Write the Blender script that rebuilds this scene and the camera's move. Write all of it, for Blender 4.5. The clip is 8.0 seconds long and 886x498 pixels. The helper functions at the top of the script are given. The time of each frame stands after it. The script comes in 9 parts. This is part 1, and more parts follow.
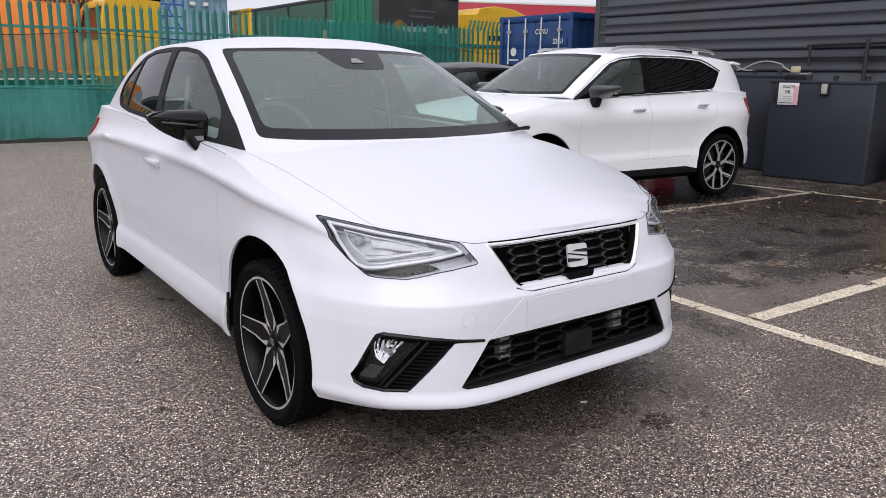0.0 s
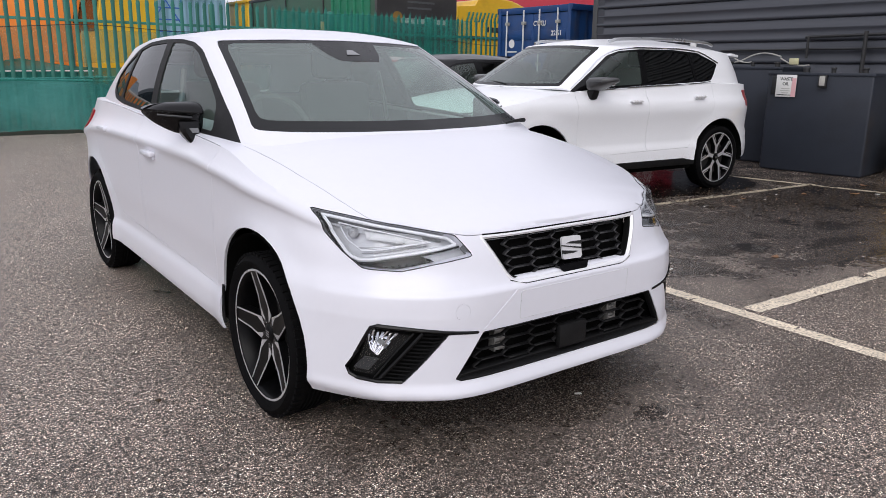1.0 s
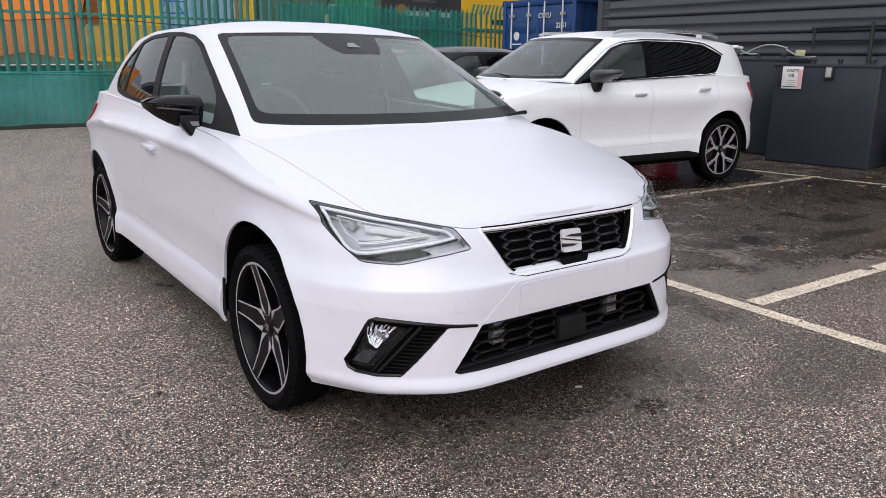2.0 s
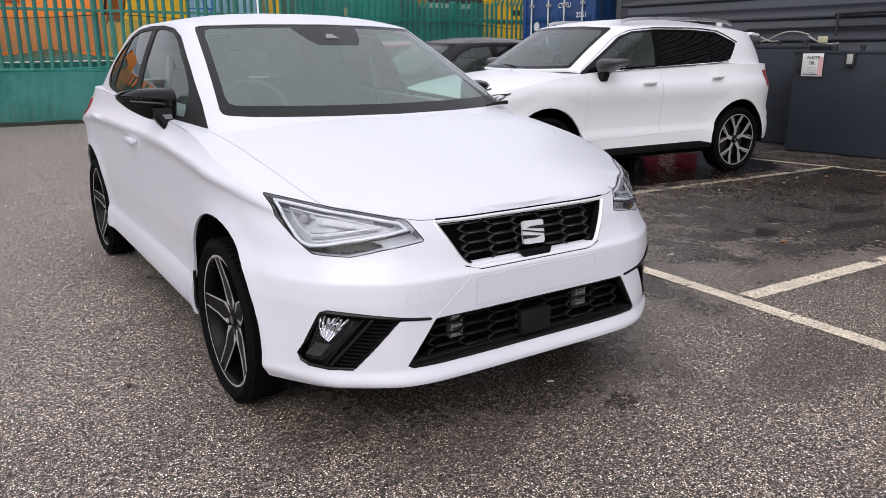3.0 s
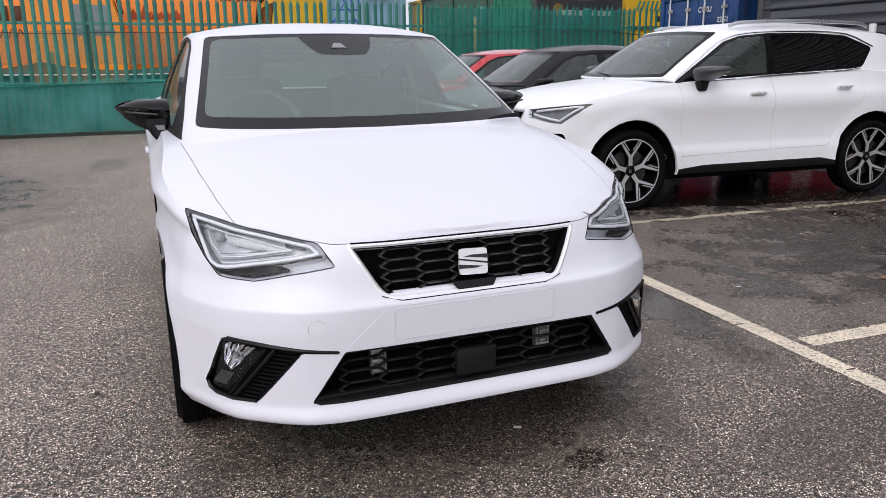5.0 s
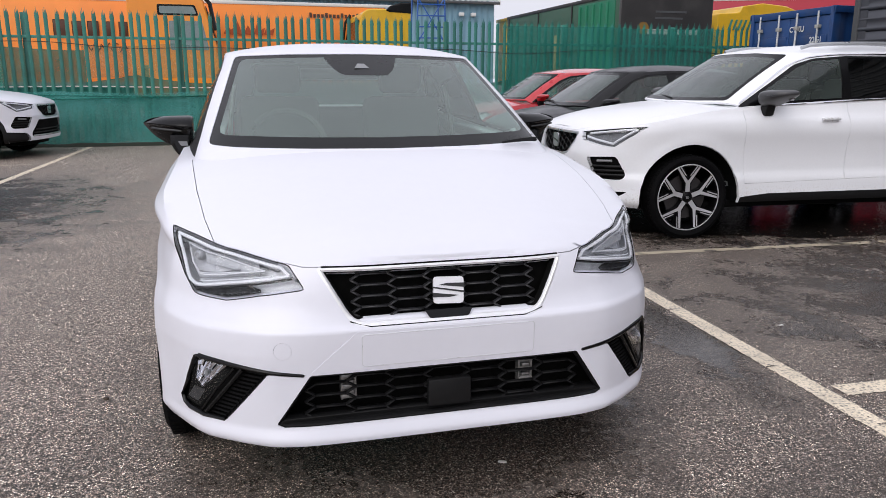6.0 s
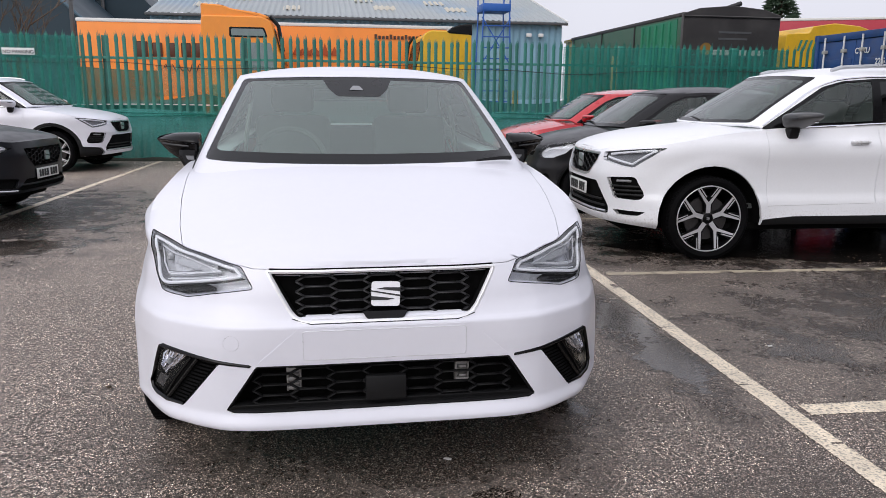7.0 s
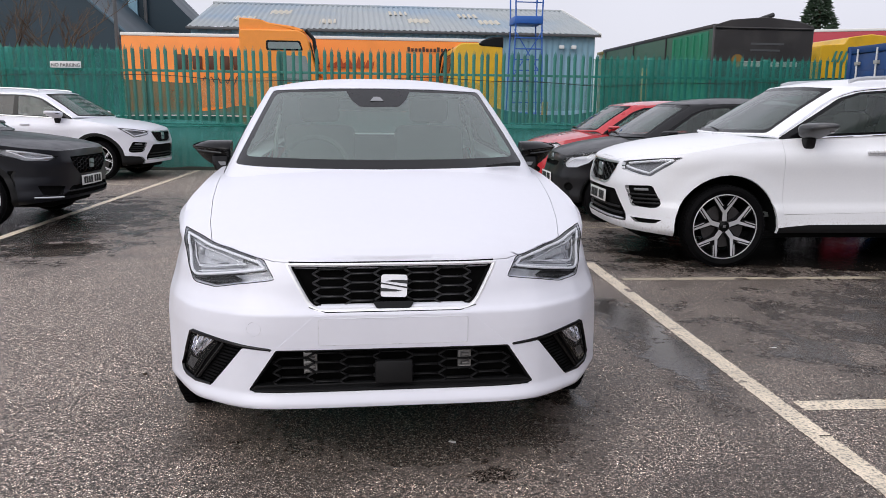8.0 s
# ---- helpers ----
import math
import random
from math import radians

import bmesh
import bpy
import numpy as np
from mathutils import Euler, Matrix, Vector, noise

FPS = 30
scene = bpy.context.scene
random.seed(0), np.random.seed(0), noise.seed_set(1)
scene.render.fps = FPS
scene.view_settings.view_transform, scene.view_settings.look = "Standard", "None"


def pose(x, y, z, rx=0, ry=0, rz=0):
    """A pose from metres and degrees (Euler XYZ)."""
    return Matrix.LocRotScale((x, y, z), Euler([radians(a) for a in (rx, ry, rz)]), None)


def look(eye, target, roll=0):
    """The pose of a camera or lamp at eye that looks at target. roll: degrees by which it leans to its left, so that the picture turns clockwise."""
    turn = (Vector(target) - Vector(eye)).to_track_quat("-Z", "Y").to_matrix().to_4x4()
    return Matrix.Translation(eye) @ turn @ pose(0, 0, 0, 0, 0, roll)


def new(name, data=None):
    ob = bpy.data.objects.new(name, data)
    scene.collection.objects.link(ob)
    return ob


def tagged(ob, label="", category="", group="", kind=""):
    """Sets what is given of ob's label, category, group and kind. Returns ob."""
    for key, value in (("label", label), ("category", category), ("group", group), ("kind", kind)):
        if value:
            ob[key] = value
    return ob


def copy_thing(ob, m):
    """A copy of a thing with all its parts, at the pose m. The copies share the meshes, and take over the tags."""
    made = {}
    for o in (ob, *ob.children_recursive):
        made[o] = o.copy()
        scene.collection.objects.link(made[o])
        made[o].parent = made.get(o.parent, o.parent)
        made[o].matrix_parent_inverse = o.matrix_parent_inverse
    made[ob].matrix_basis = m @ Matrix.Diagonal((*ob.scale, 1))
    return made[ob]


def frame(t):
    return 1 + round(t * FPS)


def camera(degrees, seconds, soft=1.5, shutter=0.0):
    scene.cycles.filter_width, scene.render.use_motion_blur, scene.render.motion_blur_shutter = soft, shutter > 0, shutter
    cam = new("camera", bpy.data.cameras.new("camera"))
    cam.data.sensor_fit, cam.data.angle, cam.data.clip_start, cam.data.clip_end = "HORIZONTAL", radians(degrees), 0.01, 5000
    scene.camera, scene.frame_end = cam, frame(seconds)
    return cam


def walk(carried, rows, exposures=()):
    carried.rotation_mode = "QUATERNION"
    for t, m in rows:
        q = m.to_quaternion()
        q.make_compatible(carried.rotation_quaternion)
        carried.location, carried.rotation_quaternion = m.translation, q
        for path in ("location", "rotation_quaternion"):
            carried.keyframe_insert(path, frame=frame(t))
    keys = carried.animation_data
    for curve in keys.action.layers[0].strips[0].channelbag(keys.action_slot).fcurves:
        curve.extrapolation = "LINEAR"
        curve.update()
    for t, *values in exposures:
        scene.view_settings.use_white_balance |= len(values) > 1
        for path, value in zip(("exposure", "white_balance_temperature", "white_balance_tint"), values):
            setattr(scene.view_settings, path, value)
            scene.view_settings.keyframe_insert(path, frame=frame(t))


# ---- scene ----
cam = camera(61.7, 8.0, soft=0.75)
PATH = [
    (0, (-1.903, -1.732, 1.297), (-0.745, -0.166, 0.841), 0.8),
    (0.5, (-1.897, -1.74, 1.296), (-0.738, -0.178, 0.831), 0.9),
    (1, (-1.894, -1.746, 1.298), (-0.736, -0.186, 0.822), 0.8),
    (2.5, (-1.821, -1.771, 1.293), (-0.701, -0.193, 0.788), 0.3),
    (3, (-1.648, -1.867, 1.286), (-0.575, -0.259, 0.773), -0.1),
    (3.5, (-1.491, -1.857, 1.277), (-0.486, -0.207, 0.761), -0.4),
    (4, (-1.295, -1.8, 1.279), (-0.375, -0.099, 0.769), -0.8),
    (5.5, (-0.738, -2.042, 1.28), (-0.127, -0.196, 0.81), -0.2),
    (6, (-0.571, -2.037, 1.304), (-0.067, -0.154, 0.857), 0.2),
    (6.5, (-0.335, -2.179, 1.299), (0.068, -0.266, 0.877), 0.4),
    (7, (-0.198, -2.322, 1.316), (0.122, -0.388, 0.917), 0.5),
    (7.5, (-0.149, -2.436, 1.31), (0.116, -0.491, 0.928), 0.6),
    (8, (-0.129, -2.563, 1.309), (0.102, -0.611, 0.939), 0.5),
]
walk(cam, [(t, look(eye, target, roll)) for t, eye, target, roll in PATH])

# ---- overcast daylight ----
SUN_ELEVATION, SUN_ROTATION = radians(41), radians(220)
world = bpy.data.worlds.new("overcast_sky")
scene.world = world
world.use_nodes = True
wn, wl = world.node_tree.nodes, world.node_tree.links
sky = wn.new("ShaderNodeTexSky")
sky.sky_type, sky.sun_disc = "NISHITA", False
sky.sun_elevation, sky.sun_rotation, sky.dust_density, sky.ozone_density = SUN_ELEVATION, SUN_ROTATION, 6.0, 1.0
sky_level = wn.new("ShaderNodeMix")
sky_level.data_type, sky_level.blend_type = "RGBA", "MULTIPLY"
sky_level.inputs[0].default_value = 1.0
sky_level.inputs[7].default_value = (0.10, 0.10, 0.10, 1)
wl.new(sky.outputs[0], sky_level.inputs[6])
coord, split, ramp, veil = wn.new("ShaderNodeTexCoord"), wn.new("ShaderNodeSeparateXYZ"), wn.new("ShaderNodeValToRGB"), wn.new("ShaderNodeMix")
wl.new(coord.outputs["Generated"], split.inputs[0])
wl.new(split.outputs[2], ramp.inputs[0])
ramp.color_ramp.elements[0].position, ramp.color_ramp.elements[0].color = 0.0, (0.875, 0.878, 0.985, 1)
ramp.color_ramp.elements[1].position, ramp.color_ramp.elements[1].color = 0.9, (1.045, 1.045, 1.170, 1)
cloud = wn.new("ShaderNodeTexNoise")
cloud.inputs["Scale"].default_value, cloud.inputs["Detail"].default_value = 2.2, 4
wl.new(coord.outputs["Generated"], cloud.inputs["Vector"])
tone = wn.new("ShaderNodeMapRange")
tone.inputs["To Min"].default_value, tone.inputs["To Max"].default_value = 0.86, 1.12
wl.new(cloud.outputs["Fac"], tone.inputs["Value"])
clouds = wn.new("ShaderNodeMix")
clouds.data_type, clouds.blend_type = "RGBA", "MULTIPLY"
clouds.inputs[0].default_value = 1.0
wl.new(ramp.outputs[0], clouds.inputs[6])
wl.new(tone.outputs[0], clouds.inputs[7])
veil.data_type = "RGBA"
veil.inputs[0].default_value = 0.9
wl.new(sky_level.outputs[2], veil.inputs[6])
wl.new(clouds.outputs[2], veil.inputs[7])
wl.new(veil.outputs[2], wn["Background"].inputs["Color"])
wn["Background"].inputs["Strength"].default_value = 1.0
sun_data = bpy.data.lights.new("sun", "SUN")
sun_data.energy, sun_data.angle, sun_data.color = 1.25, radians(50), (1.0, 0.985, 0.965)
sun = new("sun", sun_data)
sun.matrix_world = look((-30, -34, 40), (0, 0, 0))
scene.view_settings.exposure = -0.04
from mathutils.bvhtree import BVHTree


# ---- materials ----
def surface(name, base, rough=0.5, metal=0.0, vary=0.12, scale=6.0, fine=60.0, bump=0.0, bump_scale=200.0, coat=0.0, rough_vary=0.1, dirt=None, dirt_amount=0.0, dirt_scale=2.0, random=0.0, spec=0.5, low=None, coat_rough=0.04):
    """A Principled material: colour that varies at two scales, uneven gloss, fine relief and blotches of dirt."""
    m = bpy.data.materials.new(name)
    m.use_nodes = True
    n, l = m.node_tree.nodes, m.node_tree.links
    p = n["Principled BSDF"]
    p.inputs["Metallic"].default_value, p.inputs["Coat Weight"].default_value, p.inputs["Coat Roughness"].default_value = metal, coat, coat_rough
    p.inputs["Specular IOR Level"].default_value = spec
    c = n.new("ShaderNodeTexCoord")
    big, small = n.new("ShaderNodeTexNoise"), n.new("ShaderNodeTexNoise")
    big.inputs["Scale"].default_value, small.inputs["Scale"].default_value = scale, fine
    big.inputs["Detail"].default_value, small.inputs["Detail"].default_value = 4, 3
    both = n.new("ShaderNodeMath")
    both.operation = "ADD"
    for tex in (big, small):
        l.new(c.outputs["Object"], tex.inputs["Vector"])
    l.new(big.outputs["Fac"], both.inputs[0])
    l.new(small.outputs["Fac"], both.inputs[1])
    gain = n.new("ShaderNodeMapRange")
    gain.inputs["From Min"].default_value, gain.inputs["From Max"].default_value = 0.6, 1.4
    gain.inputs["To Min"].default_value, gain.inputs["To Max"].default_value = 1 - vary, 1 + vary
    l.new(both.outputs[0], gain.inputs["Value"])
    level = gain.outputs[0]
    if random:
        info, spread, times = n.new("ShaderNodeObjectInfo"), n.new("ShaderNodeMapRange"), n.new("ShaderNodeMath")
        spread.inputs["To Min"].default_value, spread.inputs["To Max"].default_value = 1 - random, 1 + random
        l.new(info.outputs["Random"], spread.inputs["Value"])
        times.operation = "MULTIPLY"
        l.new(level, times.inputs[0])
        l.new(spread.outputs[0], times.inputs[1])
        level = times.outputs[0]
    tint = n.new("ShaderNodeMix")
    tint.data_type, tint.blend_type = "RGBA", "MULTIPLY"
    tint.inputs[0].default_value = 1.0
    tint.inputs[6].default_value = (*base, 1)
    l.new(level, tint.inputs[7])
    colour = tint.outputs[2]
    if dirt:
        spots, edge, mix = n.new("ShaderNodeTexNoise"), n.new("ShaderNodeMapRange"), n.new("ShaderNodeMix")
        spots.inputs["Scale"].default_value, spots.inputs["Detail"].default_value = dirt_scale, 7
        l.new(c.outputs["Object"], spots.inputs["Vector"])
        edge.inputs["From Min"].default_value, edge.inputs["From Max"].default_value = 0.5, 0.72
        edge.inputs["To Max"].default_value = dirt_amount
        l.new(spots.outputs["Fac"], edge.inputs["Value"])
        amount = edge.outputs[0]
        if low:
            # splashed dirt gathers near the road
            parts, height, times = n.new("ShaderNodeSeparateXYZ"), n.new("ShaderNodeMapRange"), n.new("ShaderNodeMath")
            height.inputs["From Min"].default_value, height.inputs["From Max"].default_value = low
            height.inputs["To Min"].default_value, height.inputs["To Max"].default_value = 1.0, 0.0
            times.operation = "MULTIPLY"
            l.new(c.outputs["Object"], parts.inputs[0])
            l.new(parts.outputs[2], height.inputs["Value"])
            l.new(amount, times.inputs[0])
            l.new(height.outputs[0], times.inputs[1])
            amount = times.outputs[0]
        mix.data_type = "RGBA"
        mix.inputs[7].default_value = (*dirt, 1)
        l.new(amount, mix.inputs[0])
        l.new(colour, mix.inputs[6])
        colour = mix.outputs[2]
    l.new(colour, p.inputs["Base Color"])
    gloss = n.new("ShaderNodeMapRange")
    gloss.inputs["From Min"].default_value, gloss.inputs["From Max"].default_value = 0.35, 0.65
    gloss.inputs["To Min"].default_value, gloss.inputs["To Max"].default_value = max(rough * (1 - rough_vary), 0.01), min(rough * (1 + rough_vary), 1)
    l.new(big.outputs["Fac"], gloss.inputs["Value"])
    l.new(gloss.outputs[0], p.inputs["Roughness"])
    if bump:
        relief, b = n.new("ShaderNodeTexNoise"), n.new("ShaderNodeBump")
        relief.inputs["Scale"].default_value, relief.inputs["Detail"].default_value = bump_scale, 3
        l.new(c.outputs["Object"], relief.inputs["Vector"])
        b.inputs["Strength"].default_value, b.inputs["Distance"].default_value = bump, 0.004
        l.new(relief.outputs["Fac"], b.inputs["Height"])
        l.new(b.outputs[0], p.inputs["Normal"])
    return m


def glass(name, tint, clear, rough=0.0, droplets=0.0, ior=1.52):
    """A thin pane: what passes is tinted, and the gloss grows towards grazing angles."""
    m = bpy.data.materials.new(name)
    m.use_nodes = True
    n, l = m.node_tree.nodes, m.node_tree.links
    n.remove(n["Principled BSDF"])
    out = n["Material Output"]
    see, film, body, gloss, mix = (n.new(k) for k in ("ShaderNodeBsdfTransparent", "ShaderNodeBsdfDiffuse", "ShaderNodeMixShader", "ShaderNodeBsdfGlossy", "ShaderNodeMixShader"))
    see.inputs["Color"].default_value = (*tint, 1)
    film.inputs["Color"].default_value = (*[min(0.50, 0.02 + c * 0.60) for c in tint], 1)
    body.inputs[0].default_value = 1 - clear
    l.new(see.outputs[0], body.inputs[1])
    l.new(film.outputs[0], body.inputs[2])
    gloss.inputs["Roughness"].default_value = rough
    base = 1.5 * ((ior - 1) / (ior + 1)) ** 2
    facing, power, lift = n.new("ShaderNodeLayerWeight"), n.new("ShaderNodeMath"), n.new("ShaderNodeMapRange")
    facing.inputs["Blend"].default_value = 0.5
    power.operation = "POWER"
    power.inputs[1].default_value = 5.0
    lift.inputs["To Min"].default_value, lift.inputs["To Max"].default_value = base, 1.0
    l.new(facing.outputs["Facing"], power.inputs[0])
    l.new(power.outputs[0], lift.inputs["Value"])
    l.new(lift.outputs[0], mix.inputs[0])
    l.new(body.outputs[0], mix.inputs[1])
    l.new(gloss.outputs[0], mix.inputs[2])
    if droplets:
        c, drops, edge, b = (n.new(k) for k in ("ShaderNodeTexCoord", "ShaderNodeTexVoronoi", "ShaderNodeMapRange", "ShaderNodeBump"))
        drops.inputs["Scale"].default_value = 140
        l.new(c.outputs["Object"], drops.inputs["Vector"])
        edge.inputs["From Min"].default_value, edge.inputs["From Max"].default_value = 0.0, 0.32
        edge.inputs["To Min"].default_value, edge.inputs["To Max"].default_value = 1, 0
        l.new(drops.outputs["Distance"], edge.inputs["Value"])
        b.inputs["Strength"].default_value, b.inputs["Distance"].default_value = droplets, 0.002
        l.new(edge.outputs[0], b.inputs["Height"])
        l.new(b.outputs[0], gloss.inputs["Normal"])
    l.new(mix.outputs[0], out.inputs["Surface"])
    return m


WHITE = surface("white_car_paint", (0.762, 0.765, 0.83), 0.38, vary=0.012, scale=1.5, coat=0.5, coat_rough=0.2, spec=0.4, fine=30)
WHITE_DIRTY = surface("road_dusted_white_paint", (0.88, 0.885, 0.915), 0.35, vary=0.02, scale=1.5, coat=0.5, coat_rough=0.2, dirt=(0.36, 0.30, 0.24), dirt_amount=0.4, dirt_scale=60, low=(0.34, 0.47))
CHARCOAL = surface("charcoal_metallic_paint", (0.010, 0.011, 0.015), 0.38, metal=0.2, vary=0.06, coat=0.22, spec=0.3, fine=300)
BLACK_PAINT = surface("black_car_paint", (0.006, 0.006, 0.007), 0.38, vary=0.05, coat=0.25, spec=0.25, dirt=(0.014, 0.013, 0.012), dirt_amount=0.3)
RED_PAINT = surface("red_car_paint", (0.50, 0.012, 0.020), 0.3, vary=0.04, coat=1.0)
GRILLE_SATIN = surface("satin_grille_plastic", (0.022, 0.022, 0.024), 0.34, spec=0.5, vary=0.12, bump=0.12, bump_scale=90)
GLOSS_BLACK = surface("gloss_black_plastic", (0.003, 0.003, 0.0035), 0.18, spec=0.28, vary=0.05, bump=0.12, bump_scale=90)
PLASTIC = surface("black_grained_plastic", (0.007, 0.007, 0.0075), 0.55, spec=0.25, vary=0.15, bump=0.15, bump_scale=900)
SLAT_BLACK = surface("matt_black_slat", (0.005, 0.005, 0.0055), 0.75, spec=0.12, vary=0.2)
LINER = surface("wheel_arch_felt", (0.004, 0.004, 0.004), 0.95, vary=0.25, spec=0.1)
RUBBER = surface("tyre_rubber", (0.0045, 0.0045, 0.005), 0.8, spec=0.07, vary=0.2, bump=0.2, bump_scale=300, dirt=(0.012, 0.011, 0.010), dirt_amount=0.2, dirt_scale=9)
ALLOY = surface("machined_alloy", (0.70, 0.70, 0.72), 0.30, metal=0.6, vary=0.05, fine=400)
ALLOY_BLACK = surface("black_alloy_lacquer", (0.003, 0.003, 0.0035), 0.35, vary=0.1, spec=0.15)
STEEL = surface("brake_disc_steel", (0.075, 0.07, 0.07), 0.45, metal=0.8, vary=0.15)
CHROME = surface("chrome_trim", (0.82, 0.82, 0.84), 0.08, metal=1.0, vary=0.03)
SATIN = surface("satin_silver", (0.55, 0.56, 0.58), 0.3, metal=0.8, vary=0.04)
LAMP_SILVER = surface("lamp_reflector", (0.66, 0.67, 0.70), 0.3, metal=0.1, vary=0.12, scale=14, fine=60)
LAMP_WHITE = surface("lamp_light_guide", (0.80, 0.81, 0.84), 0.2, vary=0.03)
LAMP_DARK = surface("lamp_housing_dark", (0.035, 0.037, 0.04), 0.3, metal=0.3, vary=0.1)
LAMP_MID = surface("lamp_soft_grey", (0.44, 0.45, 0.47), 0.28, metal=0.2, vary=0.1)
BRACKET = surface("bare_metal_bracket", (0.36, 0.35, 0.34), 0.4, metal=0.5, vary=0.3, scale=40, fine=120)
LAMP_GREY = surface("lamp_smoked_grey", (0.22, 0.225, 0.235), 0.3, vary=0.1)
SCREEN_GLASS = glass("windscreen_glass", (0.66, 0.84, 0.76), 0.74)
CLEAR_SCREEN = glass("clean_windscreen_glass", (0.52, 0.62, 0.59), 0.80)
SIDE_GLASS = glass("tinted_side_glass", (0.62, 0.76, 0.70), 0.93, droplets=0.1)
REAR_GLASS = glass("tinted_rear_glass", (0.16, 0.20, 0.19), 0.95)
DARK_GLASS = glass("privacy_glass", (0.03, 0.035, 0.035), 0.95)
LENS_GLASS = glass("headlamp_lens", (0.95, 0.96, 0.98), 0.98, droplets=0.1, ior=1.3)
RED_LENS = surface("red_tail_lens", (0.28, 0.008, 0.014), 0.30, vary=0.1, spec=0.3)
FRIT = surface("windscreen_frit_black", (0.007, 0.0075, 0.008), 0.25, spec=0.24, vary=0.1)
CABIN = surface("grey_cabin_cloth", (0.085, 0.092, 0.090), 0.85, vary=0.2, bump=0.2, bump_scale=500)
CABLE_GREY = surface("pale_grey_belt", (0.20, 0.205, 0.20), 0.6, vary=0.1)
CABIN_LIGHT = surface("grey_roof_lining", (0.24, 0.25, 0.24), 0.9, vary=0.08)
PLATE_WHITE = surface("plate_white", (0.74, 0.74, 0.72), 0.4, vary=0.04)
INK = surface("black_ink", (0.015, 0.015, 0.016), 0.5, vary=0.1)
BRIGHT = surface("bright_silver_plate", (0.88, 0.88, 0.90), 0.32, metal=0.35, bump=0.2, bump_scale=150, vary=0.05)
WATER_BEAD = surface("rain_bead", (0.10, 0.10, 0.11), 0.05, spec=0.6, vary=0.05)
BADGE = surface("satin_badge_black", (0.02, 0.02, 0.02), 0.3, vary=0.1)

# ---- tools for building ----
def smooth_curve(keys):
    """A smooth curve through (parameter, value or tuple) keys that does not overshoot."""
    ts = np.array([k[0] for k in keys], float)
    vs = np.array([np.atleast_1d(k[1]) for k in keys], float)
    h, d = np.diff(ts), np.diff(vs, axis=0) / np.diff(ts)[:, None]
    m = np.zeros_like(vs)
    m[0], m[-1] = d[0], d[-1]
    for i in range(1, len(ts) - 1):
        w1, w2 = 2 * h[i] + h[i - 1], h[i] + 2 * h[i - 1]
        same = d[i - 1] * d[i] > 0
        safe = np.where(same, d[i - 1] * d[i], 1.0)
        m[i] = np.where(same, (w1 + w2) * safe / (w1 * np.where(same, d[i], 1) + w2 * np.where(same, d[i - 1], 1)), 0)

    def at(t):
        t = min(max(t, ts[0]), ts[-1])
        i = min(int(np.searchsorted(ts, t, "right")) - 1, len(h) - 1)
        u = (t - ts[i]) / h[i]
        r = (2 * u**3 - 3 * u**2 + 1) * vs[i] + (u**3 - 2 * u**2 + u) * h[i] * m[i] + (3 * u**2 - 2 * u**3) * vs[i + 1] + (u**3 - u**2) * h[i] * m[i + 1]
        return float(r[0]) if len(r) == 1 else r
    return at


def plan_curve(points):
    """A curve in plan, by its length from 0 to 1."""
    p = np.array(points, float)
    run = np.concatenate([[0], np.cumsum(np.linalg.norm(np.diff(p[:, :2], axis=0), axis=1))])
    return smooth_curve([(r / run[-1], tuple(q)) for r, q in zip(run, p)])


def mesh_of(name, bm, material, sharp=38):
    bmesh.ops.recalc_face_normals(bm, faces=bm.faces) if sharp < 0 else None
    limit = radians(abs(sharp))
    for e in bm.edges:
        e.smooth = not (len(e.link_faces) == 2 and e.calc_face_angle(0) > limit)
    for f in bm.faces:
        f.smooth = True
    me = bpy.data.meshes.new(name)
    bm.to_mesh(me)
    bm.free()
    me.materials.append(material)
    return me


def part(name, bm, material, parent=None, label="", sharp=38, m=None):
    """Links a bmesh as one mesh object under a thing or a part."""
    ob = new(name, mesh_of(name, bm, material, sharp))
    if parent:
        ob.parent = parent
    if m is not None:
        ob.matrix_local = m
    return tagged(ob, label)


def thing(name, m, label, category, group="", kind=""):
    ob = new(name)
    ob.empty_display_size = 0.2
    ob.matrix_world = m
    return tagged(ob, label, category, group, kind)


def cuboid(x0, x1, y0, y1, z0, z1, bevel=0.0, segments=2, bm=None):
    own = bmesh.new()
    bmesh.ops.create_cube(own, size=1, matrix=Matrix.Translation(((x0 + x1) / 2, (y0 + y1) / 2, (z0 + z1) / 2)) @ Matrix.Diagonal((x1 - x0, y1 - y0, z1 - z0, 1)))
    if bevel:
        bmesh.ops.bevel(own, geom=own.edges[:], offset=bevel, segments=segments, affect="EDGES", profile=0.5)
    if bm is None:
        return own
    return join(bm, own)


def join(bm, other, m=None):
    """Adds other to bm (through a short-lived mesh) and frees it."""
    me = bpy.data.meshes.new("joining")
    if m is not None:
        other.transform(m)
    other.to_mesh(me)
    other.free()
    bm.from_mesh(me)
    bpy.data.meshes.remove(me)
    return bm


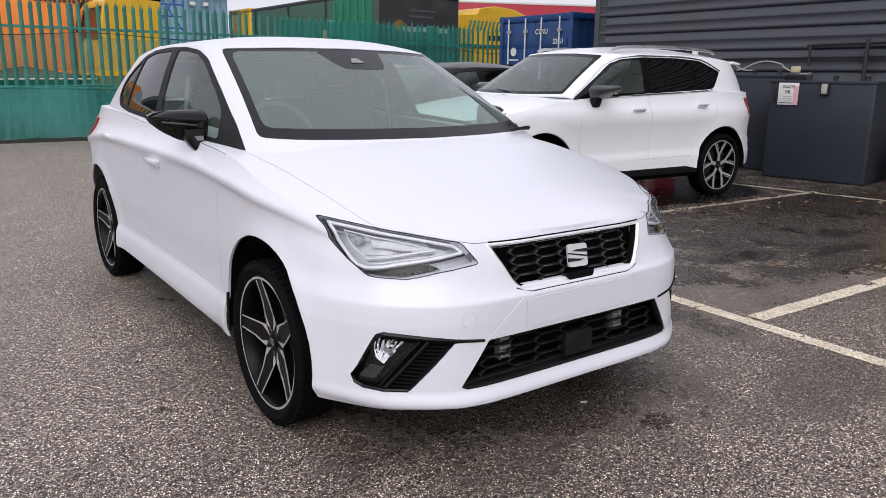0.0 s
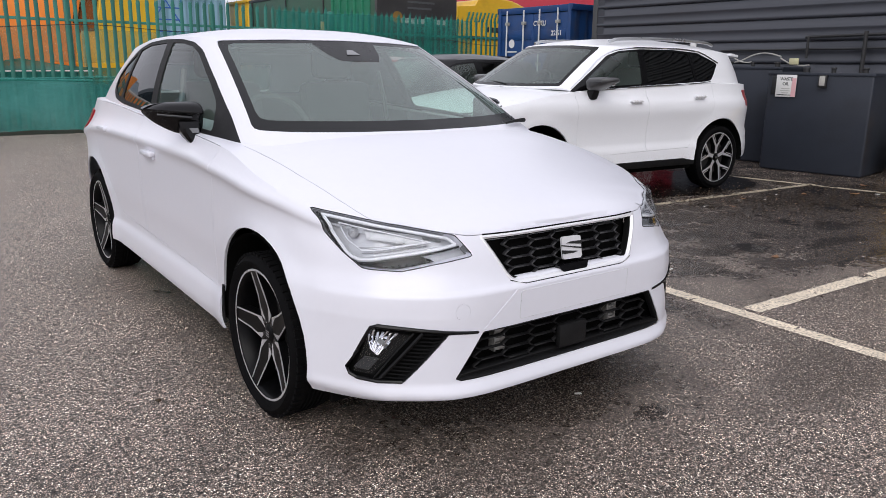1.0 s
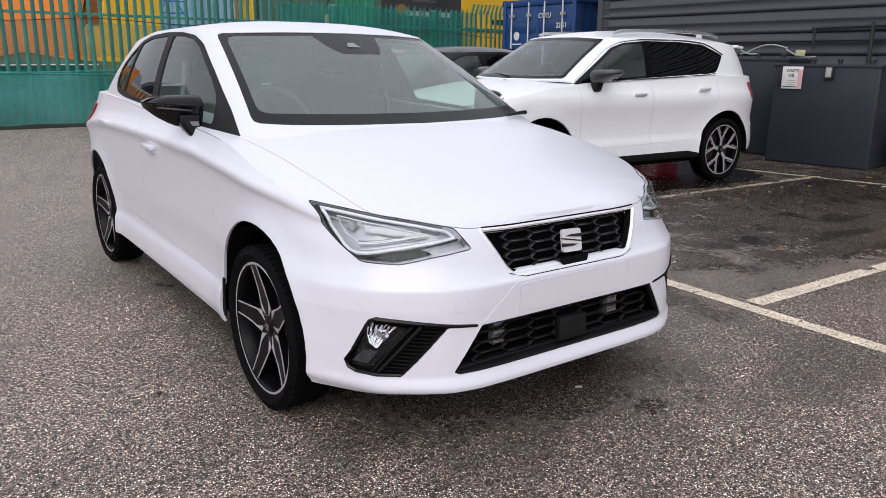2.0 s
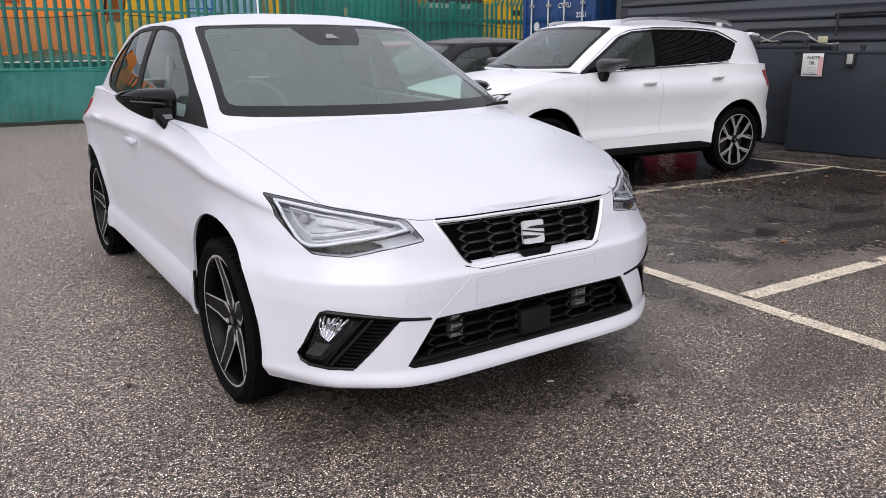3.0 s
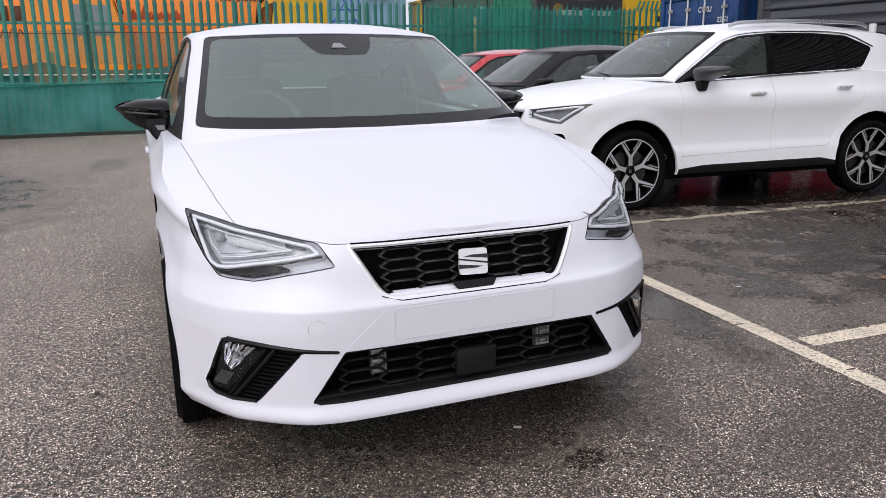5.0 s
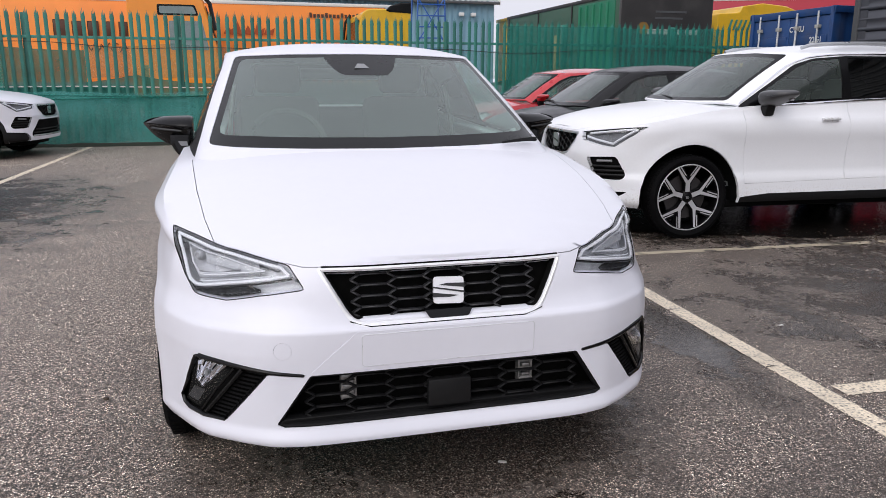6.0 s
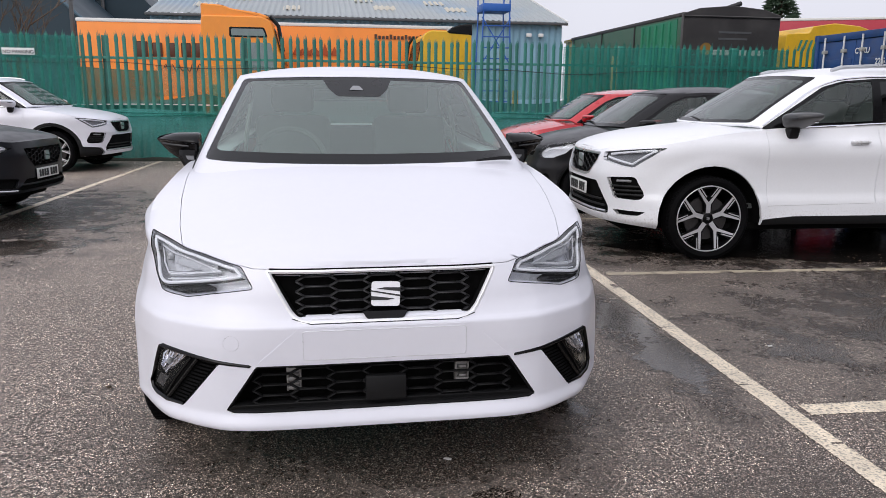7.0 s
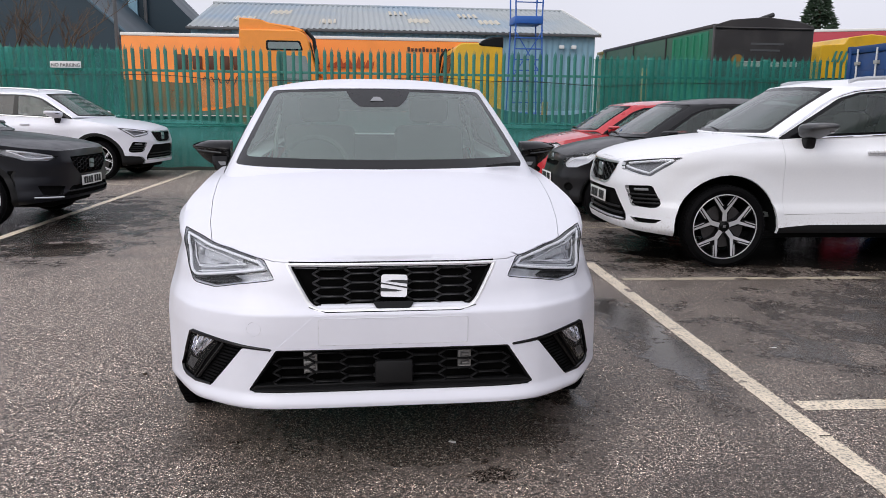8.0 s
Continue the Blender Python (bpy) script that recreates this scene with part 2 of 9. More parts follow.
def tube(points, radius, sides=8, closed=False):
    """A round bar along points."""
    bm = bmesh.new()
    pts = [Vector(p) for p in points]
    rings = []
    for i, p in enumerate(pts):
        a = pts[i - 1] if (i or closed) else p
        b = pts[(i + 1) % len(pts)] if (i + 1 < len(pts) or closed) else p
        d = (b - a).normalized()
        up = Vector((0, 0, 1)) if abs(d.z) < 0.9 else Vector((1, 0, 0))
        u = d.cross(up).normalized()
        v = d.cross(u)
        r = radius(i / max(len(pts) - 1, 1)) if callable(radius) else radius
        rings.append([bm.verts.new(p + r * (math.cos(k * math.tau / sides) * u + math.sin(k * math.tau / sides) * v)) for k in range(sides)])
    pairs = list(zip(rings, rings[1:])) + ([(rings[-1], rings[0])] if closed else [])
    for r0, r1 in pairs:
        for k in range(sides):
            bm.faces.new((r0[k], r0[(k + 1) % sides], r1[(k + 1) % sides], r1[k]))
    if not closed:
        bm.faces.new(rings[0][::-1])
        bm.faces.new(rings[-1])
    bmesh.ops.recalc_face_normals(bm, faces=bm.faces)
    return bm


def lathe(profile, steps=48, axis="X"):
    """Turns (radius, offset along the axis) keys about the axis."""
    bm = bmesh.new()
    rings = []
    for k in range(steps):
        a = math.tau * k / steps
        rings.append([bm.verts.new((o, r * math.cos(a), r * math.sin(a)) if axis == "X" else (r * math.cos(a), r * math.sin(a), o)) for r, o in profile])
    for k in range(steps):
        r0, r1 = rings[k], rings[(k + 1) % steps]
        for i in range(len(profile) - 1):
            bm.faces.new((r0[i], r0[i + 1], r1[i + 1], r1[i]))
    bmesh.ops.recalc_face_normals(bm, faces=bm.faces)
    return bm


def prism(outline, depth, to3d, bevel=0.0):
    """A flat outline (pairs) drawn out by depth; to3d takes (a, b, c)."""
    bm = bmesh.new()
    front = [bm.verts.new(to3d(a, b, 0)) for a, b in outline]
    back = [bm.verts.new(to3d(a, b, depth)) for a, b in outline]
    bm.faces.new(front)
    bm.faces.new(back[::-1])
    n = len(outline)
    for i in range(n):
        bm.faces.new((front[i], back[i], back[(i + 1) % n], front[(i + 1) % n]))
    bmesh.ops.recalc_face_normals(bm, faces=bm.faces)
    if bevel:
        bmesh.ops.bevel(bm, geom=bm.edges[:], offset=bevel, segments=1, affect="EDGES")
    return bm


def inside(poly, a, b):
    hit = False
    for (x0, y0), (x1, y1) in zip(poly, poly[1:] + poly[:1]):
        if (y0 > b) != (y1 > b) and a < (x1 - x0) * (b - y0) / (y1 - y0) + x0:
            hit = not hit
    return hit


def rounded(poly, r, steps=3):
    """A polygon with its corners rounded."""
    out, n = [], len(poly)
    for i in range(n):
        p, a, b = Vector(poly[i]), Vector(poly[i - 1]), Vector(poly[(i + 1) % n])
        ra, rb = min(r, (a - p).length * 0.45), min(r, (b - p).length * 0.45)
        s, e = p + (a - p).normalized() * ra, p + (b - p).normalized() * rb
        for k in range(steps + 1):
            t = k / steps
            q = s * (1 - t) ** 2 + p * (2 * t * (1 - t)) + e * t * t
            out.append((q.x, q.y))
    return out


def mirrored(poly):
    return [(-a, b) for a, b in poly][::-1]


def cut(bm, poly, axes, keep=lambda f: True):
    """Cuts the outline (pairs on the two axes) into bm, takes the faces inside it out of bm and gives them as a bmesh of their own."""
    i, j = axes
    k = 3 - i - j
    n = len(poly)
    lo = (min(p[0] for p in poly), min(p[1] for p in poly))
    hi = (max(p[0] for p in poly), max(p[1] for p in poly))

    def near(f, a0, a1, b0, b1):
        cs = [v.co for v in f.verts]
        return min(c[i] for c in cs) <= a1 and max(c[i] for c in cs) >= a0 and min(c[j] for c in cs) <= b1 and max(c[j] for c in cs) >= b0

    region = {f for f in bm.faces if near(f, lo[0], hi[0], lo[1], hi[1]) and keep(f)}
    for e in range(n):
        (a0, b0), (a1, b1) = poly[e], poly[(e + 1) % n]
        if (a1 - a0) ** 2 + (b1 - b0) ** 2 < 1e-10:
            continue
        faces = [f for f in region if f.is_valid and near(f, min(a0, a1), max(a0, a1), min(b0, b1), max(b0, b1))]
        if not faces:
            continue
        co, no = [0, 0, 0], [0, 0, 0]
        co[i], co[j], no[i], no[j] = a0, b0, b1 - b0, a0 - a1
        geom = set(faces)
        for f in faces:
            geom.update(f.edges)
            geom.update(f.verts)
        made = bmesh.ops.bisect_plane(bm, geom=list(geom), dist=1e-5, plane_co=co, plane_no=no)
        region = {f for f in region if f.is_valid}
        region.update(g for g in made["geom"] if isinstance(g, bmesh.types.BMFace))
        for g in made["geom_cut"]:
            if isinstance(g, bmesh.types.BMEdge):
                region.update(g.link_faces)
    picked = [f for f in region if f.is_valid and keep(f) and inside(poly, f.calc_center_median()[i], f.calc_center_median()[j])]
    piece = bmesh.new()
    made = {}
    for f in picked:
        vs = []
        for v in f.verts:
            if v not in made:
                made[v] = piece.verts.new(v.co)
            vs.append(made[v])
        piece.faces.new(vs)
    bmesh.ops.delete(bm, geom=picked, context="FACES")
    piece.normal_update()
    return piece


def copied(bm):
    return bm.copy()


def sunk(bm, by):
    """Moves a piece along its normals (down for a positive number)."""
    bm.normal_update()
    shift = [(v, v.normal.copy()) for v in bm.verts]
    for v, n in shift:
        v.co -= n * by
    return bm


def rim_walls(bm, step):
    """Draws the open border of a piece along step(vertex), so that it shows its thickness."""
    border = [e for e in bm.edges if e.is_boundary]
    made = {}
    for e in border:
        for v in e.verts:
            if v not in made:
                made[v] = bm.verts.new(v.co + step(v))
    for e in border:
        a, b = e.verts
        try:
            bm.faces.new((b, a, made[a], made[b]))
        except ValueError:
            pass
    return bm


def panel(bm, gap=0.0022, depth=0.012):
    """A shut panel: drawn in from its neighbours by a gap, with turned edges."""
    bmesh.ops.remove_doubles(bm, verts=bm.verts[:], dist=0.0032)
    bmesh.ops.dissolve_degenerate(bm, edges=bm.edges[:], dist=0.0008)
    bm.normal_update()
    moves = {}
    for e in bm.edges:
        if not e.is_boundary:
            continue
        f = e.link_faces[0]
        d = (e.verts[1].co - e.verts[0].co).normalized()
        inward = f.normal.cross(d)
        if inward.dot(f.calc_center_median() - e.verts[0].co) < 0:
            inward = -inward
        for v in e.verts:
            moves.setdefault(v, []).append(inward * e.calc_length())
    for v, ds in moves.items():
        d = sum(ds, Vector())
        if d.length > 0.001:
            v.co += d.normalized() * gap
    normals = {v: sum((f.normal * f.calc_area() for f in v.link_faces), Vector()).normalized() for v in moves}
    return rim_walls(bm, lambda v: -normals[v] * depth)


def hexagon_grid(width, height, cell_w, cell_h, bar, depth, keep):
    """Bars of a wide honeycomb in the x-z plane; keep(x, z) says where."""
    bm = bmesh.new()
    seen = set()
    pitch_x = cell_w * 0.8
    rows, cols = int(height / cell_h) + 3, int(width / pitch_x) + 3
    for c in range(-cols, cols + 1):
        for r in range(-rows, rows + 1):
            cx, cz = c * pitch_x, (r + 0.5 * (c % 2)) * cell_h
            pts = [(cx - cell_w / 2, cz), (cx - cell_w * 0.3, cz + cell_h / 2), (cx + cell_w * 0.3, cz + cell_h / 2), (cx + cell_w / 2, cz), (cx + cell_w * 0.3, cz - cell_h / 2), (cx - cell_w * 0.3, cz - cell_h / 2)]
            for a, b in zip(pts, pts[1:] + pts[:1]):
                key = (round((a[0] + b[0]) * 500), round((a[1] + b[1]) * 500))
                if key in seen or not (keep(*a) and keep(*b)):
                    continue
                seen.add(key)
                d = Vector((b[0] - a[0], b[1] - a[1]))
                nrm = Vector((-d.y, d.x)).normalized() * bar / 2
                e = d.normalized() * bar * 0.3
                q = [(a[0] - e.x + nrm.x, a[1] - e.y + nrm.y), (b[0] + e.x + nrm.x, b[1] + e.y + nrm.y), (b[0] + e.x - nrm.x, b[1] + e.y - nrm.y), (a[0] - e.x - nrm.x, a[1] - e.y - nrm.y)]
                join_prism(bm, q, depth)
    return bm


def join_prism(bm, q, depth):
    """A bar with a ridge towards the front (-y)."""
    f = [bm.verts.new((x, 0, z)) for x, z in q]
    g = [bm.verts.new((x, depth, z)) for x, z in q]
    m0 = bm.verts.new(((q[0][0] + q[3][0]) / 2, -depth * 0.25, (q[0][1] + q[3][1]) / 2))
    m1 = bm.verts.new(((q[1][0] + q[2][0]) / 2, -depth * 0.25, (q[1][1] + q[2][1]) / 2))
    for vs in ((f[0], f[1], m1, m0), (m0, m1, f[2], f[3]), (f[0], g[0], g[1], f[1]), (f[3], f[2], g[2], g[3]), (f[0], m0, f[3], g[3], g[0]), (f[1], g[1], g[2], f[2], m1)):
        bm.faces.new(vs)

# ---- car building ----
def car_shell(waist, base_z, front_in, side_in, rear_in, top_z, bonnet_z, cap_to, arches, crown=2.3, ns=110, nv=34, nw=16, nose_in=((0.5, 0.0), (1.0, 0.0)), fill=0.0, rise=((0, 0.0), (5, 0.0)), lead=0.0):
    """The lower body: plan curves drawn in or out by height, closed above by the bonnet and the shoulders.
    waist: points (x, y) from the nose's middle round to the tail's; base_z, top_z, bonnet_z: heights by y; *_in: how far each height lies inside the waist."""
    B = plan_curve(waist)
    length = waist[-1][1]
    zb, zt, zc = smooth_curve(base_z), smooth_curve(top_z), smooth_curve(bonnet_z)
    fi, si, ri = smooth_curve(front_in), smooth_curve(side_in), smooth_curve(rear_in)
    ct, ni, up = smooth_curve(cap_to), smooth_curve(nose_in), smooth_curve(rise)

    def ease(a, b, v):
        u = min(max((v - a) / (b - a), 0), 1)
        return u * u * (3 - 2 * u)
    # more stations at the nose than along the doors
    warp = smooth_curve([(0, 0), (0.45, 0.26), (0.8, 0.72), (1, 1)])
    bm = bmesh.new()
    grid, cap, tops = [], [], []
    for a in range(ns + 1):
        s = warp(a / ns)
        p = B(s)
        d = B(min(s + 0.004, 1)) - B(max(s - 0.004, 0))
        n = Vector((d[1], -d[0])).normalized()
        if s < 0.002 or s > 0.998:
            n = Vector((0, -1 if s < 0.5 else 1))
        wf, wr = max(0.0, -n.y), max(0.0, n.y)
        wf, wr = wf ** 1.5, wr ** 1.5
        ws = 1 - wf - wr

        def at(z):
            side = si(z - up(p[1]) * ease(0.55, 0.75, z))
            side *= 1 - fill * (1 - ease(0.55, 1.15, p[1])) * ease(0.24, 0.28, z) * (1 - ease(0.56, 0.80, z))
            inn = wf * fi(z) + ws * side + wr * ri(z) + ni(z) * ease(0.22, 0.60, p[0]) * (1 - ease(0.30, 0.86, p[1]))
            for (cy, cz, cr, flare) in arches:
                r = math.hypot(p[1] - cy, z - cz) - cr
                if ws > 0.3 and r < 0.2:
                    inn -= flare * math.exp(-(max(r - 0.015, 0) / 0.05) ** 2) * ws
            return Vector((max(p[0] - n.x * inn, 0) if 0 < s < 1 else 0.0, p[1] - n.y * inn, z))
        top = zt(p[1])
        lo = zb(p[1])
        col = []
        for b in range(nv + 1):
            v = b / nv
            col.append(at(lo + (top - lo) * v))
        grid.append([bm.verts.new(c) for c in col])
        tops.append(col[-1])
    # the bonnet's height by place; its rows sweep back towards the middle
    fore = [T for T in tops if T.y < 1.6 and T.x > 0.3 or T is tops[0]]
    ey = np.maximum.accumulate([T.y for T in fore]) + np.arange(len(fore)) * 1e-7
    for a, T in enumerate(tops):
        reach = ct(T.y)
        back = lead * ease(0.0, 0.7, T.x) * (1 - ease(0.3, 1.0, T.y)) if T.y < 1.0 else 0.0
        row = []
        for b in range(1, nw + 1):
            w = b / nw * reach
            x, y, z0 = T.x * (1 - w), T.y + back * w, T.z
            if back > 0:
                z0 = float(np.interp(y, ey, [t.z for t in fore]))
                w = 1 - x / max(float(np.interp(y, ey, [t.x for t in fore])), x, 1e-4)
            row.append((x, y, z0 + (zc(y) - z0) * (1 - (1 - w) ** crown)))
        cap.append([grid[a][-1]] + [bm.verts.new(c) for c in row])
    for g in (grid, cap):
        for a in range(ns):
            for b in range(len(g[0]) - 1):
                try:
                    bm.faces.new((g[a][b], g[a + 1][b], g[a + 1][b + 1], g[a][b + 1]))
                except ValueError:
                    pass
    return whole(bm)


def whole(bm):
    """Mirrors a half at x >= 0 and welds the middle."""
    other = bm.copy()
    for v in other.verts:
        v.co.x = -v.co.x
    bmesh.ops.reverse_faces(other, faces=other.faces[:])
    join(bm, other)
    bmesh.ops.remove_doubles(bm, verts=bm.verts, dist=1e-4)
    bmesh.ops.dissolve_degenerate(bm, edges=bm.edges, dist=1e-5)
    bm.normal_update()
    return bm


def car_house(base, top, roof_z, bulge=0.015, ns=96, nv=16, nw=14):
    """The upper body: from the belt line up to the roof's edge, and the roof. base, top: points (x, y, z) that face one another, from the windscreen's middle to the rear window's."""
    n = len(base)
    # both edges share one parameter, so that facing points are joined
    run = [0]
    for i in range(1, n):
        run.append(run[-1] + (Vector(base[i]) - Vector(base[i - 1])).length + 0.5 * (Vector(top[i]) - Vector(top[i - 1])).length)
    A = smooth_curve([(r / run[-1], tuple(p)) for r, p in zip(run, base)])
    Bt = smooth_curve([(r / run[-1], tuple(p)) for r, p in zip(run, top)])
    zr = smooth_curve(roof_z)
    bm = bmesh.new()
    grid, cap = [], []
    for a in range(ns + 1):
        s = a / ns
        p, q = Vector(A(s)), Vector(Bt(s))
        d = Vector(A(min(s + 0.005, 1))) - Vector(A(max(s - 0.005, 0)))
        out = Vector((d.y, -d.x, 0)).normalized()
        col = []
        for b in range(nv + 1):
            v = b / nv
            c = p.lerp(q, v) + out * bulge * math.sin(math.pi * v)
            c.x = max(c.x, 0.0) if 0 < a < ns else 0.0
            col.append(c)
        grid.append([bm.verts.new(c) for c in col])
        T = col[-1]
        row = []
        for b in range(1, nw + 1):
            w = b / nw
            row.append((T.x * (1 - w), T.y, T.z + (max(zr(T.y), T.z) - T.z) * (1 - (1 - w) ** 2.6)))
        cap.append([grid[-1][-1]] + [bm.verts.new(c) for c in row])
    for g in (grid, cap):
        for a in range(ns):
            for b in range(len(g[0]) - 1):
                try:
                    bm.faces.new((g[a][b], g[a + 1][b], g[a + 1][b + 1], g[a][b + 1]))
                except ValueError:
                    pass
    return whole(bm)


def left(f):
    return f.calc_center_median().x < 0


def right(f):
    return f.calc_center_median().x > 0


def both_sides(bm, poly, axes, keep=lambda f: True):
    """Cuts an outline and its mirror image; axes (0, 2) mirror the outline, (1, 2) pick the side."""
    if axes[0] == 0:
        return [(cut(bm, poly, axes, keep), -1), (cut(bm, mirrored(poly), axes, keep), 1)]
    return [(cut(bm, poly, axes, lambda f: left(f) and keep(f)), -1), (cut(bm, poly, axes, lambda f: right(f) and keep(f)), 1)]


def circle(cy, cz, r, n=36, squash=1.0):
    return [(cy + r * math.cos(math.tau * k / n), cz + r * squash * math.sin(math.tau * k / n)) for k in range(n)]


def facing_front(f):
    return f.normal.y < -0.12


def facing_side(f):
    return abs(f.normal.x) > 0.35


# ---- wheels ----
wheel_meshes = {}


def spoke_bars(r0, r1, fork, w, twin):
    """The bars of one spoke as flat outlines (along, across): a twin blade or a Y."""
    if twin:
        # one arm of a star: broad at the hub, narrow at the rim
        return [[(0.03, -0.022), (0.03, 0.022), (0.068, 0.045), (r1 * 0.62, 0.034), (r1, 0.027), (r1, -0.027), (r1 * 0.62, -0.034), (0.068, -0.045)]]
    return [[(r0, -w), (r0, w), (fork * 0.88, w * 1.25), (r1, w * 4.5), (r1, w * 2.0), (fork * 1.12, 0), (r1, -w * 2.0), (r1, -w * 4.5), (fork * 0.88, -w * 1.25)]]


def wheel(parent, place, side, radius, rim, width, style, face, label=""):
    """wheel > tyre, barrel, spokes, hub_cap, brake_disc. The face looks along side * x."""
    key = (round(radius, 3), round(rim, 3), style, side)
    if key not in wheel_meshes:
        ms = {}
        h = width / 2
        x = side
        tyre = [(rim - 0.004, -h * 0.82), (rim + 0.012, -h * 0.93), (rim + (radius - rim) * 0.5, -h), (radius - 0.022, -h * 0.93), (radius - 0.006, -h * 0.78), (radius, -h * 0.5)]
        tread = []
        for k in range(1, 6):
            c = -h * 0.5 + h * k / 6
            tread += [(radius, c - 0.005), (radius - 0.007, c - 0.004), (radius - 0.007, c + 0.004), (radius, c + 0.005)]
        prof = tyre + tread + [(r, -o) for r, o in reversed(tyre)]
        tb = lathe([(r, o * x) for r, o in prof], 64)
        # shoulder blocks
        for k in range(60):
            a = math.tau * k / 60
            blk = cuboid(h * 0.62 * x - 0.022, h * 0.62 * x + 0.022, -0.011, 0.011, radius - 0.010, radius + 0.0008)
            join(tb, blk, Matrix.Rotation(a, 4, "X"))
        ms["tyre"] = mesh_of("tyre", tb, RUBBER)
        f0 = h * 0.80
        bar = [(rim * 0.90, -h * 0.8), (rim * 0.87, h * 0.2), (rim * 0.93, f0 * 0.86), (rim * 0.945, f0 * 0.99), (rim * 0.965, f0 * 1.04), (rim * 0.995, f0 * 1.02), (rim * 1.012, f0 * 0.98)]
        ms["barrel"] = mesh_of("wheel_rim", lathe([(r, o * x) for r, o in bar], 64), ALLOY_BLACK)
        lip = [(rim * 0.958, f0 * 1.045), (rim * 0.972, f0 * 1.06), (rim * 0.99, f0 * 1.05), (rim * 1.0, f0 * 1.02)]
        ms["lip"] = mesh_of("rim_edge", lathe([(r, o * x) for r, o in lip], 64), face)
        twin = style == "twin"

        def dish(r):
            return f0 * ((0.62 if twin else 0.80) + (0.40 if twin else 0.22) * (r / rim) ** 2)
        sp, cap_faces = bmesh.new(), bmesh.new()
        for outline in spoke_bars(0.045, rim * 0.955, rim * 0.50, 0.023 if twin else 0.026, twin):
            b = prism(outline, 1.0, lambda a, c, k: (x * (dish(a) - 0.045 * k), c, a))
            join(sp, b)
            if twin:
                edge = [(0.040, 0.010), (0.068, 0.0445), (rim * 0.60, 0.0335), (rim * 0.955, 0.0268), (rim * 0.955, 0.0218), (rim * 0.60, 0.0275), (0.100, 0.0335), (0.066, 0.022)]
                for bar in ([(a, -c) for a, c in edge][::-1], edge):
                    join(cap_faces, prism(bar, 1.0, lambda a, c, k: (x * (dish(a) + 0.002 - 0.005 * k), c, a)))
                continue
            w, r1, fork = 0.020, rim * 0.965, rim * 0.42
            arms = [(0.045, -w), (0.045, w), (fork, w * 0.95), (r1 * 0.918, r1 * 0.392), (r1 * 0.941, r1 * 0.338), (fork * 1.16, 0), (r1 * 0.941, -r1 * 0.338), (r1 * 0.918, -r1 * 0.392), (fork, -w * 0.95)]
            slit = [(r1 * 0.66, r1 * 0.082), (r1 * 0.953, r1 * 0.298), (r1 * 0.962, r1 * 0.268), (r1 * 0.675, r1 * 0.058)]
            for bar in (arms, slit, [(a, -c) for a, c in slit][::-1]):
                join(cap_faces, prism(bar, 1.0, lambda a, c, k: (x * (dish(a) + 0.002 - 0.005 * k), c, a)))
        ms["spoke"] = mesh_of("spoke", sp, ALLOY_BLACK, sharp=25)
        ms["spoke_face"] = mesh_of("spoke_face", cap_faces, face, sharp=25)
        hc = 0.74 if twin else 0.90
        ms["hub"] = mesh_of("hub_cap", lathe([(0.0005, f0 * hc * x), (0.022, f0 * (hc - 0.01) * x), (0.030, f0 * (hc - 0.04) * x), (0.034, f0 * (hc - 0.10) * x), (0.058, f0 * (hc - 0.18) * x), (0.062, f0 * 0.4 * x)], 32), ALLOY_BLACK)
        mark = bmesh.new()
        for zz in (-0.009, 0.0, 0.009):
            join(mark, prism([(-0.013, zz - 0.003), (0.013, zz - 0.001), (0.013, zz + 0.003), (-0.013, zz + 0.001)], 0.003, lambda a, b, k: (x * (f0 * (hc + 0.005) - k), a, b)))
        ms["mark"] = mesh_of("hub_mark", mark, SATIN)
        disc = lathe([(0.06, 0.0), (rim * 0.66, 0.0), (rim * 0.66, -0.02 * x), (0.06, -0.02 * x)], 40)
        ms["disc"] = mesh_of("brake_disc", disc, STEEL)
        ms["bolt"] = mesh_of("wheel_bolt", lathe([(0.0005, 0.004 * x), (0.007, 0.004 * x), (0.009, 0.0), (0.009, -0.02 * x)], 8), STEEL)
        ms["face_x"] = f0 * (hc - 0.10) * x
        cal = cuboid(-0.05, 0.03, -0.05, 0.05, rim * 0.48, rim * 0.78, 0.012)
        ms["caliper"] = mesh_of("brake_caliper", cal, LINER)
        wheel_meshes[key] = ms
    ms = wheel_meshes[key]
    w = new("wheel", ms["barrel"])
    w.parent = parent
    w.matrix_local = Matrix.Translation(place)
    tagged(w, label)

    def sub(name, me, m=Matrix()):
        o = new(name, me)
        o.parent = w
        o.matrix_local = m
        return o
    spin = radians((-13 if place[1] < 2 else -5) if style == "twin" else 2)
    sub("tyre", ms["tyre"])
    sub("rim_edge", ms["lip"])
    for k in range(5):
        m = Matrix.Rotation(spin + math.tau * k / 5, 4, "X")
        sub("spoke", ms["spoke"], m)
        sub("spoke_face", ms["spoke_face"], m)
    sub("hub_cap", ms["hub"])
    sub("hub_mark", ms["mark"])
    for k in range(5):
        a = math.tau * (k + 0.5) / 5
        sub("wheel_bolt", ms["bolt"], Matrix.Translation((ms["face_x"], 0.05 * math.sin(a), 0.05 * math.cos(a))))
    sub("brake_disc", ms["disc"], Matrix.Translation((side * 0.022, 0, 0)))
    sub("brake_caliper", ms["caliper"], Matrix.Rotation(radians(-70 if place[1] > 2 else 70), 4, "X"))
    return w


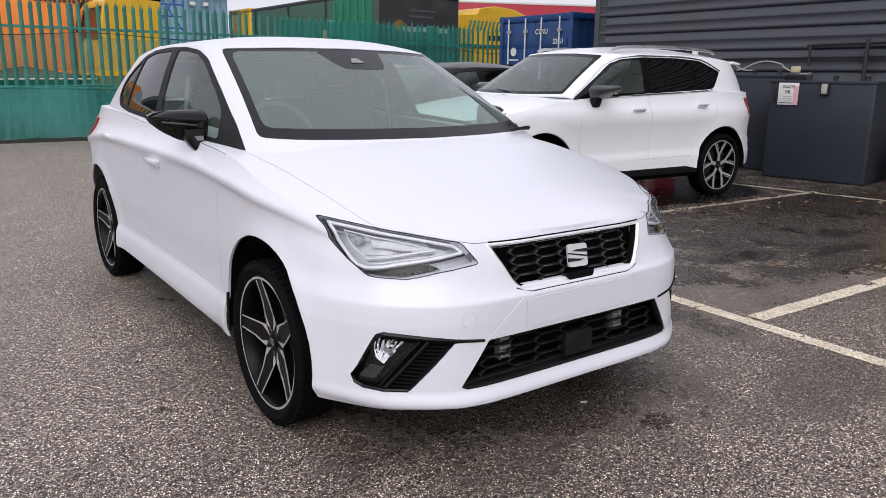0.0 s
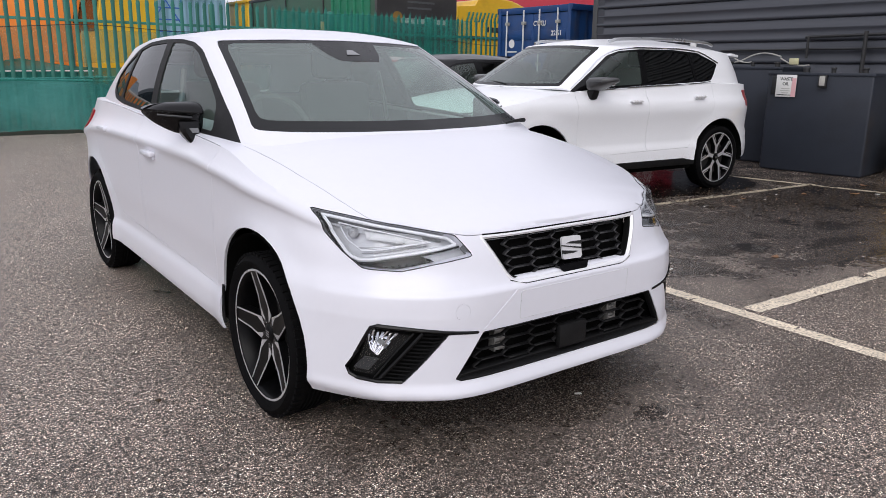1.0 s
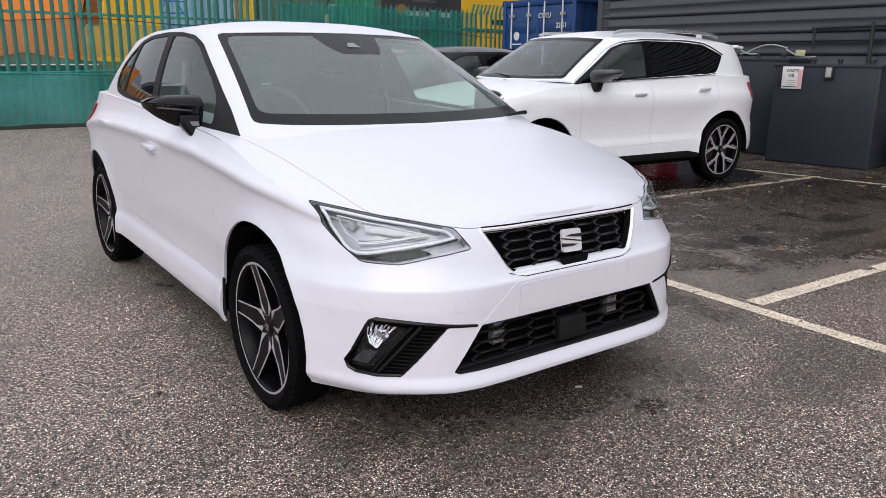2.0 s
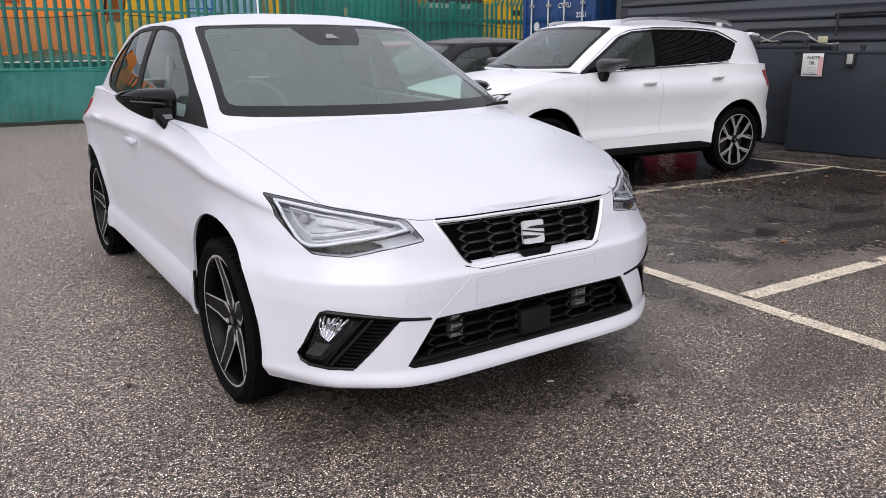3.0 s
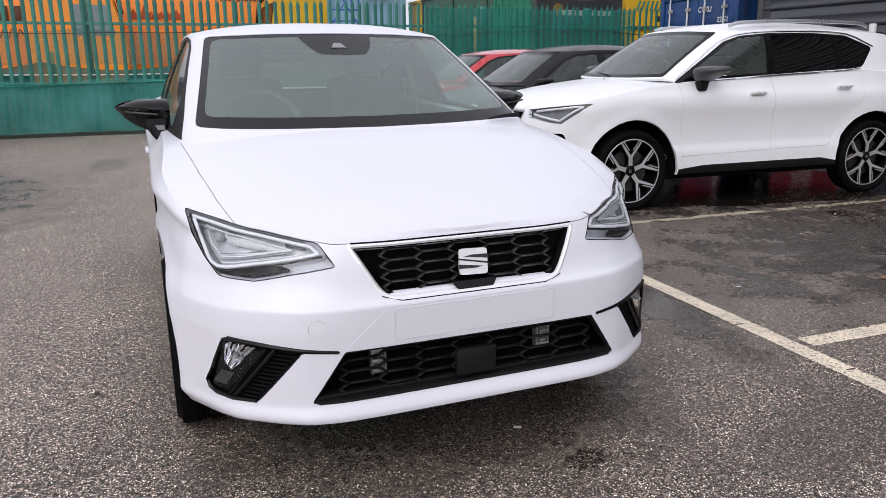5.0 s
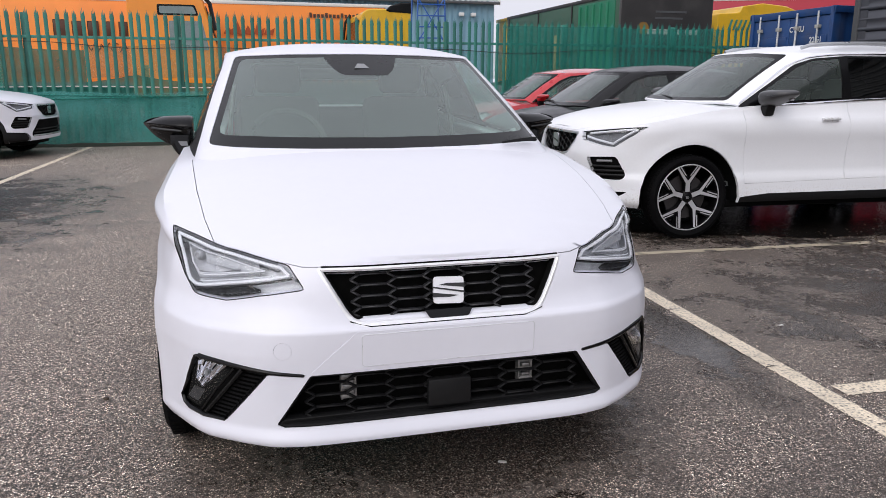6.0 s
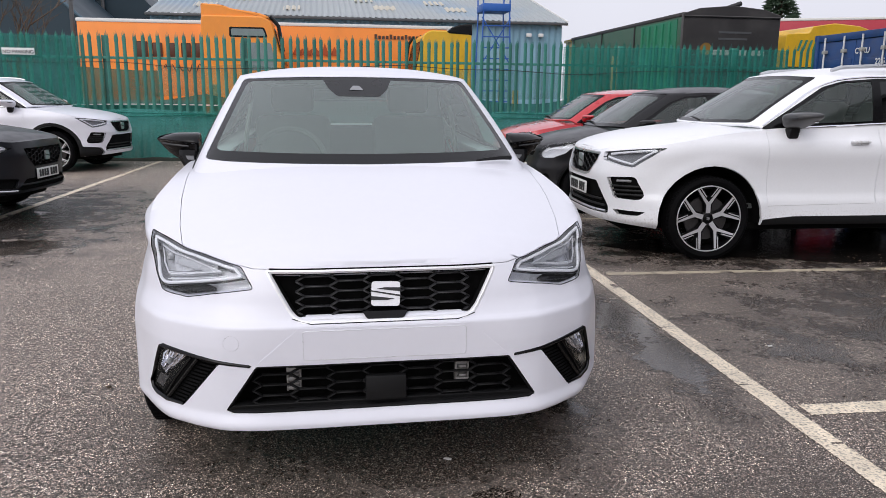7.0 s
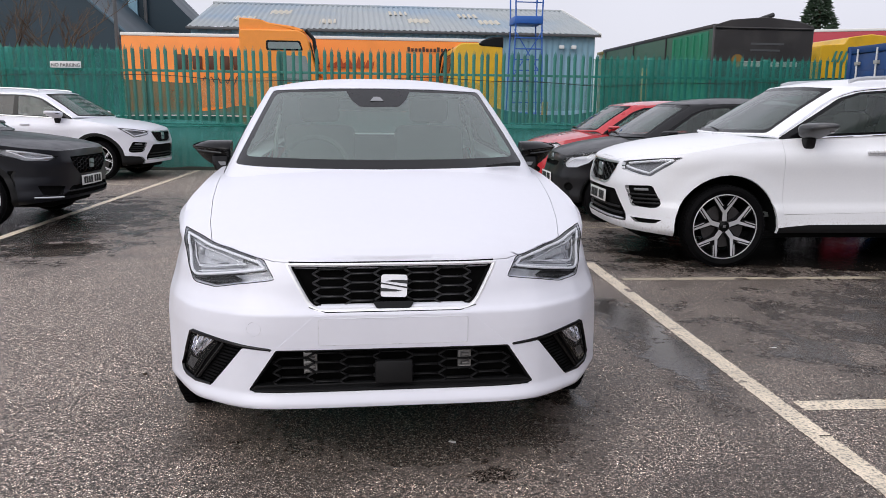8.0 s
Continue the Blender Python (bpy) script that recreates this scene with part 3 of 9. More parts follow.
def arch_liner(parent, side, cy, cz, r, x_out, x_in):
    """A dark shell behind the wheel opening."""
    bm = bmesh.new()
    rows = []
    for k in range(25):
        a = radians(-6 + 192 * k / 24)
        rows.append([bm.verts.new((side * xx, cy + r * math.cos(a), cz + r * math.sin(a))) for xx in (x_out, (x_out + x_in) / 2, x_in)])
    for a, b in zip(rows, rows[1:]):
        for i in range(2):
            bm.faces.new((a[i], b[i], b[i + 1], a[i + 1]))
    bm.faces.new([r_[2] for r_ in rows])
    part("wheel_arch_liner", bm, LINER, parent, "black felt wheel arch liner")


def mirror(parent, side, place, size, housing, label):
    """door_mirror: a rounded housing on a stalk, with its glass behind."""
    sx, sy, sz = size
    bm = bmesh.new()
    bmesh.ops.create_uvsphere(bm, u_segments=32, v_segments=20, radius=1)
    for v in bm.verts:
        x, y, z = v.co
        x, z, y = (math.copysign(abs(a) ** p, a) for a, p in ((x, 0.62), (z, 0.62), (y, 0.7)))
        out = x * 0.5 + 0.5
        if z < 0:
            z *= 1.20 - 1.06 * out
        else:
            z *= 0.62 - 0.26 * out
        z += 0.30 * out
        if y > 0:
            y *= 0.30
        else:
            y *= 1.0 - 0.35 * out
        v.co = Vector((side * x * sx / 2, y * sy + 0.35 * sy * out, z * sz / 2))
    if side < 0:
        bmesh.ops.reverse_faces(bm, faces=bm.faces[:])
    body = part("door_mirror", bm, housing, parent, label, m=Matrix.Translation(place))
    strip = cuboid(-sx * 0.30, sx * 0.24, -0.006, 0.006, -0.006, 0.006, 0.003)
    part("indicator", strip, LAMP_DARK, body, m=pose(side * 0.01, -sy * 0.62, sz * 0.04, 0, -side * 6, side * 14))
    stalk = bmesh.new()
    join(stalk, cuboid(-0.05, 0.05, -0.035, 0.05, -0.05, 0.04, 0.015))
    for v in stalk.verts:
        v.co.x += -side * 0.06 * (0.5 - v.co.z / 0.1)
        v.co.y += 0.02 * (0.5 - v.co.z / 0.1)
    part("mirror_foot", stalk, PLASTIC, body, m=Matrix.Translation((-side * sx * 0.34, -sy * 0.25, -sz * 0.60)))
    g = cuboid(-sx * 0.34, sx * 0.34, 0, 0.006, -sz * 0.22, sz * 0.22, 0.02)
    part("mirror_glass", g, CHROME, body, m=pose(-side * sx * 0.04, sy * 0.36, sz * 0.08, 0, 0, 0))
    return body


def hatch_mirror(parent, side):
    """door_mirror: a wedge that narrows outwards, with a ridge between cap and lower shell, on a thick foot."""
    z_top, z_bot = smooth_curve([(0, 0.062), (0.5, 0.060), (0.85, 0.048), (1, 0.034)]), smooth_curve([(0, -0.084), (0.4, -0.074), (0.75, -0.036), (1, 0.014)])
    rows, bm = [], bmesh.new()
    for i in range(25):
        u = i / 24
        x = 0.110 - 0.220 * u
        end = 1 - max(0, (u - 0.93) / 0.07) ** 2 * 0.35 - max(0, (0.08 - u) / 0.08) ** 2 * 0.12
        f, r = -0.070 + 0.125 * u ** 1.8, 0.045 + 0.030 * u
        zr, zt, zb = 0.014 + 0.016 * u, z_top(u), z_bot(u)
        ring = [(r, zb + 0.008), (f + 0.055, zb), (f + 0.022, zb + 0.45 * (zr - zb)), (f + 0.010, zr - 0.008), (f, zr - 0.002), (f, zr + 0.003), (f + 0.012, zr + 0.45 * (zt - zr)), (f + 0.036, zr + 0.82 * (zt - zr)), (f + 0.070, zt), (r - 0.012, zt), (r, zt - 0.012)]
        cy, cz = sum(p[0] for p in ring) / 11, sum(p[1] for p in ring) / 11
        rows.append([bm.verts.new((-side * x, cy + (a - cy) * end, cz + (b - cz) * end)) for a, b in ring])
    for a, b in zip(rows, rows[1:]):
        for k in range(11):
            bm.faces.new((a[k], a[(k + 1) % 11], b[(k + 1) % 11], b[k]))
    bm.faces.new(rows[0])
    bm.faces.new(rows[-1][::-1])
    bmesh.ops.recalc_face_normals(bm, faces=bm.faces)
    tops = [(f.calc_center_median(), f.normal.copy(), [v.co.copy() for v in f.verts]) for f in bm.faces if f.normal.z > 0.25 and len(f.verts) == 4]
    body = part("door_mirror", bm, GLOSS_BLACK, parent, "gloss black door mirror beaded with rain", sharp=30, m=Matrix.Translation((side * 0.898, 1.565, 1.075)))
    rnd = random.Random(21)
    drops = bmesh.new()
    for k in range(90):
        c, n, q = rnd.choice(tops)
        p = q[0].lerp(q[1], rnd.random()).lerp(q[3].lerp(q[2], rnd.random()), rnd.random())
        d = bmesh.new()
        bmesh.ops.create_icosphere(d, subdivisions=1, radius=rnd.uniform(0.0010, 0.0026))
        join(drops, d, Matrix.Translation(p))
    tagged(part("rain_drops", drops, WATER_BEAD, body), kind="stuff")
    strip = tube([(side * (-0.06 + 0.13 * t), -0.058 + 0.055 * t * t, -0.002 + 0.012 * t) for t in [k / 8 for k in range(9)]], 0.0045, 6)
    part("indicator", strip, LAMP_DARK, body, "thin smoked indicator strip")
    foot = bmesh.new()
    rings = []
    for z, x, y, w, d in ((-0.020, -0.060, -0.012, 0.050, 0.042), (-0.060, -0.058, -0.020, 0.047, 0.042), (-0.090, -0.066, -0.034, 0.038, 0.036), (-0.118, -0.078, -0.044, 0.026, 0.032)):
        rings.append([foot.verts.new((side * (x + a * w), y + b * d, z)) for a, b in ((-1, -0.6), (-0.6, -1), (0.6, -1), (1, -0.6), (1, 0.6), (0.6, 1), (-0.6, 1), (-1, 0.6))])
    for a, b in zip(rings, rings[1:]):
        for k in range(8):
            foot.faces.new((a[k], a[(k + 1) % 8], b[(k + 1) % 8], b[k]))
    foot.faces.new(rings[0])
    foot.faces.new(rings[-1][::-1])
    bmesh.ops.recalc_face_normals(foot, faces=foot.faces)
    part("mirror_foot", foot, GLOSS_BLACK, body)
    part("lamp_window", prism([(-0.044, -0.048), (-0.082, -0.048), (-0.086, -0.068), (-0.056, -0.068)], 0.004, lambda a, b, k: (side * a, -0.064 + k, b)), LAMP_GREY, body, "clear lamp window in the mirror's foot")
    part("mirror_glass", prism([(-0.09, -0.045), (0.03, -0.035), (0.09, 0.02), (0.085, 0.04), (-0.09, 0.045)], 0.004, lambda a, b, k: (side * a, 0.064 + 0.1 * a + k, b)), CHROME, body)


def steering_wheel(parent, place, tilt=-25):
    ring = tube([(0.185 * math.cos(a), 0, 0.185 * math.sin(a)) for a in [math.tau * k / 28 for k in range(28)]], 0.016, 8, True)
    join(ring, cuboid(-0.17, 0.17, -0.012, 0.012, -0.02, 0.02, 0.008))
    join(ring, cuboid(-0.02, 0.02, -0.012, 0.012, -0.17, 0.0, 0.008))
    join(ring, cuboid(-0.07, 0.07, -0.03, 0.02, -0.06, 0.05, 0.02))
    part("steering_wheel", ring, CABIN, parent, "grey steering wheel behind the windscreen", m=Matrix.Translation(place) @ Matrix.Rotation(radians(tilt), 4, "X"))


def seat(parent, place):
    s = cuboid(-0.24, 0.24, -0.25, 0.25, -0.07, 0.07, 0.05)
    join(s, cuboid(-0.23, 0.23, -0.06, 0.06, 0.0, 0.62, 0.05), Matrix.Translation((0, 0.26, 0.02)) @ Matrix.Rotation(radians(-14), 4, "X"))
    join(s, cuboid(-0.13, 0.13, -0.05, 0.05, 0.0, 0.18, 0.04), Matrix.Translation((0, 0.43, 0.64)))
    part("front_seat", s, CABIN, parent, m=Matrix.Translation(place))


def wiper(parent, a, b, lift=0.012):
    d = Vector(b) - Vector(a)
    pts = [Vector(a) + d * t + Vector((0, -lift, lift * (1 + math.sin(math.pi * t)))) for t in [k / 10 for k in range(11)]]
    part("wiper", tube(pts, lambda t: 0.011 - 0.006 * t, 6), PLASTIC, parent, "black windscreen wiper")


def plate_bars(parent, centre, w, h, count=7, gap_after=4):
    """Seven dark bars in place of a registration."""
    step = w * 0.86 / (count + 0.6)
    for k in range(count):
        x = -w * 0.43 + step * (k + 0.5 + (0.6 if k >= gap_after else 0))
        part("plate_bar", cuboid(x - step * 0.36, x + step * 0.36, -0.0035, 0.0, -h * 0.34, h * 0.34), INK, parent, m=Matrix.Translation(centre))

# ---- the white hatchback ----
def front_of(bm):
    """How far back the front of a shell lies at (x, z)."""
    tree = BVHTree.FromBMesh(bm)

    def y(x, z):
        hit = tree.ray_cast(Vector((x, -2, z)), Vector((0, 1, 0)))
        return hit[0].y if hit[0] else 0.3
    return y


def build_hatchback():
    car = thing("hatchback_car", Matrix(), "white five-door hatchback with black mirrors, parked on wet asphalt", "car")
    WHEELS = ((0.79, 0.312), (3.36, 0.312))
    R_ARCH = 0.385
    body = car_shell(
        waist=[(0, 0), (0.22, 0.0), (0.40, 0.004), (0.52, 0.024), (0.60, 0.062), (0.665, 0.106), (0.739, 0.166), (0.80, 0.255), (0.862, 0.39), (0.885, 0.52), (0.896, 0.78), (0.892, 1.15), (0.888, 2.0), (0.89, 2.9), (0.892, 3.3), (0.875, 3.6), (0.81, 3.86), (0.66, 4.0), (0.38, 4.05), (0, 4.06)],
        base_z=[(0, 0.248), (0.10, 0.240), (0.4, 0.228), (0.9, 0.222), (1.2, 0.228), (2.0, 0.245), (2.9, 0.262), (3.3, 0.25), (3.7, 0.26), (4.06, 0.28)],
        front_in=[(0.19, 0.06), (0.236, 0.010), (0.250, -0.013), (0.262, -0.014), (0.280, -0.007), (0.302, 0.002), (0.34, 0.003), (0.46, 0.006), (0.588, 0.002), (0.606, 0.017), (0.70, 0.047), (0.765, 0.072), (0.83, 0.105), (0.9, 0.14)],
        side_in=[(0.19, 0.055), (0.235, 0.022), (0.28, 0.013), (0.345, 0.017), (0.362, 0.021), (0.40, 0.034), (0.46, 0.032), (0.62, 0.019), (0.74, 0.017), (0.772, 0.013), (0.797, 0.0), (0.806, 0.0), (0.835, 0.022), (0.87, 0.047), (0.93, 0.074), (1.0, 0.098), (1.06, 0.116), (1.12, 0.15), (1.2, 0.2)],
        rear_in=[(0.2, 0.06), (0.35, 0.0), (0.55, 0.01), (0.75, 0.05), (0.95, 0.10), (1.1, 0.16)],
        top_z=[(0.07, 0.775), (0.14, 0.785), (0.25, 0.80), (0.47, 0.845), (0.8, 0.915), (1.15, 0.975), (1.6, 1.005), (2.4, 1.035), (3.1, 1.065), (3.6, 1.07), (4.06, 1.06)],
        bonnet_z=[(0.07, 0.782), (0.14, 0.822), (0.25, 0.858), (0.45, 0.910), (0.68, 0.967), (0.9, 1.017), (1.1, 1.042), (1.4, 1.06), (4.0, 1.1)],
        cap_to=[(0, 1.0), (1.12, 1.0), (1.14, 0.2), (3.55, 0.2), (3.6, 1.0), (4.06, 1.0)],
        arches=[(cy, cz, R_ARCH, 0.012) for cy, cz in WHEELS], crown=2.9, ns=140, nv=76, nw=20, nose_in=[(0.52, 0.0), (0.60, 0.010), (0.66, 0.026), (0.72, 0.032), (0.78, 0.046), (0.84, 0.062), (0.90, 0.056), (0.98, 0.04)], fill=1.0, lead=0.25, rise=[(0, 0.0), (0.35, 0.0), (0.51, 0.022), (0.70, 0.048), (0.9, 0.068), (1.15, 0.087), (1.5, 0.107), (2.5, 0.114), (2.9, 0.112), (3.3, 0.10), (3.6, 0.06), (4.06, 0.02)])

    NOSE["y"] = front_of(body)
    # wheel openings
    for cy, cz in WHEELS:
        for piece, s in both_sides(body, circle(cy - (0.018 if cy < 2 else 0), cz + 0.008, R_ARCH, 48, 1.04), (1, 2), lambda f: abs(f.normal.x) > 0.12 and abs(f.calc_center_median().x) > 0.6):
            piece.free()
    # headlamps: front-view outline and the lamp behind it
    lamp = rounded([(-0.806, 0.842), (-0.67, 0.811), (-0.56, 0.789), (-0.464, 0.770), (-0.423, 0.704), (-0.55, 0.685), (-0.646, 0.664), (-0.738, 0.671), (-0.768, 0.715), (-0.795, 0.776)], 0.008, 2)
    lamps = both_sides(body, lamp, (0, 2), lambda f: f.normal.y < -0.05 or (f.calc_center_median().y < 0.62 and abs(f.normal.x) > 0.3 and f.normal.z < 0.9))
    # grille, lower grille, fog lamp corners
    up = rounded([(-0.384, 0.762), (0.384, 0.762), (0.372, 0.738), (0.312, 0.634), (0.290, 0.609), (0.258, 0.600), (-0.258, 0.600), (-0.290, 0.609), (-0.312, 0.634), (-0.372, 0.738)], 0.010, 2)
    upper = cut(body, up, (0, 2), lambda f: f.normal.y < -0.05)
    low = rounded([(-0.420, 0.461), (0.420, 0.461), (0.521, 0.312), (0.498, 0.302), (-0.498, 0.302), (-0.521, 0.312)], 0.006, 2)
    lower = cut(body, low, (0, 2), facing_front)
    fog = rounded([(-0.753, 0.478), (-0.747, 0.494), (-0.734, 0.501), (-0.632, 0.490), (-0.437, 0.467), (-0.437, 0.457), (-0.540, 0.466), (-0.667, 0.306), (-0.731, 0.306), (-0.776, 0.312), (-0.792, 0.324), (-0.798, 0.346)], 0.008, 3)
    fogs = both_sides(body, fog, (0, 2), lambda f: f.normal.y < -0.02)
    # the plate panel, faint raised outline; towing eye cover
    middle = cut(body, [(-0.282, 0.586), (0.282, 0.586), (0.418, 0.468), (-0.418, 0.468)], (0, 2), facing_front)
    plate = cut(middle, rounded([(-0.268, 0.576), (0.268, 0.576), (0.268, 0.478), (-0.268, 0.478)], 0.008, 2), (0, 2), facing_front)
    tow = cut(body, circle(-0.496, 0.538, 0.0255, 24), (0, 2), facing_front)
    # bonnet and doors
    edge = [(0.384, 0.764), (0.425, 0.764), (0.464, 0.7715), (0.56, 0.7905), (0.67, 0.8125), (0.70, 0.819)]
    nose = cut(body, [(-0.70, 0.50), (0.70, 0.50)] + edge[::-1] + mirrored(edge)[::-1], (0, 2), lambda f: f.calc_center_median().y < 0.45)
    side = [(0.672, 0.20), (0.678, 0.305), (0.708, 0.45), (0.740, 0.69), (0.763, 0.95), (0.775, 1.11)]
    hood = cut(body, [(-0.672, -0.10), (0.672, -0.10)] + side + mirrored(side), (0, 1), lambda f: f.calc_center_median().z > 0.74)
    join(body, nose)
    bmesh.ops.remove_doubles(body, verts=body.verts, dist=2e-4)
    body.normal_update()
    fronts = both_sides(body, [(1.1795, 1.06), (1.245, 0.385), (2.30, 0.425), (2.30, 1.06)], (1, 2), lambda f: abs(f.normal.x) > 0.3)
    rears = both_sides(body, [(2.305, 1.08), (2.305, 0.425), (2.84, 0.445), (2.92, 0.54), (3.06, 0.66), (3.22, 0.78), (3.30, 0.95), (3.30, 1.09)], (1, 2), lambda f: abs(f.normal.x) > 0.3)
    tail = both_sides(body, [(3.49, 1.0), (3.54, 0.895), (3.80, 0.86), (4.10, 0.85), (4.10, 1.005)], (1, 2), lambda f: abs(f.calc_center_median().x) > 0.45)

    # body with turned-in edges at every opening
    bmesh.ops.remove_doubles(body, verts=body.verts[:], dist=0.0008)
    bmesh.ops.dissolve_degenerate(body, edges=body.edges[:], dist=0.0003)
    body.normal_update()
    rim_walls(body, lambda v: Vector((-math.copysign(0.010 if min(math.hypot(v.co.y - cy, v.co.z - cz) for cy, cz in WHEELS) < R_ARCH + 0.06 else 0.03, v.co.x) if abs(v.co.x) > 0.8 else 0, (0.004 if v.co.z < 0.52 else 0.03) if v.co.y < 0.62 else 0, -0.026 if v.co.z > 0.74 and v.co.y < 0.62 else -0.01 if v.co.z > 0.9 else 0)))
    part("body", body, WHITE, car, "glossy white painted body shell")
    part("bonnet", panel(hood), WHITE, car, "glossy white bonnet")
    for (piece, s) in fronts:
        door = part("front_door", panel(piece), WHITE, car, "white front door")
        part("door_handle", door_pull(), WHITE, door, m=pose(s * 0.882, 2.08, 0.865, 0, 0, 0 if s > 0 else 180))
    for (piece, s) in rears:
        door = part("rear_door", panel(piece), WHITE, car, "white rear door")
        part("door_handle", door_pull(), WHITE, door, m=pose(s * 0.885, 2.98, 0.925, 0, 0, 0 if s > 0 else 180))
    for piece, s in tail:
        for v in piece.verts:
            v.co.x += s * 0.010
        part("tail_lamp", rim_walls(piece, lambda v: Vector((-s * 0.03, -0.02, 0))), RED_LENS, car, "red tail lamp")
    for piece, out in ((middle, 0.0014), (plate, 0.0028)):
        for v in piece.verts:
            v.co.y -= out
    part("bumper_middle", rim_walls(middle, lambda v: Vector((0, 0.009, 0))), WHITE, car)
    part("plate_panel", rim_walls(plate, lambda v: Vector((0, 0.004, 0))), WHITE, car, "blank white number plate panel")
    part("towing_eye_cover", panel(tow, 0.0006, 0.002), WHITE, car)

    # headlamps
    for piece, s in lamps:
        back = sunk(copied(piece), 0.046)
        housing = rim_walls(sunk(copied(piece), 0.004), lambda v: v.normal * -0.014)
        flank = rim_walls(sunk(copied(piece), 0.018), lambda v: v.normal * -0.03)
        edge_only(flank)
        rim = border_loop(piece)
        lens = part("headlamp", piece, LENS_GLASS, car, "clear headlamp with white light guide and silver reflectors")
        lens.visible_shadow = False
        part("lamp_housing", back, LAMP_SILVER, lens, "silver lamp reflector")
        part("lamp_flank", flank, LAMP_GREY, lens)
        part("lamp_seal", tube(rim, 0.0015, 6, True), LINER, lens, "thin black seal round the headlamp")
        edge_only(housing)
        part("lamp_surround", housing, LAMP_GREY, lens, "dark grey lamp edge")
        headlamp_inside(lens, s)

    # upper grille
    back = cuboid(-0.36, 0.36, 0.115, 0.12, 0.59, 0.755)
    part("grille_backing", back, LINER, car)
    bars = hexagon_grid(0.8, 0.2, 0.137, 0.0312, 0.0052, 0.012, lambda x, z: inside(shrunk(up, 0.004), x, z + 0.6905))
    for v in bars.verts:
        v.co.z += 0.6905
        v.co.y += nose_y(v.co.x, v.co.z) + 0.022
    part("grille", bars, GRILLE_SATIN, car, "black honeycomb radiator grille")
    upper.free()
    frame_ring(car, "grille_frame", shrunk(up, -0.002), shrunk(up, 0.011), 0.003, BRIGHT, "chrome grille surround")
    frame_ring(car, "grille_inner_frame", shrunk(up, 0.010), shrunk(up, 0.016), 0.012, LINER)
    sill = prism([(-0.262, 0.606), (0.262, 0.606), (0.274, 0.617), (-0.274, 0.617)], 0.03, lambda a, b, k: (a, nose_y(a, b) + 0.002 + k, b), 0.002)
    part("grille_lower_bar", sill, WHITE, car)
    foot = [(-0.300 + 0.60 * k / 20, 0.598 + 0.016 * max(0, abs(-0.300 + 0.60 * k / 20) - 0.25) / 0.05) for k in range(21)]
    part("grille_foot_line", tube([(a, nose_y(a, b) - 0.001, b) for a, b in foot], 0.0018, 5), LINER, car, "thin dark line under the grille surround")
    badge(car, Vector((0.003, nose_y(0, 0.685) - 0.004, 0.684)), 0.098)
    part("badge_seat", prism(rounded([(-0.075, 0.630), (0.075, 0.630), (0.06, 0.607), (-0.06, 0.607)], 0.006), 0.03, lambda a, b, k: (a, nose_y(a, b) - 0.003 + k, b)), GLOSS_BLACK, car)

    # lower grille
    lower.free()
    backing = cuboid(-0.56, 0.56, 0.16, 0.165, 0.27, 0.48)
    for s in (-1, 1):
        join(backing, cuboid(s * 0.56 - 0.02, s * 0.56 + 0.02, 0.085, 0.165, 0.27, 0.48))
    part("lower_grille_backing", backing, LINER, car)
    bars = hexagon_grid(1.1, 0.2, 0.150, 0.036, 0.0055, 0.012, lambda x, z: inside(low, x, z + 0.385))
    for v in bars.verts:
        v.co.z += 0.385
        v.co.y += nose_y(v.co.x, v.co.z) + 0.030
    part("lower_grille", bars, PLASTIC, car, "black honeycomb lower grille")
    frame_ring(car, "lower_grille_frame", low, shrunk(low, 0.009), 0.010, PLASTIC)
    ledge = prism([(-0.515, 0.308), (0.515, 0.308), (0.50, 0.324), (-0.50, 0.324)], 0.05, lambda a, b, k: (a, nose_y(a, b) + 0.006 + k, b), 0.002)
    part("grille_ledge", ledge, PLASTIC, car)
    part("radar_cover", cuboid(-0.068, 0.068, 0.006, 0.03, 0.326, 0.412, 0.006), PLASTIC, car, "square black radar cover")
    for xx in (-0.30, 0.27):
        horn = cuboid(xx - 0.020, xx + 0.020, 0.085, 0.10, 0.35, 0.442, 0.004)
        for zz in (0.356, 0.388, 0.420):
            join(horn, cuboid(xx - 0.026, xx + 0.022, 0.062, 0.09, zz, zz + 0.013, 0.003))
            join(horn, cuboid(xx - 0.012, xx + 0.014, 0.070, 0.09, zz + 0.014, zz + 0.022, 0.002))
        for dx in (-0.024, 0.018):
            join(horn, cuboid(xx + dx - 0.003, xx + dx + 0.003, 0.064, 0.095, 0.352, 0.436, 0.002))
        part("grille_bracket", horn, BRACKET, car, "grey metal bracket behind the lower grille")

    # dark seal over the grille
    part("grille_seal", tube([(-0.372 + 0.744 * k / 24, nose_y(-0.372 + 0.744 * k / 24, 0.7645) + 0.001, 0.7645) for k in range(25)], 0.0036, 6), LINER, car, "thin black seal over the grille")

    # the shut line round the plate panel
    ring = rounded([(-0.268, 0.576), (0.268, 0.576), (0.268, 0.478), (-0.268, 0.478)], 0.010, 3)
    ring = [(a + (c - a) * k / 6, b + (d - b) * k / 6) for (a, b), (c, d) in zip(ring, ring[1:] + ring[:1]) for k in range(6)]
    part("plate_panel_edge", tube([(a, nose_y(a, b) - 0.0024, b) for a, b in ring], 0.0013, 5, True), LAMP_SILVER, car, "faint grey edge of the blank plate panel")

    # fog lamp corners
    for piece, s in fogs:
        fog_corner(car, piece, s)
    # wheel housings and the floor
    for s in (-1, 1):
        for cy, cz in WHEELS:
            arch_liner(car, s, cy, cz, R_ARCH - 0.004, 0.868 if cy < 2 else 0.80, 0.50)
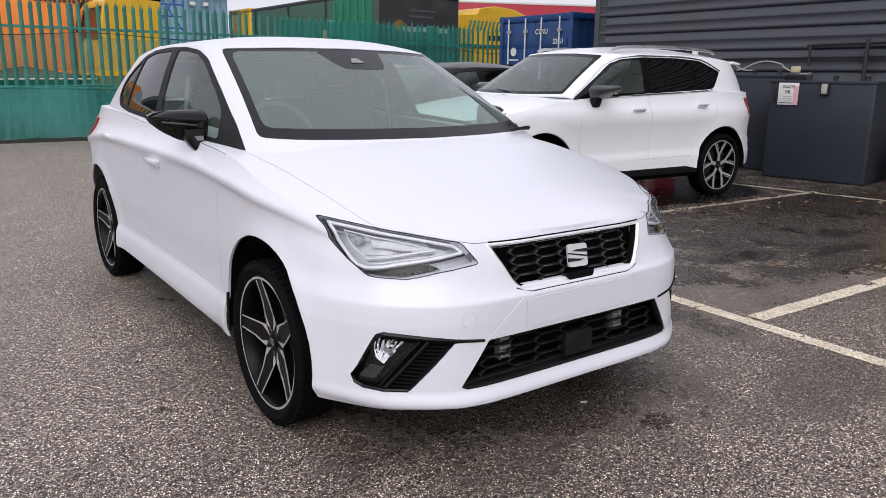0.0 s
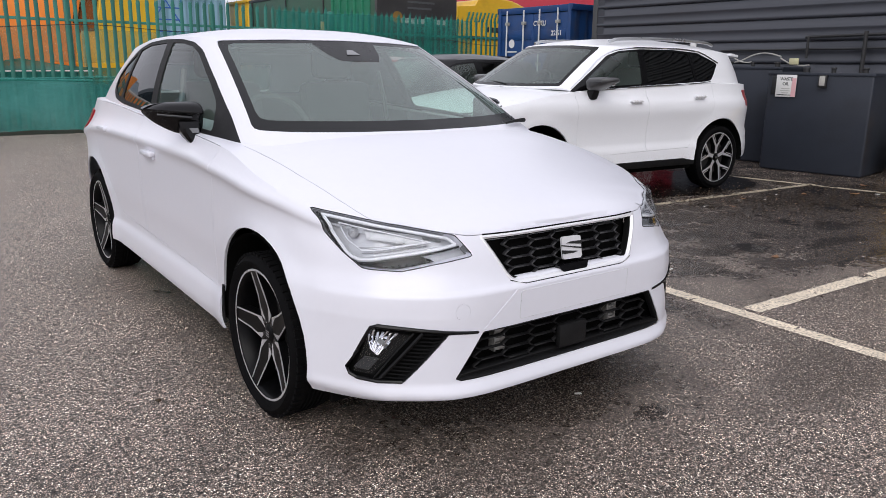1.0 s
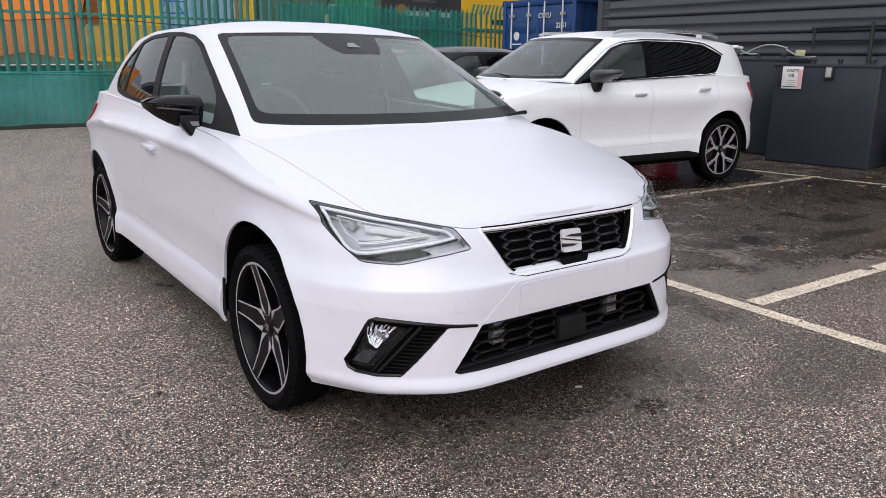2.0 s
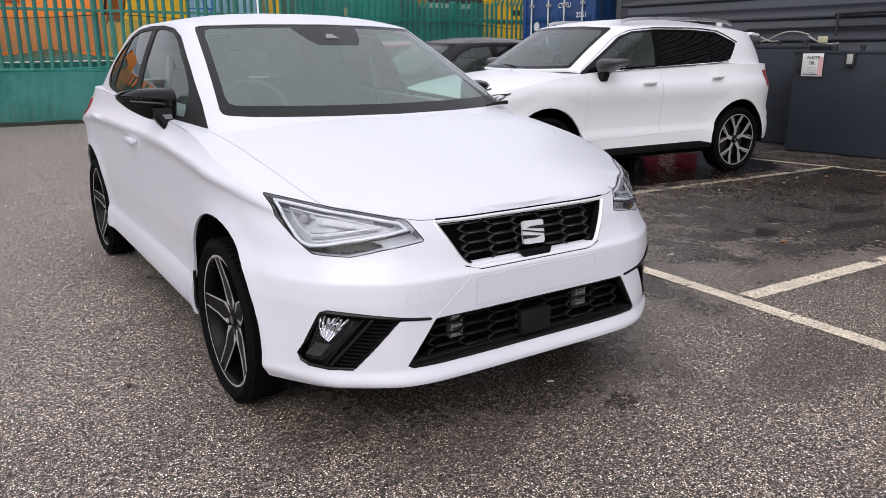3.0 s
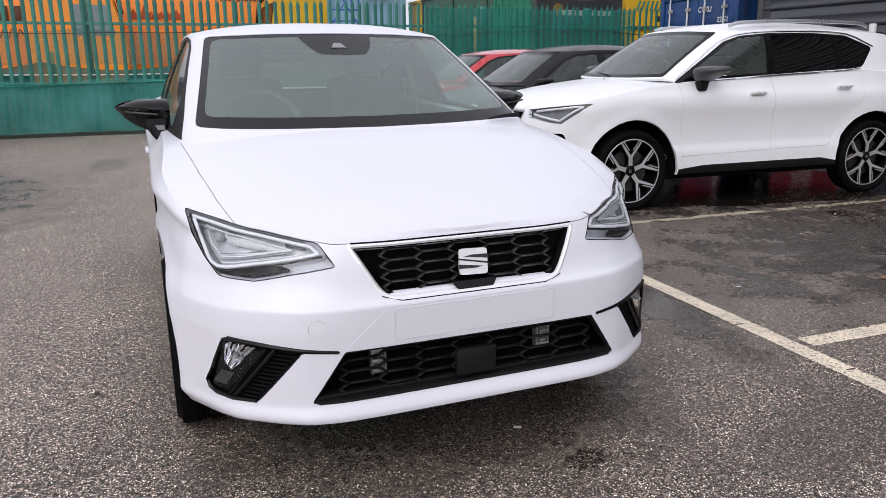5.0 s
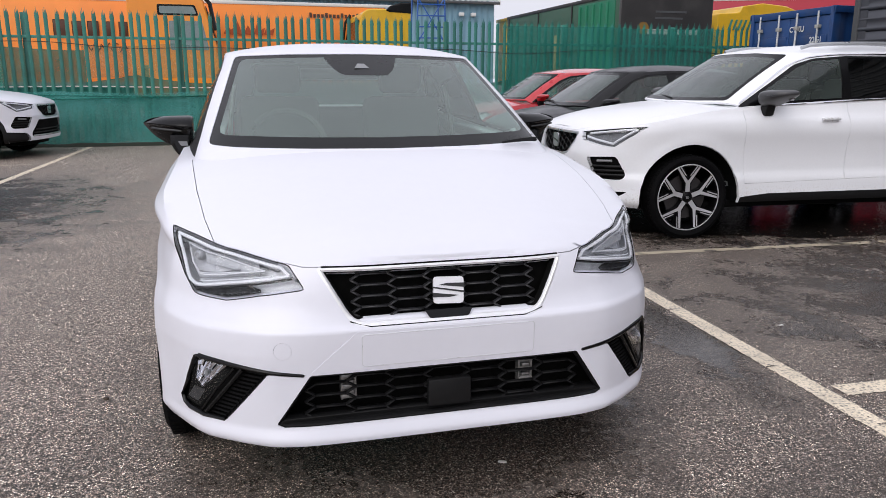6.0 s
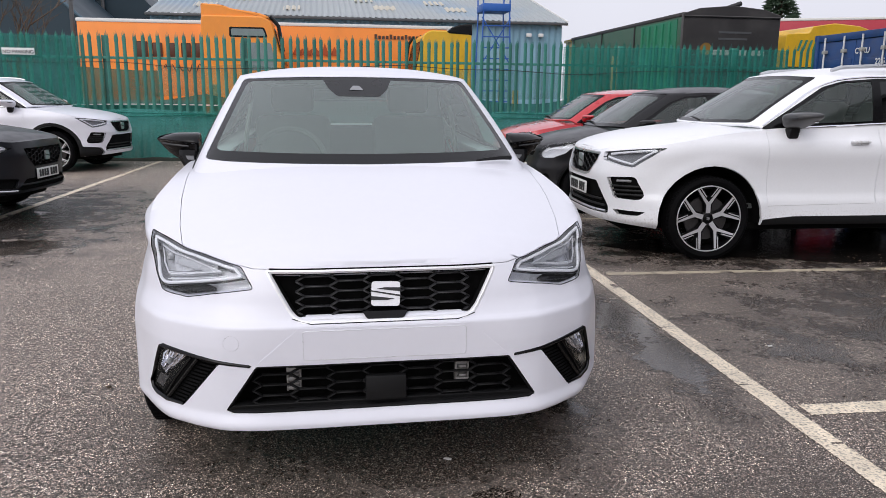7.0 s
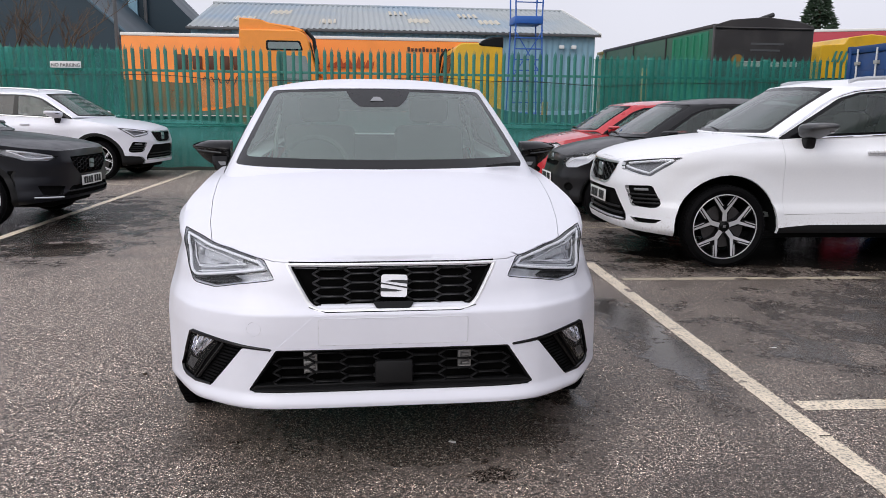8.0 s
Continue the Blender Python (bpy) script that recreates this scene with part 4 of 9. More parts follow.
    for s in (-1, 1):
        lip = tube([(s * 0.872, 0.772 + 0.383 * math.cos(radians(a)), 0.320 + 0.398 * math.sin(radians(a))) for a in range(14, -14, -4)], 0.0065, 6)
        join(lip, cuboid(s * 0.830 - 0.030, s * 0.830 + 0.030, 1.115, 1.15, 0.20, 0.235, 0.01))
        part("arch_lip", lip, PLASTIC, car, "black lip behind the front wheel")
    under = cuboid(-0.78, 0.78, 1.2, 2.95, 0.18, 0.21, 0.01)
    join(under, cuboid(-0.50, 0.50, 0.12, 0.4, 0.20, 0.28, 0.02))
    join(under, cuboid(-0.49, 0.49, 0.25, 3.9, 0.18, 0.52, 0.03))
    # unseen plates added ahead of the front wheels to keep light off the tyres
    for s in (-1, 1):
        join(under, cuboid(s * 0.64 - 0.15, s * 0.64 + 0.15, 0.375, 0.395, 0.165, 0.34, 0.008))
    part("underbody", under, LINER, car, "black underbody with added light-blocking plates ahead of the front wheels")
    for s in (-1, 1):
        for cy, cz in WHEELS:
            wheel(car, (s * (0.788 if cy < 2 else 0.776), cy - 0.022, cz), s, 0.313, 0.254, 0.205, "twin", ALLOY, "black and machined five-spoke alloy wheel")

    # cabin
    house = car_house(
        base=[(0, 0.855, 0.984), (0.36, 0.885, 0.984), (0.62, 0.95, 0.982), (0.725, 1.025, 0.978), (0.785, 1.16, 0.968), (0.815, 1.6, 1.0), (0.81, 2.3, 1.03), (0.80, 2.9, 1.055), (0.77, 3.4, 1.045), (0.70, 3.76, 1.015), (0.44, 3.93, 1.005), (0, 3.97, 1.005)],
        top=[(0, 1.70, 1.427), (0.28, 1.73, 1.426), (0.49, 1.80, 1.422), (0.594, 1.88, 1.418), (0.628, 2.0, 1.423), (0.636, 2.2, 1.434), (0.636, 2.6, 1.434), (0.622, 2.95, 1.412), (0.597, 3.27, 1.382), (0.53, 3.50, 1.355), (0.32, 3.60, 1.345), (0, 3.62, 1.345)],
        roof_z=[(1.70, 1.427), (1.82, 1.459), (2.0, 1.482), (2.3, 1.492), (2.6, 1.486), (3.0, 1.462), (3.4, 1.415), (3.62, 1.365)])
    screen_outer = rounded([(-0.712, 1.042), (-0.60, 1.036), (-0.3, 1.031), (0, 1.029), (0.3, 1.031), (0.60, 1.036), (0.712, 1.042), (0.590, 1.409), (0.3, 1.419), (0, 1.422), (-0.3, 1.419), (-0.590, 1.409)], 0.02, 2)
    screen = cut(house, screen_outer, (0, 2), lambda f: f.normal.y < -0.1)
    screen_y = front_of(screen)
    clear = cut(screen, rounded([(-0.672, 1.080), (-0.30, 1.073), (0, 1.071), (0.30, 1.073), (0.672, 1.080), (0.566, 1.396), (0, 1.410), (-0.566, 1.396)], 0.03, 2), (0, 2))
    patch = cut(clear, rounded([(-0.18, 1.412), (0.18, 1.412), (0.145, 1.355), (0.105, 1.322), (-0.105, 1.322), (-0.145, 1.355)], 0.012), (0, 2))
    sunk(patch, 0.002)
    win = rounded([(1.115, 0.972), (1.30, 1.082), (1.57, 1.222), (1.86, 1.363), (2.0, 1.403), (2.18, 1.420), (2.45, 1.424), (2.75, 1.411), (2.97, 1.383), (3.13, 1.312), (3.245, 1.225), (3.21, 1.14), (3.08, 1.092), (2.85, 1.070), (2.40, 1.050), (1.8, 1.022)], 0.04, 4)
    sides = both_sides(house, win, (1, 2), facing_side)
    for piece, s in sides:
        glass_f = cut(piece, rounded([(1.40, 1.020), (1.47, 1.135), (1.59, 1.205), (1.88, 1.346), (2.01, 1.386), (2.16, 1.402), (2.315, 1.406), (2.205, 1.064), (1.80, 1.043)], 0.03, 4), (1, 2))
        glass_r = cut(piece, rounded([(2.405, 1.406), (2.72, 1.396), (2.92, 1.370), (2.895, 1.105), (2.84, 1.092), (2.295, 1.066)], 0.015, 2), (1, 2))
        glass_q = cut(piece, rounded([(2.965, 1.356), (3.11, 1.298), (3.215, 1.220), (3.18, 1.155), (3.06, 1.113), (2.94, 1.103)], 0.012, 2), (1, 2))
        trim = part("window_trim", rim_walls(sunk(piece, 0.002), lambda v: v.normal * -0.012), PLASTIC, car, "black window surround")
        for nm, g, mt in (("front_side_window", glass_f, SIDE_GLASS), ("rear_side_window", glass_r, DARK_GLASS), ("quarter_window", glass_q, DARK_GLASS)):
            o = part(nm, sunk(g, 0.006), mt, car)
            o.visible_shadow = False
    rear_screen = cut(house, rounded([(-0.52, 1.11), (0.52, 1.11), (0.46, 1.31), (-0.46, 1.31)], 0.03, 2), (0, 2), lambda f: f.normal.y > 0.1)
    o = part("rear_window", sunk(rear_screen, 0.004), REAR_GLASS, car)
    o.visible_shadow = False
    rim_walls(house, lambda v: -v.normal * 0.02)
    part("roof", house, WHITE, car, "white roof and pillars")
    part("windscreen_border", sunk(screen, 0.003), FRIT, car, "black windscreen border")
    o = part("windscreen", sunk(clear, 0.003), SCREEN_GLASS, car, "greenish laminated windscreen reflecting the sky")
    o.visible_shadow = False
    # behind the windscreen
    part("sensor_patch", patch, FRIT, car, "black sensor patch at the top of the windscreen")
    cam_box = prism(rounded([(-0.17, 1.405), (0.17, 1.405), (0.14, 1.355), (0.10, 1.325), (-0.10, 1.325), (-0.14, 1.355)], 0.012), 0.02, lambda a, b, k: (a, 0.915 + (b - 1.0) * 1.973 + 0.035 + 0.5 * a * a + k, b))
    part("sensor_cover", cam_box, PLASTIC, car, "black sensor cover behind the windscreen")
    part("sensor_lens", prism([(-0.036, 1.352), (0.036, 1.352), (0.016, 1.374), (-0.016, 1.374)], 0.004, lambda a, b, k: (a - 0.01, screen_y(a, b) - 0.003 + k, b)), LAMP_GREY, car)
    dash = cuboid(-0.70, 0.70, 0.98, 1.55, 0.80, 0.985, 0.05)
    join(dash, cuboid(-0.56, -0.18, 1.35, 1.60, 0.92, 1.03, 0.04))
    part("dashboard", dash, CABIN, car, "grey dashboard")
    steering_wheel(car, (-0.36, 1.72, 0.98))
    for xx in (-0.36, 0.36):
        seat(car, (xx, 2.05, 0.58))
    for xx in (-1, 1):
        belt = tube([(xx * 0.60, 2.32, 1.27), (xx * 0.63, 2.30, 1.10), (xx * 0.655, 2.27, 0.85)], 0.014, 6)
        part("seat_belt", belt, CABLE_GREY, car, "pale grey seat belt on the door pillar")
    part("rear_bench", cuboid(-0.62, 0.62, 2.95, 3.15, 0.5, 1.12, 0.06), CABIN, car)
    part("roof_lining", cuboid(-0.50, 0.50, 2.0, 3.3, 1.375, 1.385, 0.004), CABIN_LIGHT, car)
    part("cabin_floor", cuboid(-0.76, 0.76, 1.2, 3.7, 0.40, 0.44), CABIN, car)
    # added shelf blocks light that leaks in below the rear window
    part("parcel_shelf", cuboid(-0.68, 0.68, 3.12, 3.88, 1.03, 1.06, 0.01), LINER, car, "dark shelf added to stop light leaking under the rear window")
    cowl = prism([(-0.70, 1.10), (-0.60, 1.00), (-0.3, 0.90), (0, 0.875), (0.3, 0.90), (0.60, 1.00), (0.70, 1.10), (0.70, 1.20), (-0.70, 1.20)], 0.006, lambda a, b, k: (a, b + 0.02, 0.992 + 0.012 * (b - 0.9) + k))
    part("scuttle", cowl, PLASTIC, car)
    wiper(car, (0.675, 1.052, 1.044), (0.50, 0.985, 1.038), 0.003)
    for s in (-1, 1):
        hatch_mirror(car, s)
    return car


NOSE = {}


def nose_y(x, z):
    """How far back the hatchback's front lies at (x, z)."""
    return NOSE["y"](x, z)


def shrunk(poly, by):
    """The outline drawn in by a width, edge by edge."""
    n, out = len(poly), []
    area = sum(a[0] * b[1] - b[0] * a[1] for a, b in zip(poly, poly[1:] + poly[:1]))
    sgn = 1 if area > 0 else -1
    for i in range(n):
        p, a, b = Vector(poly[i]), Vector(poly[i - 1]), Vector(poly[(i + 1) % n])
        d0, d1 = (p - a).normalized(), (b - p).normalized()
        n0, n1 = Vector((-d0.y, d0.x)) * sgn, Vector((-d1.y, d1.x)) * sgn
        m = (n0 + n1)
        m = m / max(m.length_squared / 2, 0.3)
        q = p + m * by
        out.append((q.x, q.y))
    return out


def frame_ring(parent, name, outer, inner, setback, material, label="", surface_y=None, depth=0.02):
    """A border between two outlines that follows the nose."""
    sy = surface_y or nose_y
    bm = bmesh.new()
    pairs = []
    for (o0, i0), (o1, i1) in zip(list(zip(outer, inner)), list(zip(outer, inner))[1:] + [(outer[0], inner[0])]):
        k = max(1, int(math.hypot(o1[0] - o0[0], o1[1] - o0[1]) / 0.03))
        for t in range(k):
            u = t / k
            pairs.append(((o0[0] + (o1[0] - o0[0]) * u, o0[1] + (o1[1] - o0[1]) * u), (i0[0] + (i1[0] - i0[0]) * u, i0[1] + (i1[1] - i0[1]) * u)))
    rows = []
    for (ox, oz), (ix, iz) in pairs:
        mx, mz = (ox + ix) / 2, (oz + iz) / 2
        yo = sy(ox, oz) + setback - 0.004
        yi = sy(ix, iz) + setback
        rows.append([bm.verts.new((ox, yo + depth, oz)), bm.verts.new((ox, yo, oz)), bm.verts.new((mx, (yo + yi) / 2 - 0.004, mz)), bm.verts.new((ix, yi, iz)), bm.verts.new((ix, yi + depth, iz))])
    for a, b in zip(rows, rows[1:] + rows[:1]):
        for i in range(4):
            bm.faces.new((a[i], a[i + 1], b[i + 1], b[i]))
    bmesh.ops.recalc_face_normals(bm, faces=bm.faces)
    return part(name, bm, material, parent, label, sharp=50)


def door_pull():
    b = cuboid(-0.012, 0.022, -0.085, 0.085, -0.012, 0.012, 0.009)
    join(b, cuboid(-0.02, 0.004, -0.075, 0.075, -0.026, 0.0, 0.004))
    return b


def border_loop(bm):
    """The open border of a piece as one run of points."""
    links = {}
    for e in bm.edges:
        if e.is_boundary:
            a, b = e.verts
            links.setdefault(a, []).append(b)
            links.setdefault(b, []).append(a)
    best, seen = [], set()
    for start in links:
        if start in seen:
            continue
        run, here = [start], start
        seen.add(start)
        while True:
            ahead = [w for w in links[here] if w not in seen]
            if not ahead:
                break
            here = ahead[0]
            seen.add(here)
            run.append(here)
        best = run if len(run) > len(best) else best
    out = []
    for v in best:
        if not out or (v.co - out[-1]).length > 0.006:
            out.append(v.co.copy())
    return out


def edge_only(bm):
    """Leaves only the turned walls of a piece."""
    walls = set()
    for f in bm.faces:
        if any(e.is_boundary for e in f.edges):
            walls.add(f)
    bmesh.ops.delete(bm, geom=[f for f in bm.faces if f not in walls], context="FACES")


def lamp_line(pts, radius):
    return tube(pts, radius, 6)


def headlamp_inside(lens, s):
    """The light guide's loop, two dark projector cells and the lower strip."""
    def at(x, z, deep):
        return Vector((s * x, nose_y(x, z) + deep, z))
    def path(keys, deep, k=8):
        out = []
        for (a, b), (c, d) in zip(keys, keys[1:]):
            out += [at(a + (c - a) * t / k, b + (d - b) * t / k, deep) for t in range(k)]
        return out + [at(*keys[-1], deep)]
    loop = [(0.463, 0.737), (0.484, 0.758), (0.56, 0.775), (0.64, 0.791), (0.785, 0.823), (0.771, 0.768), (0.758, 0.718), (0.750, 0.702), (0.736, 0.694), (0.715, 0.695), (0.602, 0.714), (0.463, 0.737)]
    part("light_guide", lamp_line(path(loop, 0.016), 0.0056), LAMP_WHITE, lens, "white light guide")
    outer = [(0.452, 0.730), (0.60, 0.705), (0.738, 0.682), (0.760, 0.704), (0.778, 0.768), (0.792, 0.826)]
    part("lamp_bezel", lamp_line(path(outer, 0.020), 0.0045), GLOSS_BLACK, lens, "black bezel outside the light guide")
    inner = [(0.53, 0.744), (0.63, 0.770), (0.752, 0.800), (0.742, 0.748), (0.722, 0.722), (0.53, 0.744)]
    part("reflector_rib", lamp_line(path(inner, 0.034, 4), 0.0028), LAMP_SILVER, lens)
    # the projector: a shallow barrel with a clear round eye, and a stepped reflector beside it
    c = at(0.726, 0.768, 0.040)
    barrel = lathe([(0.0005, -0.004), (0.010, -0.003), (0.014, 0.002), (0.016, 0.004), (0.017, 0.012), (0.017, 0.065)], 20)
    part("projector", barrel, LAMP_MID, lens, "pale projector barrel", m=Matrix.Translation(c) @ Matrix.Rotation(radians(90 + s * 42), 4, "Z"))
    shelf = bmesh.new()
    rows = [[shelf.verts.new(at(x, z + dz, 0.030 + deep)) for dz, deep in ((0.018, 0.016), (0.0, 0.004), (-0.016, 0.010))] for x, z in ((0.70, 0.768), (0.66, 0.764), (0.62, 0.757), (0.58, 0.750), (0.545, 0.744))]
    for r0, r1 in zip(rows, rows[1:]):
        for k in range(2):
            shelf.faces.new((r0[k], r1[k], r1[k + 1], r0[k + 1]))
    part("reflector_shelf", shelf, LAMP_MID, lens, sharp=20)
    for k in range(4):
        rib = path([(0.51 + 0.03 * k, 0.7335 + 0.0035 * k), (0.66, 0.711 + 0.0065 * k), (0.722, 0.703 + 0.008 * k)], 0.028 + 0.003 * k, 4)
        part("lamp_rib", lamp_line(rib, 0.0022), LAMP_GREY if k % 2 else LAMP_WHITE, lens)
    # the dark lower tray with its beaded strip
    tray = bmesh.new()
    rows = [[tray.verts.new(at(x, z0 + (z1 - z0) * t, 0.016 + 0.012 * t)) for t in (0, 0.5, 1)] for x, z0, z1 in ((0.545, 0.690, 0.695), (0.57, 0.685, 0.704), (0.60, 0.678, 0.701), (0.646, 0.669, 0.694), (0.70, 0.672, 0.686), (0.735, 0.676, 0.683))]
    for r0, r1 in zip(rows, rows[1:]):
        for k in range(2):
            tray.faces.new((r0[k], r1[k], r1[k + 1], r0[k + 1]))
    part("lower_tray", tray, GLOSS_BLACK, lens, "dark lower lamp tray")
    for k in range(8):
        part("strip_cell", cuboid(-0.005, 0.005, -0.003, 0.003, -0.0016, 0.0016, 0.001), LAMP_DARK, lens, m=Matrix.Translation(at(0.55 + 0.018 * k, 0.692 - 0.0022 * k, 0.012)))


def badge(parent, c, size):
    """A chrome badge: a rounded square crossed by slanting cuts."""
    h = size / 2
    tile = prism(rounded([(-h, -h * 0.92), (h * 0.92, -h), (h, h * 0.92), (-h * 0.92, h)], 0.012), 0.009, lambda a, b, k: (a, k + 0.002, b), 0.0)
    ob = part("badge", tile, BRIGHT, parent, "bright silver square badge", m=Matrix.Translation(c) @ Matrix.Rotation(radians(-13), 4, "X") @ Matrix.Diagonal((1, 1, 0.86, 1)))
    for q in ([(-0.62, 0.40), (1.01, 0.14), (1.01, 0.46), (-0.1, 0.50)], [(-1.01, 0.20), (1.01, -0.26), (1.01, -0.13), (-1.01, 0.31)], [(0.62, -0.40), (-1.01, -0.14), (-1.01, -0.46), (0.1, -0.50)]):
        part("badge_cut", prism([(a * h, b * h) for a, b in q], 0.004, lambda a, b, k: (a, k, b)), BADGE, ob)


def fog_corner(car, piece, s):
    """fog_lamp_corner: the gloss black recess, its upper blade, slats and the lamp."""
    floor = rim_walls(copied(piece), lambda v: Vector((0, 0.05, 0)))
    edge_only(floor)
    corner = part("fog_lamp_corner", floor, PLASTIC, car, "gloss black fog lamp corner with ribbed slats")
    back = copied(piece)
    for v in back.verts:
        v.co.y += 0.045
    part("recess_panel", back, LINER, corner)
    piece.free()

    def on(x, z, out=0.0):
        return Vector((s * x, nose_y(min(x, 0.80), z) + out, z))
    blade = tube([on(0.734 + (0.438 - 0.734) * t, 0.498 - 0.036 * t, 0.001) for t in [k / 16 for k in range(17)]], lambda t: 0.0085 - 0.004 * t, 8)
    part("blade", blade, GLOSS_BLACK, corner)
    outer = tube([on(x, z, 0.004) for x, z in ((0.730, 0.499), (0.745, 0.492), (0.751, 0.477), (0.772, 0.414), (0.795, 0.346), (0.790, 0.327), (0.774, 0.315), (0.731, 0.309), (0.668, 0.309))], 0.007, 8)
    part("recess_edge", outer, GLOSS_BLACK, corner)
    for k in range(13):
        t = k / 12
        z = 0.316 + 0.146 * t
        x1, x0 = 0.664 - 0.118 * t, 0.716 - 0.105 * t
        slat = tube([on(x1, z, 0.014), on((x0 + x1) / 2, z + 0.002, 0.017), on(x0, z + 0.003, 0.024)], 0.0032, 6)
        part("slat", slat, SLAT_BLACK, corner)
    for x_off, r in ((0.0, 0.008), (0.024, 0.0045)):
        divider = tube([on(0.724 + x_off * 0.6, 0.316, 0.012), on(0.668 + x_off, 0.393, 0.012), on(0.610 + x_off, 0.472, 0.012)], r, 8)
        part("divider", divider, GLOSS_BLACK, corner)
    # a fluted reflector: flutes fan down from the upper edge to a narrow foot
    quad = [(0.738, 0.476), (0.656, 0.465), (0.730, 0.398), (0.748, 0.420)]
    shine = bmesh.new()
    nu, nv = 14, 3
    vs = []
    for i in range(nu + 1):
        u = i / nu
        row = []
        for j in range(nv + 1):
            w = j / nv
            px = (quad[0][0] * (1 - u) + quad[1][0] * u) * (1 - w) + (quad[3][0] * (1 - u) + quad[2][0] * u) * w
            pz = (quad[0][1] * (1 - u) + quad[1][1] * u) * (1 - w) + (quad[3][1] * (1 - u) + quad[2][1] * u) * w
            deep = 0.002 + 0.0065 * (i % 2) + 0.034 * (1 - w) ** 0.9 + 0.002 * math.sin(math.pi * u) + 0.0035 * ((i * 2 + j) % 3)
            row.append(shine.verts.new(on(px, pz, deep)))
        vs.append(row)
    for i in range(nu):
        for j in range(nv):
            shine.faces.new((vs[i][j], vs[i + 1][j], vs[i + 1][j + 1], vs[i][j + 1]))
    bmesh.ops.recalc_face_normals(shine, faces=shine.faces)
    part("fog_reflector", shine, CHROME, corner, "bright fluted fog lamp reflector", sharp=1)
    part("lamp_foot", prism([(0.755, 0.388), (0.724, 0.384), (0.748, 0.342), (0.778, 0.346)], 0.004, lambda a, b, k: tuple(on(a, b, 0.014 + k))), LAMP_DARK, corner, "grey lower fog lamp cell")
    part("bulb", lathe([(0.0005, 0.012), (0.006, 0.010), (0.008, 0.0), (0.008, -0.012)], 12, "Z"), LAMP_GREY, corner, m=Matrix.Translation(on(0.715, 0.440, 0.016)) @ Matrix.Rotation(radians(90), 4, "X"))
    bm = bmesh.new()
    bm.faces.new([bm.verts.new(on(x, z, 0.006)) for x, z in ((0.745, 0.482), (0.70, 0.476), (0.646, 0.466), (0.715, 0.372), (0.745, 0.332), (0.782, 0.336))])
    o = part("fog_lens", bm, LENS_GLASS, corner)
    o.visible_shadow = False


hatchback = build_hatchback()

# ---- the other parked cars ----
def guide(keys, s, fy, deep, radius, k=6):
    pts = []
    for (a, b), (c, d) in zip(keys, keys[1:]):
        pts += [(a + (c - a) * t / k, b + (d - b) * t / k) for t in range(k)]
    pts.append(keys[-1])
    return tube([Vector((s * a, fy(a, b) + deep, b)) for a, b in pts], radius, 6)


